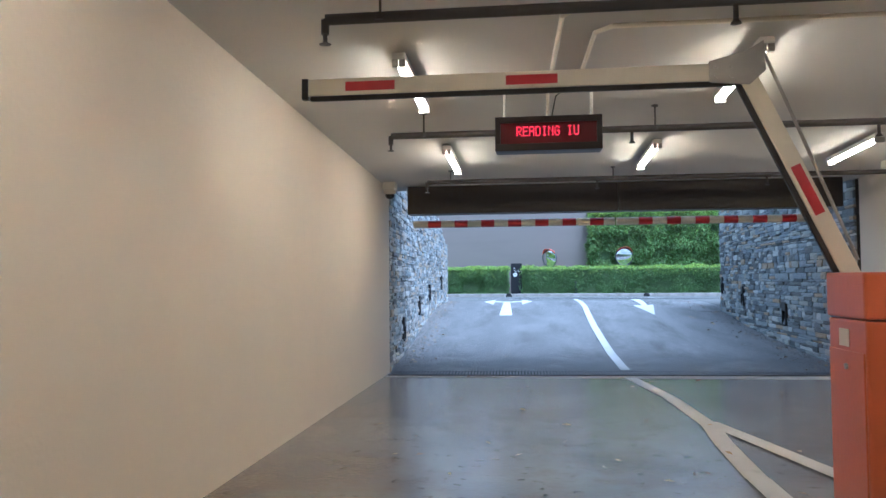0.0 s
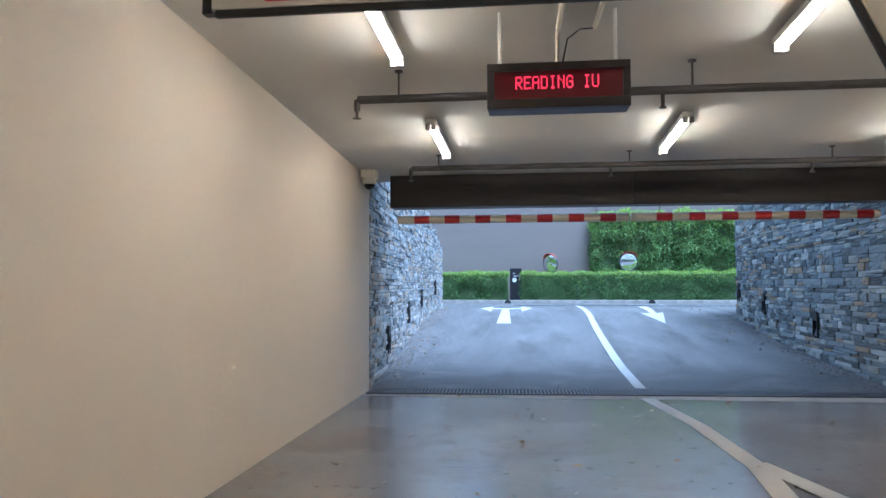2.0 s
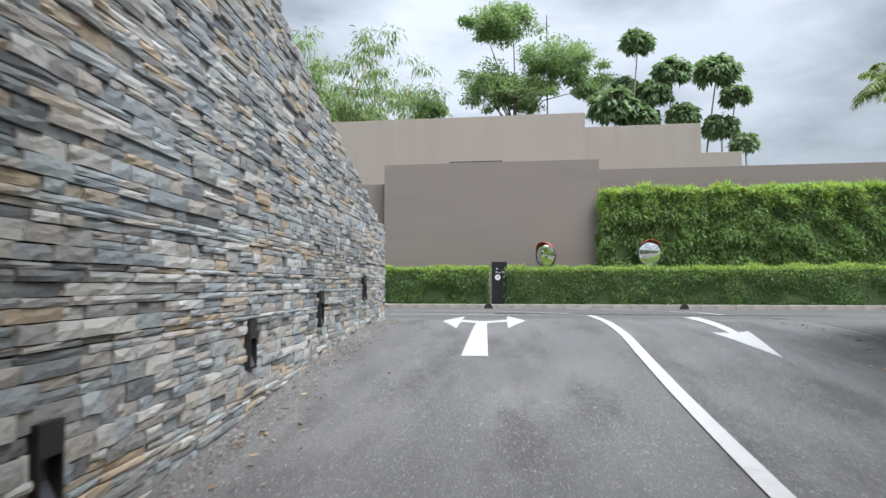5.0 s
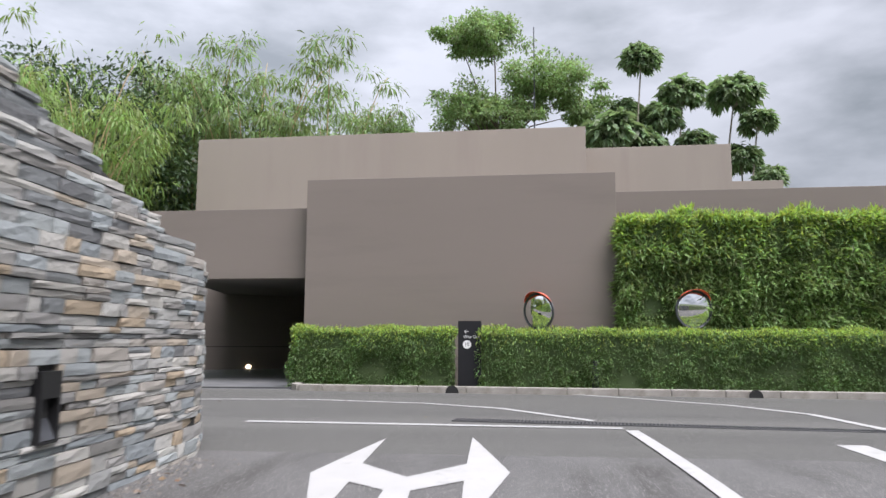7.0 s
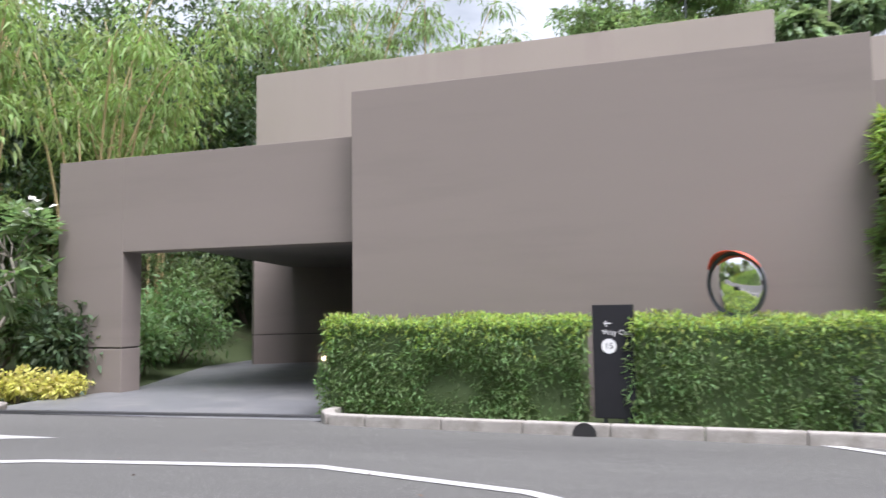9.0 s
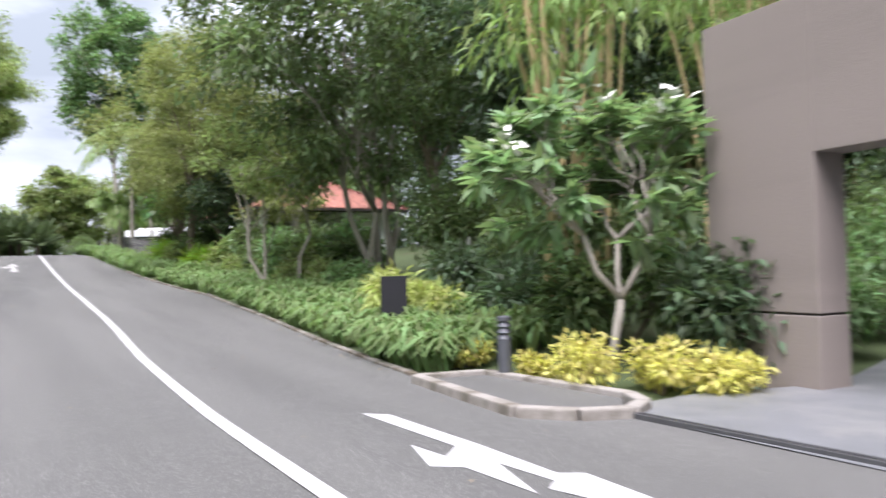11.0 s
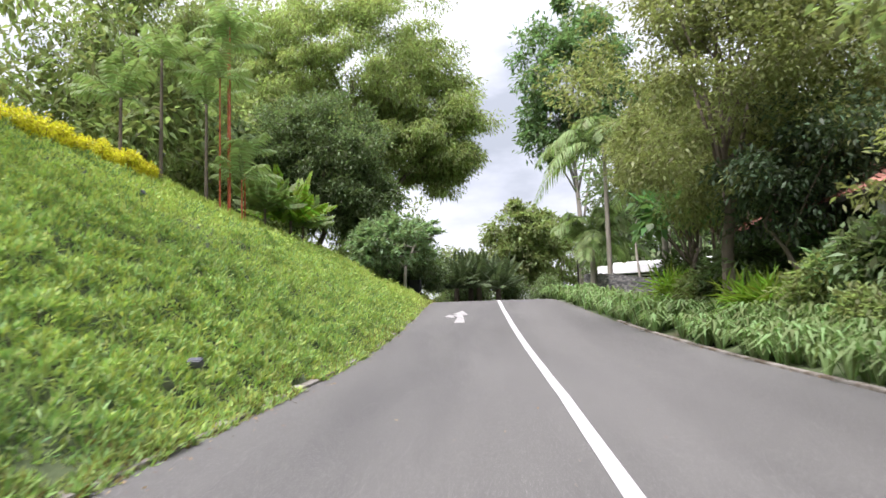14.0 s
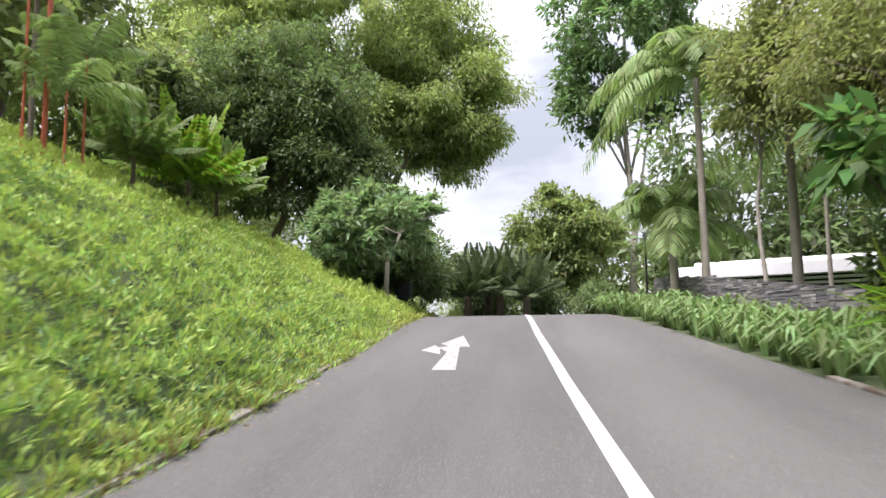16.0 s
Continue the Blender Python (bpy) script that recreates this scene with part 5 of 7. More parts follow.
grass_patch("bank_grass", "green leafy grass on the steep bank", 120000, -36, -7, -0.02, 10.5, 0.14, 0.036, GRASS, 71)
grass_patch("bank_grass", "bright yellow-green leafy grass on the steep bank", 130000, -62, -27, -0.02, 10.5, 0.15, 0.036, GRASS_YOUNG, 75)
grass_patch("bank_grass", "bright young grass along the top of the bank", 40000, -36, -9, 4.5, 10.5, 0.14, 0.036, GRASS_YOUNG, 76)
grass_patch("bank_grass", "deeper green patches of grass on the bank", 130000, -46, -7, -0.02, 9.0, 0.14, 0.032, GRASS_DEEP, 74, band=1)
grass_patch("bank_grass", "green leafy grass along the bank foot", 110000, -50, -12, -0.06, 4.2, 0.13, 0.026, GRASS, 72)
grass_patch("dry_grass", "dry brown tufts at the bank foot", 16000, -62, -10, -0.05, 0.4, 0.12, 0.02, GRASS_DRY, 73)


def strap_bed(name, label, x0, x1, d0, d1, clumps, seed, length=0.55, mat=None):
    """A bed of strap-leaved lilies, d0 to d1 metres behind the road's northern edge."""
    rng = np.random.default_rng(seed)
    quads = []
    for _ in range(clumps):
        x = rng.uniform(x0, x1)
        y = north_edge(x) + d0 + (d1 - d0) * rng.uniform(0, 1) ** 1.3 + 0.12 * math.sin(x * 2.3)
        drift = noise.noise((x * 0.9, y * 1.4, seed))
        if drift < -0.22:
            continue
        b = np.array(on_ground(x, y))
        k = 13
        a = rng.uniform(0, 2 * math.pi, k)
        ln = length * (1.0 + 0.6 * drift) * rng.uniform(0.6, 1.25, k)
        lean = rng.uniform(0.35, 1.0, k)
        out = np.stack([np.cos(a), np.sin(a), 0 * a], 1)
        side = np.stack([-np.sin(a), np.cos(a), 0 * a], 1) * 0.03
        p0 = b + out * 0.03
        p1 = b + out * (ln * lean * 0.45)[:, None] + np.array([0, 0, 1.0]) * (ln * 0.75)[:, None]
        p2 = b + out * (ln * lean * 1.0)[:, None] + np.array([0, 0, 1.0]) * (ln * (0.95 - 0.55 * lean))[:, None]
        quads += [np.stack([p0 - side * 0.5, p0 + side * 0.5, p1 + side, p1 - side], 1), np.stack([p1 - side, p1 + side, p2 + side * 0.15, p2 - side * 0.15], 1)]
    ob = new(name, quads_mesh(name, np.concatenate(quads), mat or LEAF_MID))
    return tagged(ob, label, "plants", kind="stuff")


LEAF_LILY = leaf_material("leaf_lily", (0.22, 0.31, 0.125), island=0.4)
strap_bed("lily_bed", "dense bed of strap-leaved lilies beside the kerb", -40, -12.9, 0.22, 4.0, 2100, 81, 0.52, LEAF_LILY)
strap_bed("lily_bed", "arching strap-leaved lilies at the kerb", -17.5, -12.9, 0.3, 1.0, 150, 83, 0.48, LEAF_LILY)
strap_bed("lily_bed", "clumps of strap-leaved lilies beside the kerb", -60, -39, 0.2, 1.8, 400, 82, 0.62, LEAF_LILY)


def bush(name, label, at, radii, n, leaf, mat, seed, droop=0.2, category="shrub", group=""):
    """A shrub: twigs and leaves in several unequal lobes."""
    rng = np.random.default_rng(seed)
    t = thing(name, label, category, at, group=group)
    bm = bmesh.new()
    quads = []
    lobes = 6
    for k in range(lobes):
        c = np.array([rng.uniform(-0.6, 0.6) * radii[0], rng.uniform(-0.6, 0.6) * radii[1], radii[2] * rng.uniform(0.55, 1.15)])
        tube(bm, [(c[0] * 0.15, c[1] * 0.15, -0.1), c * [0.6, 0.6, 0.5], c], [0.03, 0.02, 0.008], 5)
        r = np.array(radii) * rng.uniform(0.4, 0.7)
        p, o = blob_points(rng, n // lobes, c, r, 0.3)
        p[:, 2] = np.maximum(p[:, 2], 0.03)
        quads.append(leaves(rng, p, o, leaf[0], leaf[1], droop))
    part("twigs", bm, BARK, t)
    part("foliage", quads_mesh("foliage", np.concatenate(quads), mat), None, t)
    return t


def palm(name, label, at, h, fronds, flen, seed, stem=None, mat=None, r=0.09, leaflets=34, droop=0.9, wide=0.05, lean=(0, 0), llen=0.5):
    """A feather palm: ringed stem and arching fronds, each with its leaflets."""
    rng = np.random.default_rng(seed)
    t = thing(name, label, "palm", at)
    bm = bmesh.new()
    k = 9
    pts = [(lean[0] * (q / k) ** 2, lean[1] * (q / k) ** 2, -0.3 + (h + 0.3) * q / k) for q in range(k + 1)]
    tube(bm, pts, [r * (1.2 - 0.4 * q / k) for q in range(k + 1)], 9)
    part("stem", bm, stem or PALE_BARK, t, smooth=True)
    top = np.array(pts[-1])
    for f in range(fronds):
        bm = bmesh.new()
        quads = []
        a = 2 * math.pi * (f * 0.382) + rng.uniform(-0.2, 0.2)
        up = rng.uniform(0.15, 1.25)
        d = np.array([math.cos(a), math.sin(a), 0])
        ln = flen * rng.uniform(0.8, 1.1)
        s = np.linspace(0, 1, 9)
        curve = top + d * (ln * s * math.cos(up) * (1 - 0.15 * s))[:, None] + np.array([0, 0, 1.0]) * (ln * (s * math.sin(up) - droop * 0.55 * s ** 2.2))[:, None]
        tube(bm, curve, [0.025 * (1 - 0.85 * q) for q in s], 4)
        u = np.linspace(0.12, 1, leaflets)
        c = np.stack([np.interp(u, s, curve[:, i]) for i in range(3)], 1)
        tan = unit(np.stack([np.gradient(c[:, i]) for i in range(3)], 1))
        side = unit(np.cross(tan, [0, 0, 1]))
        for sg_ in (-1, 1):
            ll = (llen * np.sin(np.pi * (0.12 + 0.8 * u)) ** 0.7)[:, None]
            dd = unit(side * sg_ + tan * 0.55 + np.array([0, 0, -0.35]) + rng.normal(0, 0.08, c.shape))
            tip = c + dd * ll - np.array([0, 0, 1.0]) * ll * 0.3
            mid = c + dd * ll * 0.5
            quads.append(np.stack([c, mid + tan * wide * 0.5, tip, mid - tan * wide * 0.5], 1))
        bm.from_mesh(quads_mesh("leaflet", np.concatenate(quads), None))
        part("frond", bm, mat or LEAF_PALM, t)
    return t


# planting beside the portal
bamboo_clump("golden-stemmed bamboo clump beside the portal", on_ground(-14.2, 36.6), 10.0, 2.6, 8, 40, 91, (0.3, 0.06), bare=6)
bamboo_clump("golden-stemmed bamboo clump behind the portal pier", on_ground(-13.3, 39.4), 10.5, 2.6, 9, 50, 92, (0.3, 0.06), bare=6)
bamboo_clump("green bamboo clump behind the portal", on_ground(-14.5, 43.0), 10.5, 2.8, 14, 34, 93, (0.3, 0.06), bare=5)
bamboo_clump("golden bamboo culms beside the frangipani", on_ground(-13.35, 35.4), 9.0, 1.3, 6, 40, 94, (0.3, 0.06), bare=6, thick=0.07)

LEAF_FRANGI = leaf_material("leaf_frangipani", (0.22, 0.31, 0.16), island=0.4, rough=0.4)


def frangipani(at, h, spread, seed, label, flowers=10, trunk=0.1, lean=0.1, per=30, fill=0, girth=(2.2, 2.2, 1.6)):
    """A frangipani: forked blunt pale limbs that end in rosettes of long leaves, with white flowers."""
    rng = np.random.default_rng(seed)
    t = thing("frangipani_tree", label, "tree", at)
    bm = bmesh.new()
    ends = []

    def grow(p, d, ln, r, level):
        q = p + d * ln
        mid = (p + q) / 2 + rng.normal(0, 0.04, 3)
        tube(bm, [p, mid, q], [r, r * 0.85, r * 0.75], 7)
        if level == 0:
            ends.append((q, d))
            return
        for _ in range(3 if level > 1 else 2):
            e = unit(d + rng.normal(0, 0.55, 3) * [spread, spread, 0.6] + [0, 0, 0.15])
            grow(q, e, ln * rng.uniform(0.62, 0.85), r * 0.66, level - 1)

    grow(np.array([0, 0, -0.2]), unit(np.array([lean, lean * 0.4, 1.0])), h * 0.34, trunk, 4)
    part("trunk", bm, PALE_BARK, t, smooth=True)
    quads = []
    for q, d in ends:
        n = per
        a = rng.uniform(0, 2 * math.pi, n)
        o = np.stack([np.cos(a), np.sin(a), rng.uniform(-0.1, 0.9, n)], 1)
        quads.append(leaves(rng, np.tile(q, (n, 1)) + rng.normal(0, 0.05, (n, 3)), o, 0.31, 0.1, 0.25, 0.15))
    for q, d in zip(*blob_points(rng, fill, np.mean([e[0] for e in ends], 0) - [0, 0, 0.3], girth, 0.6)) if fill else ():
        quads.append(leaves(rng, np.tile(q, (26, 1)) + rng.normal(0, 0.06, (26, 3)), unit(rng.normal(0, 1, (26, 3)) + d + [0, 0, 0.3]), 0.36, 0.12, 0.25, 0.15))
    part("foliage", quads_mesh("foliage", np.concatenate(quads), LEAF_FRANGI), None, t)
    for k in range(flowers):
        q, d = sorted(ends, key=lambda e: e[0][1] - 0.8 * e[0][0])[int(rng.integers(max(1, len(ends) // 2)))]
        a = np.arange(10) * 2 * math.pi / 5 + rng.uniform(0, 1)
        o = np.stack([np.cos(a), np.sin(a), 0.5 + 0 * a], 1)
        part("flower", quads_mesh("flower", leaves(rng, np.tile(q + [0, 0, 0.14], (10, 1)) + rng.normal(0, 0.07, (10, 3)), o, 0.19, 0.13, 0.1, 0.2), PETAL), None, t, "white flowers")
    return t


frangipani(on_ground(-11.9, 34.7), 3.5, 1.25, 6, "frangipani with pale forked limbs and white flowers", 14, 0.07, 0.34, 34, 46, (1.6, 1.5, 1.25))
for k, (x, y, r) in enumerate(((-13.0, 33.5, 0.32), (-11.1, 33.85, 0.55), (-10.4, 34.3, 0.5), (-9.9, 34.75, 0.45), (-11.8, 33.75, 0.3))):
    bush("croton_shrub", "low shrub of yellow variegated leaves", on_ground(x, y), (r, r, r * 0.75), 900, (0.11, 0.05), LEAF_YELLOW, 100 + k, group="yellow shrubs by the portal")
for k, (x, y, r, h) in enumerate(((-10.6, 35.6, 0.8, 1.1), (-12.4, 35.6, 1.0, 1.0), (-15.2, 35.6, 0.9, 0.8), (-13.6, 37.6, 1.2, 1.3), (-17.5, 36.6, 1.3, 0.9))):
    bush("shade_shrub", "dark leafy shrub in the planting bed", on_ground(x, y), (r, r, h), 2200, (0.24, 0.075), LEAF_DEEP_SHADE if k % 2 == 0 else LEAF_DARK, 110 + k, group="shrubs beside the portal")
for k, (x, y, r, h) in enumerate(((-11.2, 38.5, 1.1, 1.1), (-11.6, 40.5, 1.2, 1.3), (-12.6, 42.5, 1.6, 1.6), (-10.9, 36.9, 0.6, 0.9))):
    bush("portal_shrub", "fresh green shrub beyond the portal", on_ground(x, y), (r, r, h), 2600, (0.2, 0.06), LEAF_BROAD if k < 2 else LEAF_DARK, 120 + k, group="shrubs beyond the portal")

LEAF_FERN = leaf_material("leaf_fern", (0.42, 0.46, 0.16), island=0.35, hue=0.02)
for k, (x, y, r) in enumerate(((-17.2, 34.7, 0.75), (-18.2, 35.1, 0.7), (-16.3, 34.9, 0.6))):
    bush("fern_shrub", "feathery yellow-green shrub behind the board sign", on_ground(x, y), (r, r, r * 0.9), 1300, (0.3, 0.05), LEAF_FERN, 105 + k, 0.5, group="yellow-green shrubs by the board")

# dark board on the bed
bd = thing("board_sign", "plain black board sign among the lilies", "sign", on_ground(-15.85, 33.85), 28)
bm = bmesh.new()
box(bm, (-0.22, -0.03, 0.02), (0.22, 0.03, 1.12), 0.006)
part("panel", bm, SIGN_BLACK, bd)
for s in (-0.17, 0.17):
    bm = bmesh.new()
    box(bm, (s - 0.02, -0.02, -0.2), (s + 0.02, 0.02, 0.31), 0.003)
    part("leg", bm, SIGN_BLACK, bd)
bd.rotation_euler = (0, 0, radians(58))


LAMP_GLASS = material("dark_lamp_glass", (0.03, 0.034, 0.038), rough=0.12)


def spot_light(x, y, aim):
    s = thing("spot_light", "small dark garden spotlight on the grass bank", "garden light", on_ground(x, y, 0.0), aim, group="garden spotlights")
    bm = bmesh.new()
    tube(bm, [(0, 0, -0.2), (0, 0, 0.26)], 0.012, 8)
    part("stake", bm, DARK, s)
    bm = bmesh.new()
    box(bm, (-0.085, -0.06, -0.045), (0.085, 0.06, 0.045), 0.012, pose(0, 0, 0.3, 22))
    part("head", bm, GREY_METAL, s)
    bm = bmesh.new()
    box(bm, (-0.07, -0.046, 0.046), (0.07, 0.046, 0.05), 0, pose(0, 0, 0.3, 22))
    part("glass", bm, LAMP_GLASS, s, "dark lamp glass")


spot_light(-29.2, 26.02, 90)
spot_light(-25.0, 35.0, 0)
spot_light(-37.5, 21.6, 0)

# trees on the right of the road
tree("shade_tree", "olive-leaved shade tree with a dense low crown", on_ground(-39.8, 35.6), 9, [(0.2, 0.8, 6.4, 3.8, 4.6, 4.0), (0.0, 1.6, 9.4, 3.2, 3.8, 2.4)], 140, 0.95, 330, (0.17, 0.07), LEAF_OLIVE, trunk=0.2, seed=131, flat=0.7, weights=(1.0, 0.4))
# extra dark crown that gives the olive tree its shaded underside
tree("shade_tree", "low dark crown added for the shade under the olive tree", on_ground(-38.6, 37.4), 6, (0.0, 0.0, 3.6, 2.6, 2.2, 2.0), 60, 0.8, 200, (0.2, 0.08), LEAF_DEEP_SHADE, trunk=0.14, seed=143, flat=0.7, trunks=2)
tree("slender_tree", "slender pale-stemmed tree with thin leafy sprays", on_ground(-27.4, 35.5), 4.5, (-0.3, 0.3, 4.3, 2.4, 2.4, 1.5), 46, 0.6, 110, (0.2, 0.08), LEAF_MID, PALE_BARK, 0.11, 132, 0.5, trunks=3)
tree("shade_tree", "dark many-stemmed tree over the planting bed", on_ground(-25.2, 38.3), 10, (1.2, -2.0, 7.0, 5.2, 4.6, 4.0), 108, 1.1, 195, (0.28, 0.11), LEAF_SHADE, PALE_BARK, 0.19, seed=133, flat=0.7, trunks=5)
tree("shade_tree", "dark leafy tree beside the bamboo", on_ground(-19.5, 40.5), 10, (0.5, -0.5, 6.3, 3.6, 3.4, 3.9), 80, 1.1, 190, (0.28, 0.11), LEAF_DEEP_SHADE, trunk=0.22, seed=134, flat=0.8, trunks=2)
tree("shade_tree", "dark leafy tree behind the planting beds", on_ground(-34.5, 45.5), 11, (0.0, 0.0, 7.5, 4.2, 4.0, 4.2), 80, 1.2, 180, (0.3, 0.12), LEAF_DEEP_SHADE, trunk=0.24, seed=135, flat=0.8)
tree("shade_tree", "leafy tree behind the planting beds", on_ground(-17.5, 47), 12, (0.0, 0.0, 7.0, 4.6, 4.2, 5.0), 80, 1.3, 170, (0.3, 0.12), LEAF_DEEP_SHADE, trunk=0.24, seed=136, flat=0.8)
tree("shade_tree", "olive tree beside the low stone wall", on_ground(-47.5, 38.0), 9, (0.2, -0.3, 5.4, 2.8, 2.6, 3.0), 60, 0.95, 260, (0.17, 0.065), LEAF_OLIVE, trunk=0.13, seed=137, flat=0.7, trunks=2)
tree("shade_tree", "leafy tree beyond the low stone wall", on_ground(-52.5, 40.5), 10, (0.0, 0.0, 6.0, 3.2, 3.2, 3.2), 60, 1.0, 170, (0.26, 0.1), LEAF_MID, trunk=0.16, seed=138, flat=0.7)
tree("forest_tree", "tall glossy-leaved tree beyond the crest", (-78, 37.4, 3.0), 24, [(0.0, 0.0, 19.0, 4.4, 4.4, 5.4), (0.0, -1.6, 14.2, 2.6, 2.3, 2.6), (0, 3.0, 15.5, 3.5, 3.4, 3.6)], 70, 1.2, 150, (0.5, 0.22), LEAF_BROAD, PALE_BARK, 0.24, 139, 0.7, shell=0.6, weights=(1.0, 0.35, 0.4))
tree("forest_tree", "round leafy tree beyond the crest", (-77, 33.4, 2.6), 11, [(0.0, 0.0, 6.0, 2.8, 3.1, 2.9), (0, -0.8, 4.0, 2.2, 2.6, 2.2)], 90, 0.85, 150, (0.4, 0.16), LEAF_MID, PALE_BARK, 0.12, 140, 0.6, trunks=4, shell=0.5)
tree("forest_tree", "pale far tree beyond the crest", on_ground(-108, 27.5), 10, (0.0, 0.3, 6.0, 5.0, 5.0, 4.0), 50, 1.4, 110, (0.6, 0.24), LEAF_MID, PALE_BARK, 0.2, 141, 0.6)
tree("forest_tree", "far leafy tree beyond the crest", on_ground(-98, 38), 14, (0.0, 0.3, 7.0, 5.0, 6.0, 5.0), 50, 1.5, 110, (0.6, 0.24), LEAF_MID, PALE_BARK, 0.2, 142, 0.6)
# trees on the left
tree("rain_tree", "huge spreading tree with feathery drooping crown", on_ground(-82, 20.0), 26, [(0.0, -1.0, 18.6, 7.0, 9.6, 9.2), (0.5, 5.6, 14.2, 4.4, 5.2, 6.4), (0, -10.0, 16.0, 6, 8, 10.0), (1.0, 7.0, 10.2, 3.0, 2.6, 2.6), (1.0, 0.0, 11.0, 5.5, 7, 3.0)], 210, 1.7, 330, (0.36, 0.12), LEAF_RAIN, BARK, 0.55, 151, 0.5, shell=0.45, weights=(1.15, 0.55, 0.9, 0.12, 0.35), low=0.3, droop=0.6)
tree("shade_tree", "dark leafy tree under the great crown", on_ground(-63, 20.5), 10, [(0.0, 0.5, 5.8, 3.2, 3.6, 4.2), (0, -3.0, 5.6, 3.0, 3.4, 4.6), (0, 2.4, 3.4, 2.4, 2.2, 2.6)], 130, 0.95, 230, (0.26, 0.1), LEAF_DARK, BARK, 0.2, 152, 0.7, weights=(1.0, 0.8, 0.4))
tree("shade_tree", "leafy tree on the bank top", on_ground(-55, 13.5), 14, (0.0, 0.0, 8.0, 4.6, 5.0, 6.0), 110, 1.2, 190, (0.3, 0.12), LEAF_MID, BARK, 0.25, 153, 0.7)
tree("shade_tree", "tall leafy tree on the bank top", on_ground(-42, 9.5), 14, (0.0, 0.0, 9.0, 5.2, 5.0, 4.6), 80, 1.3, 160, (0.32, 0.12), LEAF_MID, BARK, 0.3, 154, 0.7)
tree("shade_tree", "thick-trunked tree on the bank top", on_ground(-29.5, 17.0), 14, (0.0, -1.0, 9.5, 5.0, 4.6, 3.6), 60, 1.3, 160, (0.32, 0.12), LEAF_DARK, BARK, 0.42, 155, 0.7)
frangipani(on_ground(-57.0, 25.9), 4.4, 1.9, 8, "round frangipani on the bank with few pink-white flowers", 4, 0.1, 0.05, 44, 190, (2.3, 2.3, 1.5))
bush("crest_shrub", "dark dense shrub beside the crest", on_ground(-61.5, 26.4), (1.7, 1.4, 1.9), 5000, (0.22, 0.09), LEAF_DARK, 161)
bush("crest_shrub", "dark dense shrub beside the crest", on_ground(-59, 24.3), (1.6, 1.4, 1.6), 4000, (0.22, 0.09), LEAF_DARK, 162)
# cycad thicket at the end of the road
LEAF_CYCAD = leaf_material("leaf_cycad", (0.125, 0.17, 0.085), island=0.35, through_light=0.25)
for k, (x, y, h) in enumerate(((-64, 28.2, 0.5), (-64.5, 29.5, 0.8), (-64, 30.6, 0.4), (-66, 29.0, 1.0))):
    palm("cycad", "dark spiky cycad beyond the crest", (x, y, road_z(x) + 0.0), h + 0.5, 34, 2.6, 170 + k, BARK, LEAF_CYCAD, 0.16, 34, 0.3, 0.08, llen=0.36)
bush("crest_hedge", "loose green hedge beyond the crest", on_ground(-63, 33.2), (2.6, 1.2, 1.0), 5000, (0.2, 0.08), LEAF_DARK, 175)
bush("crest_hedge", "loose green hedge beyond the crest", on_ground(-67, 31.8), (2.0, 1.4, 1.2), 4000, (0.2, 0.08), LEAF_DARK, 176)
bush("crest_hedge", "loose green hedge behind the cycads", on_ground(-69, 29.2), (1.6, 2.8, 1.7), 6000, (0.22, 0.09), LEAF_DARK, 177)
# palms
palm("feather_palm", "tall feathery palm beside the low wall", on_ground(-55.2, 35.5), 7.0, 24, 4.2, 181, PALE_BARK, LEAF_PALM, 0.11, 70, 1.25, 0.06, llen=0.95)
palm("feather_palm", "young feathery palm beside the low wall", on_ground(-57.0, 35.0), 2.8, 18, 3.4, 182, PALE_BARK, LEAF_PALM, 0.14, 60, 1.0, 0.07, llen=0.9)
palm("feather_palm", "tall feathery palm behind the long wall", (21.3, 54, 2), 10.5, 16, 3.2, 184, PALE_BARK, LEAF_MID, 0.15, 46, 0.9, 0.07, llen=0.8)
palm("feather_palm", "tall feathery palm behind the low wall", on_ground(-55.0, 38.0), 5.4, 15, 3.6, 183, PALE_BARK, LEAF_PALM, 0.14, 60, 1.0, 0.07, llen=1.0)
for k, (x, y, h) in enumerate(((-46.8, 20.6, 7.2), (-47.2, 20.4, 6.4), (-46.6, 20.3, 5.0), (-47.9, 20.8, 2.6), (-46.9, 21.0, 1.6))):
    palm("sealing_wax_palm", "slim palm with bright red stem", on_ground(x, y), h, 9, 1.9, 190 + k, RED_STEM, LEAF_PALM, 0.027, 26, 0.55, 0.06, llen=0.5)
for k, (x, y, h) in enumerate(((-46.0, 18.4, 4.6), (-48.8, 19.0, 4.0), (-44.2, 17.8, 2.4))):
    palm("feather_palm", "slim brown-stemmed palm on the bank top", on_ground(x, y), h, 12, 2.2, 196 + k, BARK, LEAF_PALM, 0.06, 30, 0.5, 0.06, llen=0.55)
for k, (x, y, r) in enumerate(((-51.2, 21.7, 1.3), (-52.6, 21.9, 1.0), (-49.5, 21.1, 1.0))):
    palm("licuala_palm", "clump of broad pale green palm leaves", on_ground(x, y), 0.9, 18, 1.9 * r, 200 + k, BARK, LEAF_FRESH if k == 0 else LEAF_PALM, 0.06, 14, 0.2, 0.26, llen=0.42)
for k in range(7):
    x, y = -36.9 - 1.3 * k, 17.8 + 0.12 * k
    bush("golden_shrub", "golden-leaved shrub along the bank top", on_ground(x, y), (0.9, 0.6, 0.45), 1400, (0.12, 0.05), LEAF_GOLD, 210 + k, group="golden shrubs")
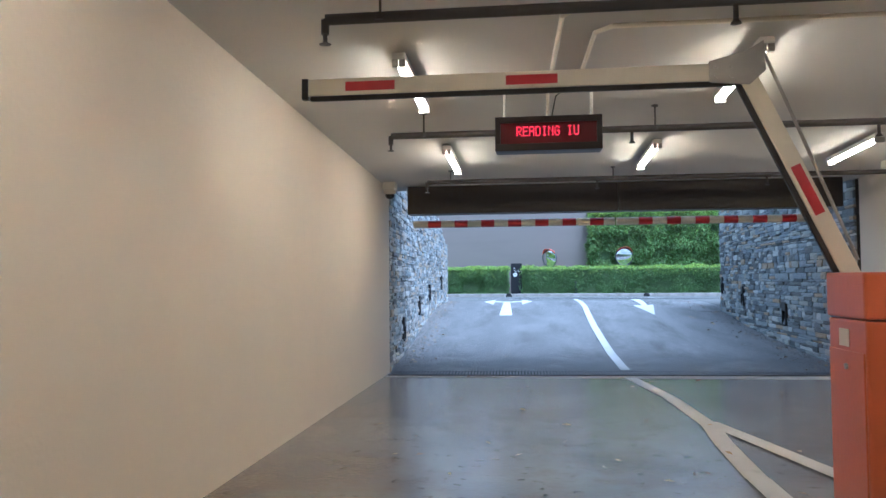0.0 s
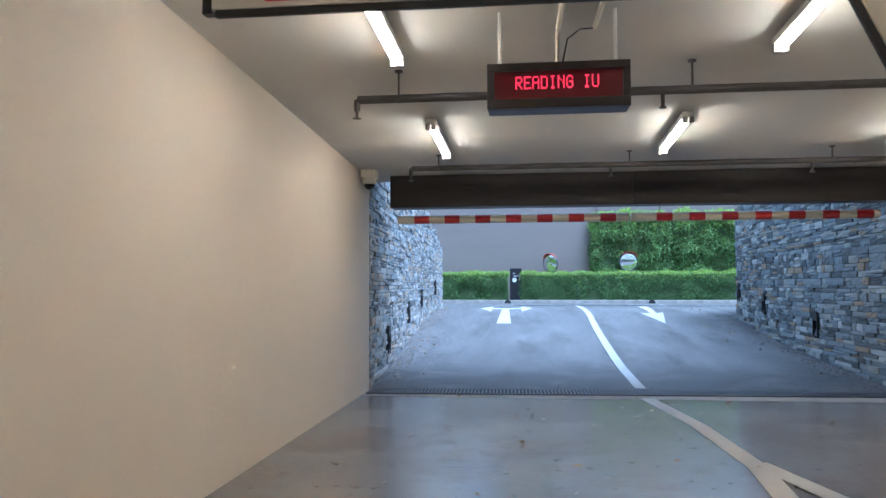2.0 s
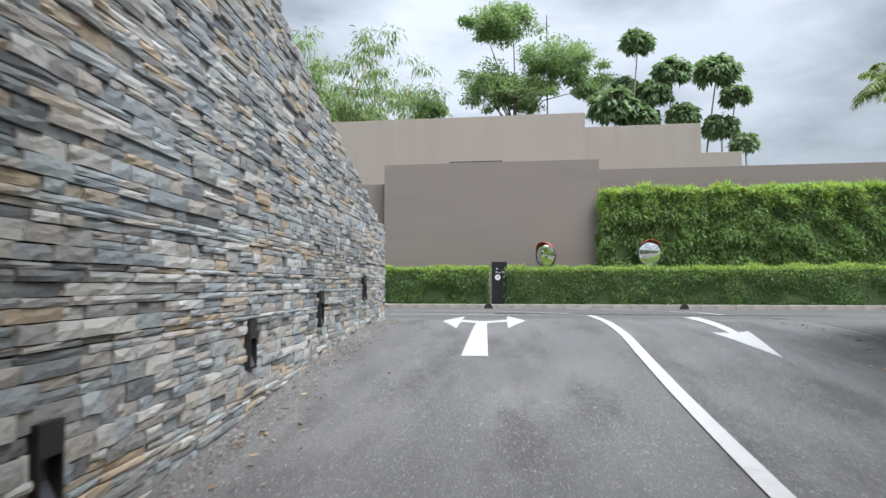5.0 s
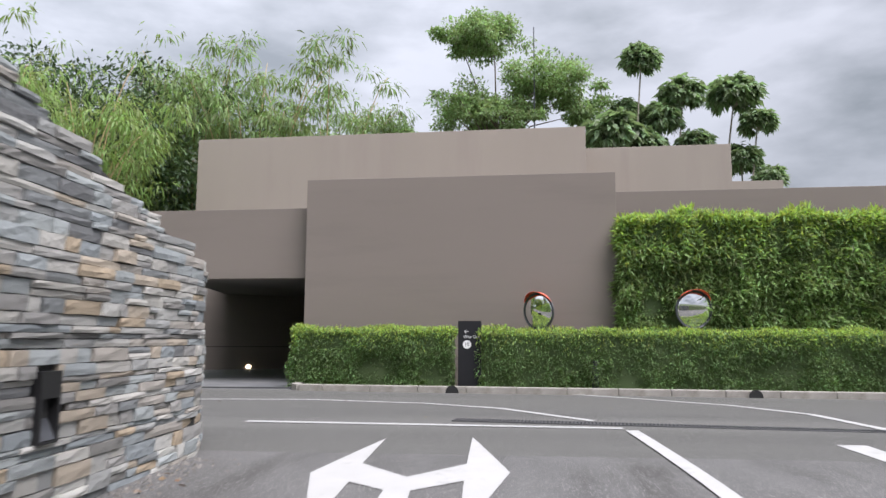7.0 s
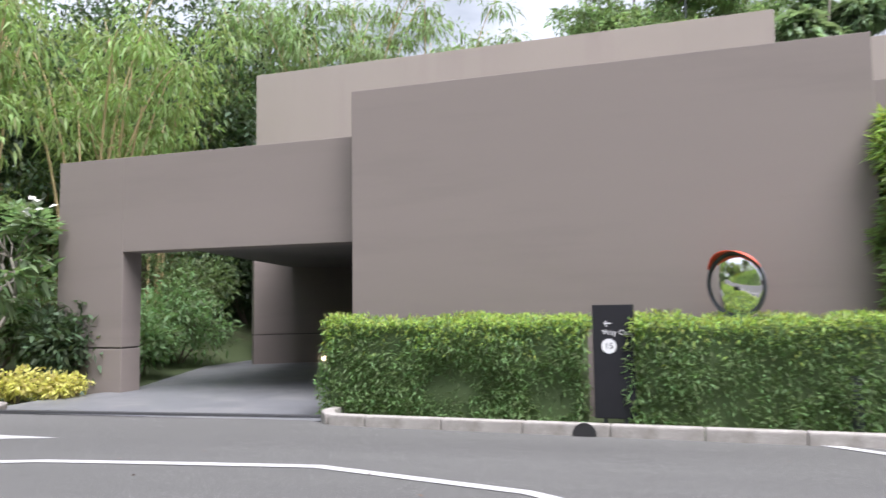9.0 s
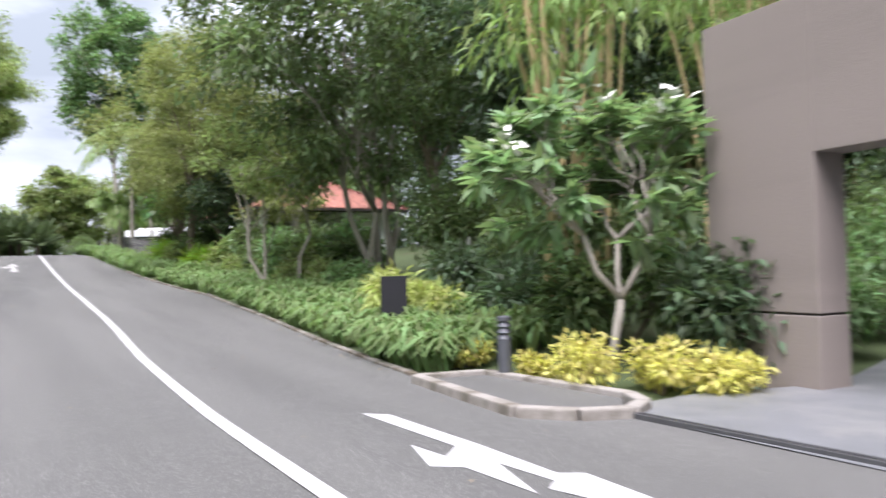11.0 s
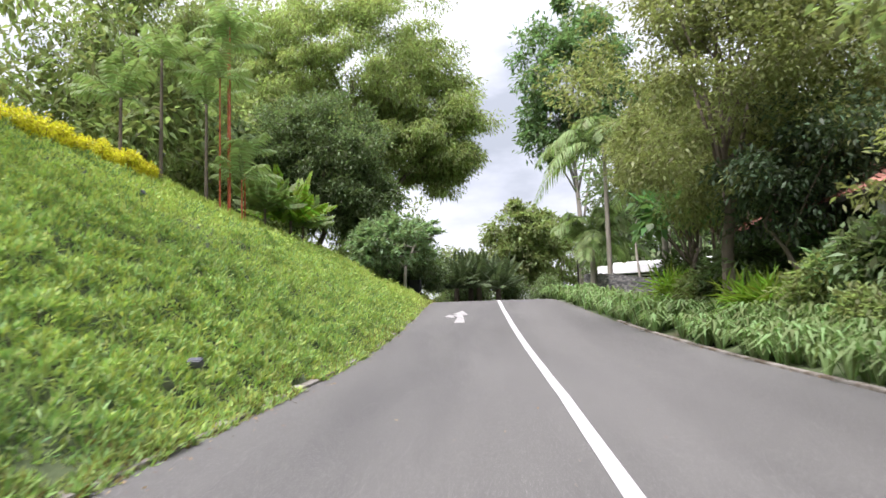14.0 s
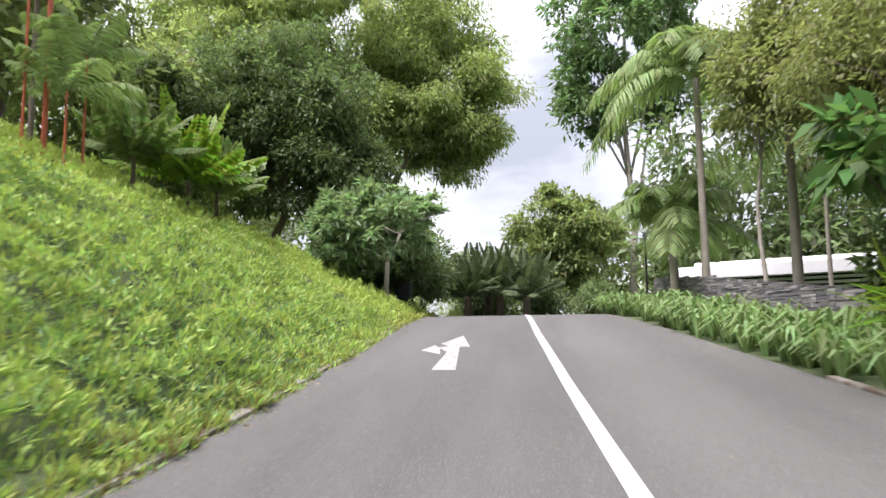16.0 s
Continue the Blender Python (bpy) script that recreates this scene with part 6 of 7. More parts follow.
for k, (x, y, r, h) in enumerate(((-43.5, 37.5, 1.2, 1.2), (-36.5, 37.0, 1.2, 0.9), (-33.0, 37.5, 1.4, 1.0), (-30.5, 38.6, 1.3, 1.2), (-42.0, 35.6, 0.9, 0.8), (-22.6, 39.6, 1.3, 0.9), (-45.2, 36.0, 0.9, 1.2), (-23.4, 41.2, 1.6, 2.0), (-21.0, 38.6, 1.6, 2.0), (-18.2, 38.6, 1.4, 1.7), (-28.8, 37.6, 1.0, 0.8), (-37.5, 40.5, 1.8, 1.8), (-30.0, 43.0, 2.2, 2.0), (-22.5, 44.0, 2.6, 2.4), (-44.5, 42.0, 2.2, 2.2))):
    bush("shade_shrub", "dark leafy shrub under the trees", on_ground(x, y), (r, r, h), 2600, (0.26, 0.08), (LEAF_DARK, LEAF_MID, LEAF_DARK)[k % 3], 220 + k, group="shrubs under the trees")

# woods that close the view
def woods(name, label, x0, x1, y0, y1, n, seed, h0=5, h1=13, mat=None):
    """A far belt of wood: many leaf clumps on thin stems, one mass."""
    rng = np.random.default_rng(seed)
    quads = []
    for _ in range(n):
        x, y = rng.uniform(x0, x1), rng.uniform(y0, y1)
        z = ground_z(x, y) + rng.uniform(0.5, rng.uniform(h0, h1))
        p, o = blob_points(rng, 90, (x, y, z), (1.8, 1.8, 1.2), 0.2)
        quads.append(leaves(rng, p, o, 0.55, 0.22, 0.3))
    return tagged(new(name, quads_mesh(name, np.concatenate(quads), mat or LEAF_DARK)), label, "woods", kind="stuff")


woods("far_woods", "dense dark woods behind the garden", -60, -10, 48, 58, 280, 301, mat=LEAF_DEEP_SHADE)
woods("far_woods", "dense woods on top of the bank", -90, -16, 0, 9, 260, 302, 4, 10, LEAF_MID)
woods("far_woods", "dense trees along the bank top", -80, -48, 8, 17, 220, 305, 4, 12, LEAF_MID)
woods("far_woods", "tall dense trees behind the great crown", -100, -86, -6, 24, 330, 309, 14, 31, LEAF_RAIN)
woods("far_woods", "dense trees behind the roofs", -26, -2, 57, 62, 160, 306, 5, 13, LEAF_MID)
woods("far_woods", "distant woods beyond the crest", -150, -120, 0, 60, 130, 303, 6, 14, LEAF_MID)
woods("far_woods", "dense woods behind the white house", -75, -48, 44, 52, 160, 304, 5, 12)

# thicket between the lilies and the tiled house
for k in range(12):
    x = -27.0 - 1.35 * k
    y = 38.0 + 0.7 * math.sin(k * 1.7)
    bush("thicket_shrub", "broad-leaved dark shrub in the thicket", on_ground(x, y), (1.3, 1.1, 1.15 + 0.25 * math.sin(k * 2.3)), 2600, (0.3, 0.11), LEAF_BROAD if k % 2 else LEAF_DARK, 260 + k, 0.35, group="thicket shrubs")
for k in range(9):
    x = -24.0 - 1.9 * k
    bush("bed_shrub", "low leafy shrub behind the lilies", on_ground(x, 36.6 + 0.3 * math.sin(k * 2.1)), (1.0, 0.7, 0.6), 1500, (0.18, 0.07), LEAF_MID if k % 3 else LEAF_BROAD, 280 + k, group="low shrubs behind the lilies")
# planting beyond the portal, its leaf colour darkened for the trees' shade
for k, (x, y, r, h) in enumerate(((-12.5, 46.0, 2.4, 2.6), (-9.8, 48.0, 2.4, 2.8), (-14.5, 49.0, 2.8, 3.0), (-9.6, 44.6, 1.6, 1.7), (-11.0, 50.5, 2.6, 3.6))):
    bush("portal_shrub", "tall shrub beyond the portal drive, leaves darkened for shade", on_ground(x, y), (r, r, h), 5200, (0.3, 0.1), LEAF_DEEP_SHADE, 290 + k, group="shrubs beyond the portal")

# slim trees between the low wall and the pavilion
for k, (x, y, h, cr) in enumerate(((-52.5, 36.2, 8.2, 1.3), (-51.0, 37.2, 8.4, 1.9), (-49.5, 37.9, 8.0, 2.4), (-46.3, 38.6, 8.2, 2.8))):
    tree("slim_tree", "slim pale-trunked tree with an airy olive crown", on_ground(x, y), h, (0.2, 0.3, h - 1.8, cr, cr, 2.4), 46, 0.8, 190, (0.2, 0.075), LEAF_OLIVE, PALE_BARK, 0.065, 320 + k, 0.6, twist=0.04, fork=0.2, group="slim trees by the pavilion", low=0.75)
LEAF_GLOSS = leaf_material("leaf_gloss", (0.12, 0.22, 0.075), island=0.3, rough=0.3)
tree("almond_tree", "crooked brown-trunked tree with big glossy leaves", on_ground(-44.6, 36.4), 3.8, (-0.2, -0.5, 3.2, 1.5, 1.5, 0.8), 16, 0.5, 34, (0.55, 0.24), LEAF_GLOSS, BARK, 0.13, 330, 0.5, lean=(0.1, -0.2), droop=0.35)
bush("fan_shrub", "fountain of strap leaves beside the lily bed", on_ground(-42.8, 35.4), (0.8, 0.8, 0.7), 900, (0.7, 0.06), LEAF_FRESH, 331, 0.1)
bush("fan_shrub", "fountain of strap leaves beside the lily bed", on_ground(-38.2, 35.9), (0.7, 0.7, 0.6), 800, (0.7, 0.06), LEAF_FRESH, 332, 0.1)
bush("shade_shrub", "dark leafy shrub under the trees", on_ground(-40.8, 36.6), (1.3, 1.1, 1.3), 3000, (0.4, 0.09), LEAF_DARK, 333, 0.4, group="shrubs under the trees")
bush("shade_shrub", "dark leafy shrub under the frangipani", on_ground(-58.0, 24.2), (1.8, 1.5, 1.1), 4200, (0.22, 0.09), LEAF_DARK, 334, group="shrubs under the trees")
bush("shade_shrub", "dark leafy shrub under the great crown", on_ground(-60.0, 25.2), (2.0, 1.8, 1.8), 5200, (0.22, 0.09), LEAF_DARK, 335, group="shrubs under the trees")
bush("crest_shrub", "tall dark shrub beside the crest", on_ground(-60.5, 26.0), (2.0, 1.5, 2.5), 6000, (0.22, 0.09), LEAF_DARK, 163)
woods("far_woods", "dense dark trees behind the pavilion", -76, -65, 37, 47, 170, 307, 4, 11)
woods("far_woods", "dense dark trees beside the pavilion", -54, -44, 43, 48, 110, 308, 4, 11)
tree("slender_tree", "small slender tree in front of the tiled house", on_ground(-34.0, 38.2), 4.2, (0.0, 0.0, 3.1, 1.8, 1.8, 1.4), 30, 0.55, 110, (0.2, 0.08), LEAF_OLIVE, PALE_BARK, 0.06, 340, 0.6, trunks=2)

# ---- houses beside the hill road ----
TILE = material("red_roof_tile", (0.36, 0.155, 0.115), rough=0.7, bump=0.3, bump_scale=20, vary=0.25, vary_scale=2, per="island", island=0.25)
WHITE_WALL = material("white_wall", (0.62, 0.63, 0.62), rough=0.8, bump=0.1, vary=0.1, vary_scale=1)
GREY_ROOF = material("white_roof_sheet", (0.82, 0.83, 0.84), rough=0.6, vary=0.08, vary_scale=1)


def tiled_roof(parent, x0, x1, y0, y1, z0, z1):
    """A hipped roof of rows of curved tiles."""
    v, f = [], []
    cx0, cx1, cy = x0 + (y1 - y0) / 2, x1 - (y1 - y0) / 2, (y0 + y1) / 2
    bm = bmesh.new()
    c = [bm.verts.new(p) for p in ((x0, y0, z0), (x1, y0, z0), (x1, y1, z0), (x0, y1, z0), (cx0, cy, z1), (cx1, cy, z1))]
    for k in ((0, 1, 5, 4), (1, 2, 5), (2, 3, 4, 5), (3, 0, 4), (3, 2, 1, 0)):
        bm.faces.new([c[q] for q in k])
    part("roof", bm, TILE, parent)
    quads = []
    rise = z1 - z0
    for a, b, wide in (((x0, y0), (x1, y0), True), ((x1, y1), (x0, y1), True), ((x1, y0), (x1, y1), False), ((x0, y1), (x0, y0), False)):
        a, b = np.array(a), np.array(b)
        ln = np.linalg.norm(b - a)
        d = (b - a) / ln
        inn = np.array([-d[1], d[0]])
        half = (y1 - y0) / 2
        rows = 14
        for r in range(rows):
            t0, t1 = r / rows, (r + 1.25) / rows
            s = half * t0
            n = int((ln - 2 * s) / 0.22)
            for q in range(n):
                u = s + (q + 0.5) * (ln - 2 * s) / max(n, 1)
                for e in (-1, 1):
                    p = a + d * (u + e * 0.1) + inn * half * t0
                    m = a + d * u + inn * half * t0
                    p2 = a + d * (u + e * 0.1) + inn * half * min(1, t1)
                    m2 = a + d * u + inn * half * min(1, t1)
                    quads.append([(*p, z0 + rise * t0 + 0.02), (*m, z0 + rise * t0 + 0.085), (*m2, z0 + rise * min(1, t1) + 0.05), (*p2, z0 + rise * min(1, t1) + 0.005)])
    ob = part("roof_tiles", quads_mesh("roof_tiles", np.array(quads), TILE), None, parent)
    ob["kind"] = "stuff"


villa = thing("tiled_house", "white garden house with a red hipped tile roof", "house", (-40.8, 41.2, ground_z(-40.8, 41.2) - 0.1), 0)
bm = bmesh.new()
box(bm, (-4.0, -2.2, -0.3), (4.0, 3.0, 2.3), 0.01)
part("wall_body", bm, WHITE_WALL, villa)
for x in (-2.6, 0.2, 2.6):
    bm = bmesh.new()
    box(bm, (x - 0.5, -2.23, 0.1), (x + 0.5, -2.17, 2.0), 0.005)
    part("shutter", bm, DARK, villa)
for x in (-4.3, -1.4, 1.4, 4.3):
    bm = bmesh.new()
    box(bm, (x - 0.12, -3.3, -0.4), (x + 0.12, -3.06, 2.35), 0.01)
    part("veranda_post", bm, WHITE_WALL, villa)
tiled_roof(villa, -5.0, 5.0, -3.7, 3.7, 2.35, 4.2)
bm = bmesh.new()
box(bm, (-5.0, -3.7, 2.25), (5.0, 3.7, 2.35))
part("eaves_board", bm, DARK, villa)

lodge = thing("white_pavilion", "long low white pavilion with louvred walls", "house", (-62.0, 36.05, 0), 59.5)
bm = bmesh.new()
box(bm, (0, -0.1, 4.66), (14, 6, 5.12), 0.02)
part("roof_fascia", bm, GREY_ROOF, lodge)
bm = bmesh.new()
box(bm, (0.7, 0.5, 5.12), (13.6, 5.6, 5.3), 0.02)
part("roof_step", bm, GREY_ROOF, lodge)
bm = bmesh.new()
box(bm, (0.4, 0.5, 2.2), (13.6, 5.6, 4.66))
part("wall_body", bm, DARK, lodge)
for k in range(10):
    bm = bmesh.new()
    box(bm, (0.5, 0.3, 2.96 + 0.17 * k), (13.5, 0.46, 3.05 + 0.17 * k), 0.005)
    part("louvre", bm, GREY_ROOF, lodge)

# low stone wall beside the lilies
LOW = [(-43.0, 37.4), (-45.5, 37.0), (-48.0, 36.55), (-51.5, 35.9), (-54.8, 35.4), (-57.5, 35.2), (-60.5, 35.05)]


def low_top(y):
    return float(np.interp(y, [35.05, 35.2, 35.4, 35.9, 36.55, 37.4], [4.62, 4.45, 4.22, 3.85, 3.42, 2.95]))


lw = wall_core("low_stone_wall", LOW, low_top, -1, "low dry stone wall of dark split stones")

lp = thing("street_lamp", "slim black street lamp beyond the crest", "street lamp", on_ground(-59.4, 34.6))
bm = bmesh.new()
tube(bm, [(0, 0, -0.2), (0, 0, 0.5), (0, 0, 2.55)], [0.06, 0.045, 0.03], 10)
part("pole", bm, DARK, lp)
bm = bmesh.new()
lathe(bm, [(0.035, 2.55), (0.06, 2.6), (0.07, 2.8), (0.1, 2.82), (0.02, 2.9)], 14)
part("lantern", bm, GREY_METAL, lp)
bx = thing("dark_panel", "dark upright panel beside the crest", "sign", on_ground(-58.0, 26.3), 60)
bm = bmesh.new()
box(bm, (-0.32, -0.08, -0.2), (0.32, 0.08, 0.85), 0.01)
part("panel", bm, SIGN_BLACK, bx)

# ---- stones of the retaining walls, laid last ----
STONE_TONES = [(0.279, 0.287, 0.279), (0.367, 0.369, 0.349), (0.189, 0.202, 0.205), (0.278, 0.306, 0.312), (0.428, 0.421, 0.39), (0.355, 0.332, 0.294), (0.142, 0.148, 0.151), (0.232, 0.259, 0.27), (0.459, 0.459, 0.431), (0.322, 0.303, 0.272), (0.21, 0.206, 0.194), (0.362, 0.316, 0.252), (0.276, 0.301, 0.301), (0.334, 0.364, 0.364), (0.248, 0.245, 0.235), (0.4, 0.392, 0.36), (0.362, 0.297, 0.214), (0.301, 0.298, 0.283)]
STONE_DARK = [(0.171, 0.189, 0.196), (0.268, 0.281, 0.277), (0.106, 0.116, 0.12), (0.232, 0.262, 0.274), (0.387, 0.395, 0.371), (0.144, 0.147, 0.141), (0.32, 0.311, 0.269), (0.21, 0.231, 0.245), (0.435, 0.444, 0.426), (0.104, 0.106, 0.102), (0.323, 0.25, 0.165), (0.248, 0.27, 0.267)]
ONE = (1.7, 1.68, 1.65)
STONE_PART = material("split_stone", ONE, rough=0.85, bump=0.7, bump_scale=26, vary=0.34, vary_scale=7, per="object", ramp=STONE_TONES)
STONE_JOINED = material("split_stone_far", ONE, rough=0.85, bump=0.7, bump_scale=26, vary=0.34, vary_scale=7, per="island", ramp=STONE_TONES)
STONE_EAST = material("split_stone_dark", ONE, rough=0.8, bump=0.9, bump_scale=14, vary=0.28, vary_scale=3.5, per="island", ramp=STONE_DARK)
STONE_EAST_PART = material("split_stone_dark_piece", ONE, rough=0.8, bump=0.9, bump_scale=14, vary=0.28, vary_scale=3.5, per="object", ramp=STONE_DARK)
STONE_LOW = material("split_stone_slate", ONE, rough=0.85, bump=0.9, bump_scale=14, vary=0.3, vary_scale=3.5, per="island", ramp=[(0.12, 0.12, 0.125), (0.17, 0.165, 0.165), (0.09, 0.09, 0.095), (0.21, 0.205, 0.2), (0.14, 0.135, 0.13), (0.26, 0.25, 0.245)])
STONE_HOLE = material("slot_black", (0.012, 0.012, 0.013), rough=0.5, vary=0.2)


def rough_stone(rng, chip=0.045):
    """A unit stone (length, depth, height 1): a split block with uneven face and chipped arrises."""
    v, f = [], []
    nx, nz = 3, 2
    for i in range(nx + 1):
        for j in range(nz + 1):
            x, z = i / nx, j / nz
            edge = (i in (0, nx)) + (j in (0, nz))
            d = edge * rng.uniform(0.0, 0.07) + rng.uniform(0, 0.08)
            v.append((x + (rng.uniform(-chip, chip) * 0.25), d, z + rng.uniform(-chip, chip)))
    n = len(v)
    for i in range(nx):
        for j in range(nz):
            a = i * (nz + 1) + j
            f.append((a, a + nz + 1, a + nz + 2, a + 1))
    rim = [i * (nz + 1) for i in range(nx + 1)] + [nx * (nz + 1) + j for j in range(1, nz + 1)] + [i * (nz + 1) + nz for i in range(nx - 1, -1, -1)] + [j for j in range(nz - 1, 0, -1)]
    back = []
    for k in rim:
        back.append(len(v))
        v.append((v[k][0], 1.0, v[k][2]))
    m = len(rim)
    for k in range(m):
        f.append((rim[k], back[k], back[(k + 1) % m], rim[(k + 1) % m]))
    return np.array(v), f


def lay_stones(path, top, side, parent, near, part_mat, join_mat, seed, slots, limit=300, z_from=None):
    """Courses of split stones on a wall's face. near(s, z) picks the pieces that are objects of their own."""
    rng = np.random.default_rng(seed)
    P = np.array(path)
    seg = np.hypot(*np.diff(P, axis=0).T)
    S = np.r_[0, np.cumsum(seg)]
    total = S[-1]

    def at(s):
        return np.array([np.interp(s, S, P[:, 0]), np.interp(s, S, P[:, 1])])

    kinds = [rough_stone(rng) for _ in range(8)]
    meshes = []
    for v, f in kinds:
        me = mesh_from("stone", v * [1, 1, 1], f, part_mat)
        meshes.append(me)
    made, jv, jf, off = 0, [], [], 0
    y_of = lambda s: at(s)[1]
    lowest = min(flat_z(*at(s)) for s in np.linspace(0, total, 20)) - 0.1
    highest = max(top(y_of(s)) for s in np.linspace(0, total, 20))
    bands = []
    z = lowest
    while z < highest:
        h = float(rng.choice([0.035, 0.045, 0.055, 0.065, 0.075, 0.09, 0.11]))
        bands.append((z, h))
        z += h
    for z, h in bands:
        s = -rng.uniform(0, 0.2)
        while s < total:
            ln = rng.uniform(0.16, 0.5) * (1.0 if h < 0.08 else 0.8) + (0.25 if rng.uniform() < 0.08 else 0)
            s0, s1 = max(0, s), min(total, s + ln)
            s += ln
            if s1 - s0 < 0.05:
                continue
            c = at((s0 + s1) / 2)
            ty = top(c[1])
            if z > ty - 0.02 or z + h < flat_z(*c) - 0.02:
                continue
            if any(abs((s0 + s1) / 2 - q) < 0.105 + (s1 - s0) / 2 and zz - 0.2 < z + h / 2 < zz + 0.2 for q, zz in slots):
                cuts = [(q, zz) for q, zz in slots if abs((s0 + s1) / 2 - q) < 0.1 + (s1 - s0) / 2]
                q = cuts[0][0]
                if s0 < q - 0.1 and q - 0.1 - s0 > 0.04:
                    s1 = q - 0.1
                elif s1 > q + 0.1 and s1 - q - 0.1 > 0.04:
                    s0 = q + 0.1
                else:
                    continue
            split = h > 0.08 and rng.uniform() < 0.35
            for part_i in range(2 if split else 1):
                hh = h / 2 if split else h
                zz0 = z + part_i * hh
                a, b = at(s0), at(s1)
                d = b - a
                q = float(np.hypot(*d))
                d = d / q
                nrm = np.array([-d[1], d[0]]) * side
                proud = rng.uniform(0.0, 0.03)
                k = int(rng.integers(8))
                dep = 0.09
                org = a - nrm * (proud - 0.01)
                tilt = rng.normal(0, 0.006)
                if side > 0:
                    M = Matrix(((d[0] * (q - 0.008), nrm[0] * dep, 0, org[0]), (d[1] * (q - 0.008), nrm[1] * dep, 0, org[1]), (tilt * q, 0, hh - 0.006, zz0), (0, 0, 0, 1)))
                else:
                    o2 = org + d * q
                    M = Matrix(((-d[0] * (q - 0.008), nrm[0] * dep, 0, o2[0]), (-d[1] * (q - 0.008), nrm[1] * dep, 0, o2[1]), (tilt * q, 0, hh - 0.006, zz0), (0, 0, 0, 1)))
                if made < limit and near((s0 + s1) / 2, zz0):
                    ob = new("stone", meshes[k])
                    ob.parent = parent
                    ob.matrix_basis = M
                    made += 1
                else:
                    v, f = kinds[k]
                    R = np.array(M)
                    jv.append(v @ R[:3, :3].T + R[:3, 3])
                    jf += [tuple(i + off for i in face) for face in f]
                    off += len(v)
    ob = part("stonework", mesh_from("stonework", np.concatenate(jv), jf, join_mat), None, parent)
    ob["kind"] = "stuff"
    for q, zz in slots:
        a, b = at(q - 0.08), at(q + 0.08)
        d = (b - a) / np.hypot(*(b - a))
        nrm = np.array([-d[1], d[0]]) * side
        M = Matrix(((d[0], nrm[0], 0, a[0]), (d[1], nrm[1], 0, a[1]), (0, 0, 1, zz), (0, 0, 0, 1)))
        f = new("wall_light", None)
        f.parent = parent
        f.matrix_basis = M
        f["label"] = "black recessed wall light with a sloping reflector"
        bm = bmesh.new()
        for lo, hi in (((-0.02, -0.03, -0.2), (0.0, 0.05, 0.2)), ((0.16, -0.03, -0.2), (0.18, 0.05, 0.2)), ((0.0, -0.03, -0.2), (0.16, 0.05, -0.185)), ((0.0, -0.03, 0.05), (0.16, 0.05, 0.2)), ((0.0, 0.05, -0.185), (0.16, 0.06, 0.05))):
            box(bm, lo, hi)
        part("housing", bm, STONE_HOLE, f)
        bm = bmesh.new()
        wedge = [bm.verts.new(c) for c in ((0.004, -0.024, -0.18), (0.156, -0.024, -0.18), (0.156, 0.046, -0.03), (0.004, 0.046, -0.03), (0.004, 0.048, -0.18), (0.156, 0.048, -0.18))]
        for k in ((0, 1, 2, 3), (4, 5, 1, 0), (3, 2, 5, 4), (1, 5, 2), (0, 3, 4)):
            bm.faces.new([wedge[c] for c in k])
        part("reflector", bm, GREY_METAL, f)
    return made


def s_of(path, y):
    P = np.array(path)
    S = np.r_[0, np.cumsum(np.hypot(*np.diff(P, axis=0).T))]
    k = int(np.argmin(np.abs(P[:22, 1] - y)))
    return S[k] + (y - P[k, 1])


LP, RP = left_path(), right_path()
lay_stones(LP, left_top, 1, WALL_L, lambda s, z: 6.8 < s < 11.4 and 0.75 < z < 2.2, STONE_PART, STONE_JOINED, 401,
           [(s_of(LP, y), z) for y, z in ((12.6, 0.53), (15.6, 0.82), (18.5, 1.04), (21.45, 1.26))])
lay_stones(RP, right_top, -1, WALL_R, lambda s, z: 5.0 < s < 9.0 and 0.8 < z < 1.9, STONE_EAST_PART, STONE_EAST, 402,
           [(s_of(RP, y), z) for y, z in ((14.0, 0.7), (16.8, 0.95), (19.2, 1.15))])
lay_stones(LOW, low_top, -1, lw, lambda s, z: False, STONE_EAST_PART, STONE_LOW, 403, [])

# ---- litter: fallen leaves and grit ----
LITTER = leaf_material("fallen_leaf", (0.24, 0.155, 0.085), island=0.6, hue=0.03, through_light=0.1)
GRIT = material("loose_grit", (0.17, 0.16, 0.145), rough=0.9, vary=0.3, vary_scale=8, per="island", island=0.55)


def litter(name, label, places, size, mat, seed):
    """Small curled leaves lying flat on the paving."""
    rng = np.random.default_rng(seed)
    p = np.array(places)
    n = len(p)
    a = rng.uniform(0, 2 * math.pi, n)
    o = np.stack([np.cos(a), np.sin(a), rng.uniform(0.0, 0.25, n)], 1)
    q = leaves(rng, p + [0, 0, 0.012], o, size, size * 0.4, 0.0, 0.05)
    q[:, :, 2] = np.maximum(q[:, :, 2], p[:, None, 2] + 0.006)
    return tagged(new(name, quads_mesh(name, q, mat)), label, "litter", kind="stuff")


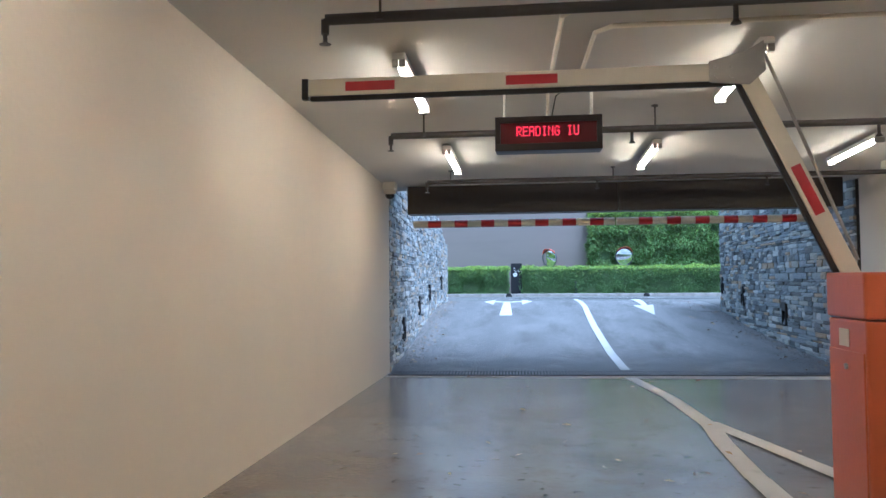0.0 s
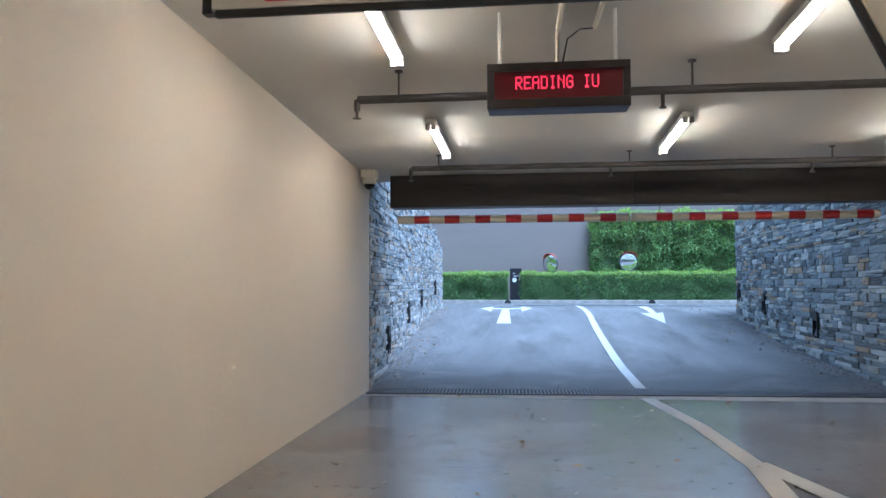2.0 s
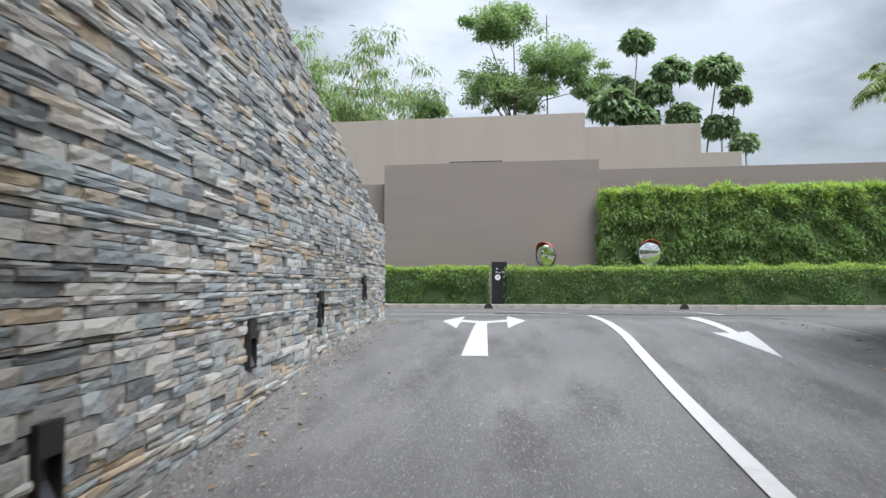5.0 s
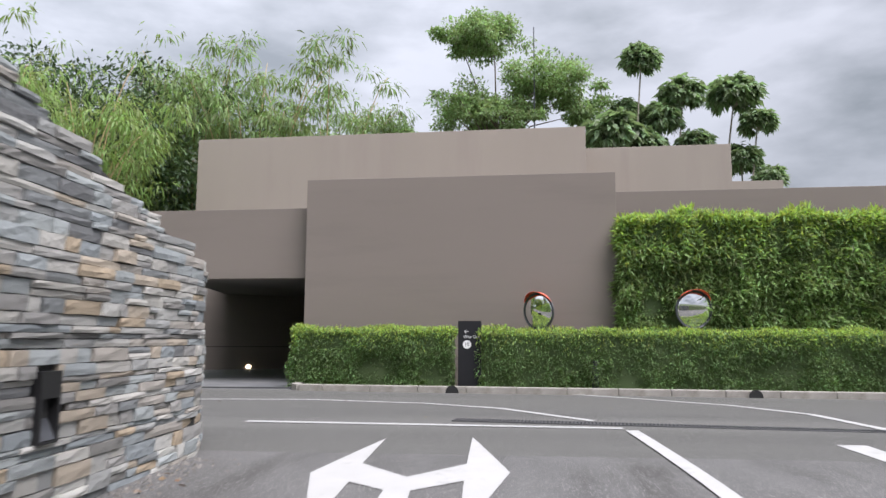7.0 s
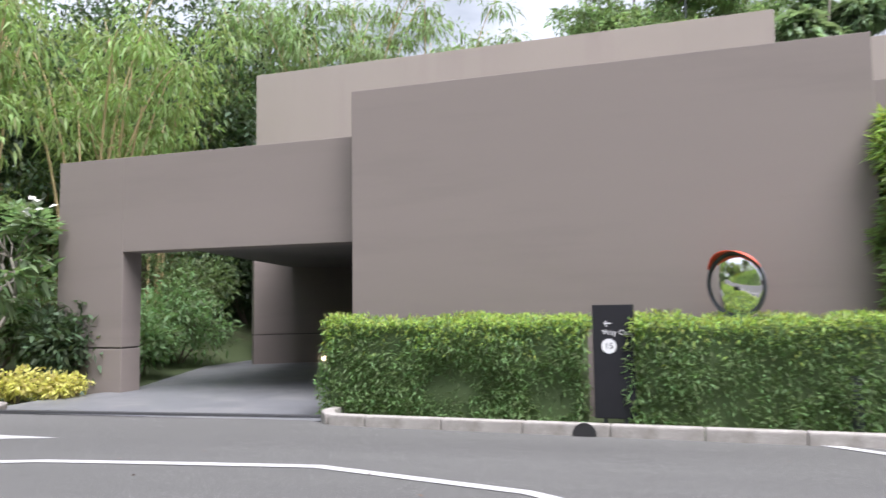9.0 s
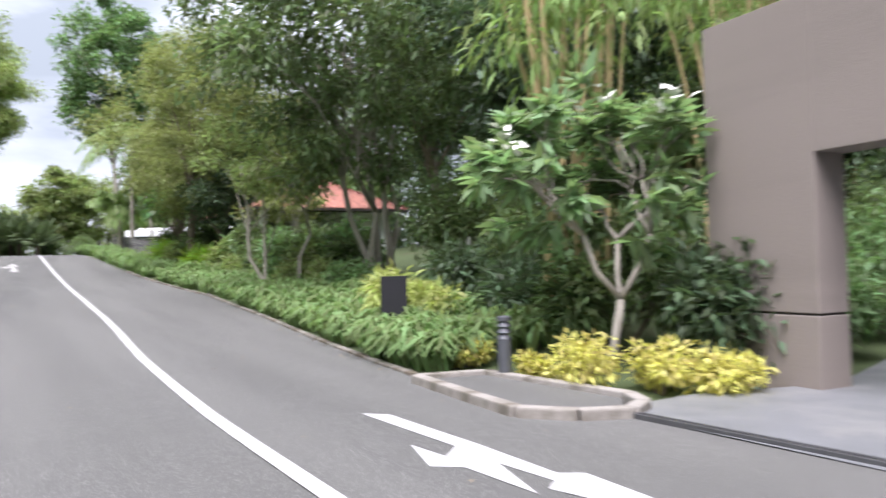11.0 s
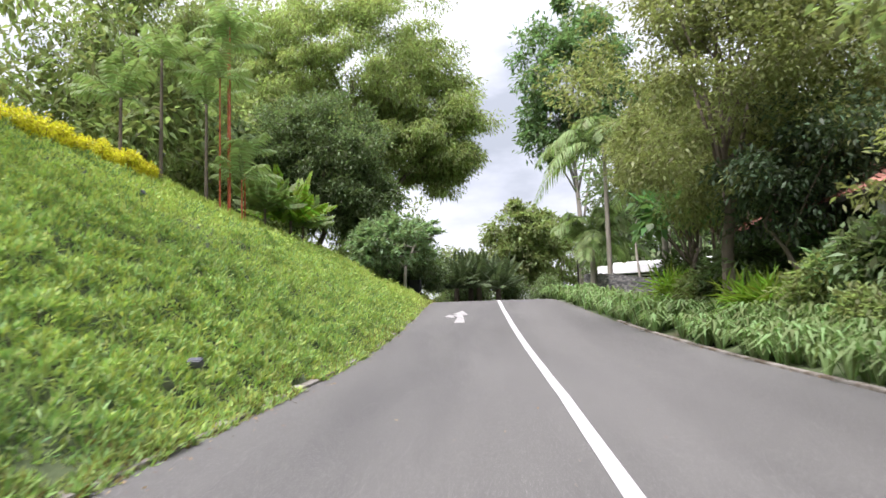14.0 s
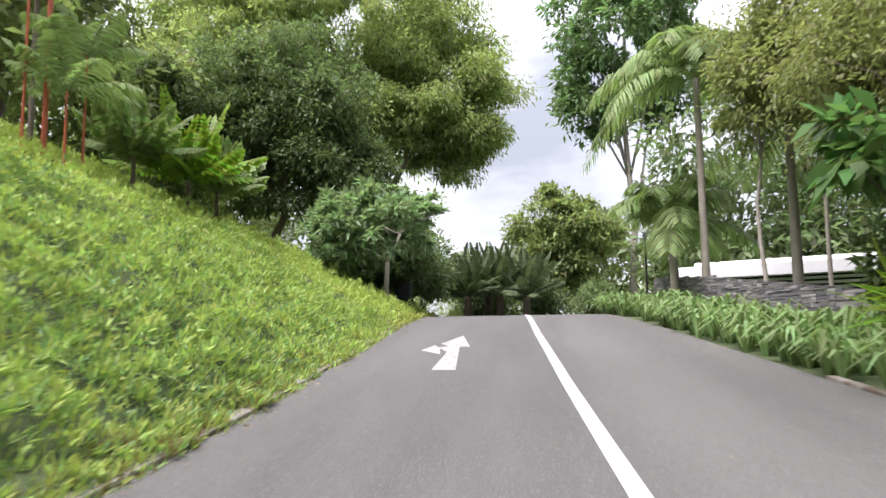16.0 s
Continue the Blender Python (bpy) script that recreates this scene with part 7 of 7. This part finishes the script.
rl = np.random.default_rng(500)
litter("fallen_leaves", "few dry brown leaves on the car park floor", [(rl.uniform(-1.7, 4.2), rl.uniform(3.5, 10.4), 0.0) for _ in range(70)], 0.08, LITTER, 501)
spots = []
for _ in range(260):
    y = rl.uniform(11.2, 23)
    x = wall_left(y) + 0.1 + abs(rl.normal(0, 0.3)) if rl.uniform() < 0.55 else wall_right(min(y, 19)) - 0.1 - abs(rl.normal(0, 0.35))
    spots.append((x, y, flat_z(x, y)))
litter("fallen_leaves", "dry brown leaves at the foot of the stone walls", spots, 0.07, LITTER, 502)
spots = []
for _ in range(700):
    x = rl.uniform(-58, -12)
    south = rl.uniform() < 0.7
    y = south_edge(x) + 0.04 + abs(rl.normal(0, 0.16)) if south else north_edge(x) - 0.04 - abs(rl.normal(0, 0.12))
    spots.append((x, y, flat_z(x, y)))
litter("fallen_leaves", "dry brown leaves along the road's edges", spots, 0.05, LITTER, 503)
spots = [(rl.uniform(-50, 4), rl.uniform(27, 32.3), 0) for _ in range(120)]
litter("fallen_leaves", "scattered dry leaves on the road", [(x, y, flat_z(x, y)) for x, y, _ in spots], 0.045, LITTER, 504)
gv2, gf2 = [], []
for _ in range(2600):
    y = 11.1 + 12.5 * rl.uniform()
    if rl.uniform() < 0.55:
        x = wall_left(y) + 0.02 + abs(rl.normal(0, 0.16))
    else:
        y = min(y, 19.3)
        x = wall_right(y) - 0.02 - abs(rl.normal(0, 0.2))
    s = rl.uniform(0.006, 0.02)
    z = flat_z(x, y) + 0.004
    o = len(gv2)
    t = rl.uniform(0, 2)
    for k in range(4):
        gv2.append((x + s * math.cos(t + k * 1.57) * rl.uniform(0.7, 1.2), y + s * math.sin(t + k * 1.57) * rl.uniform(0.7, 1.2), z - 0.004))
    gv2.append((x, y, z + s * 0.8))
    gf2 += [(o + k, o + (k + 1) % 4, o + 4) for k in range(4)]
tagged(new("loose_grit", mesh_from("loose_grit", gv2, gf2, GRIT)), "loose grit at the foot of the stone walls", "grit", kind="stuff")
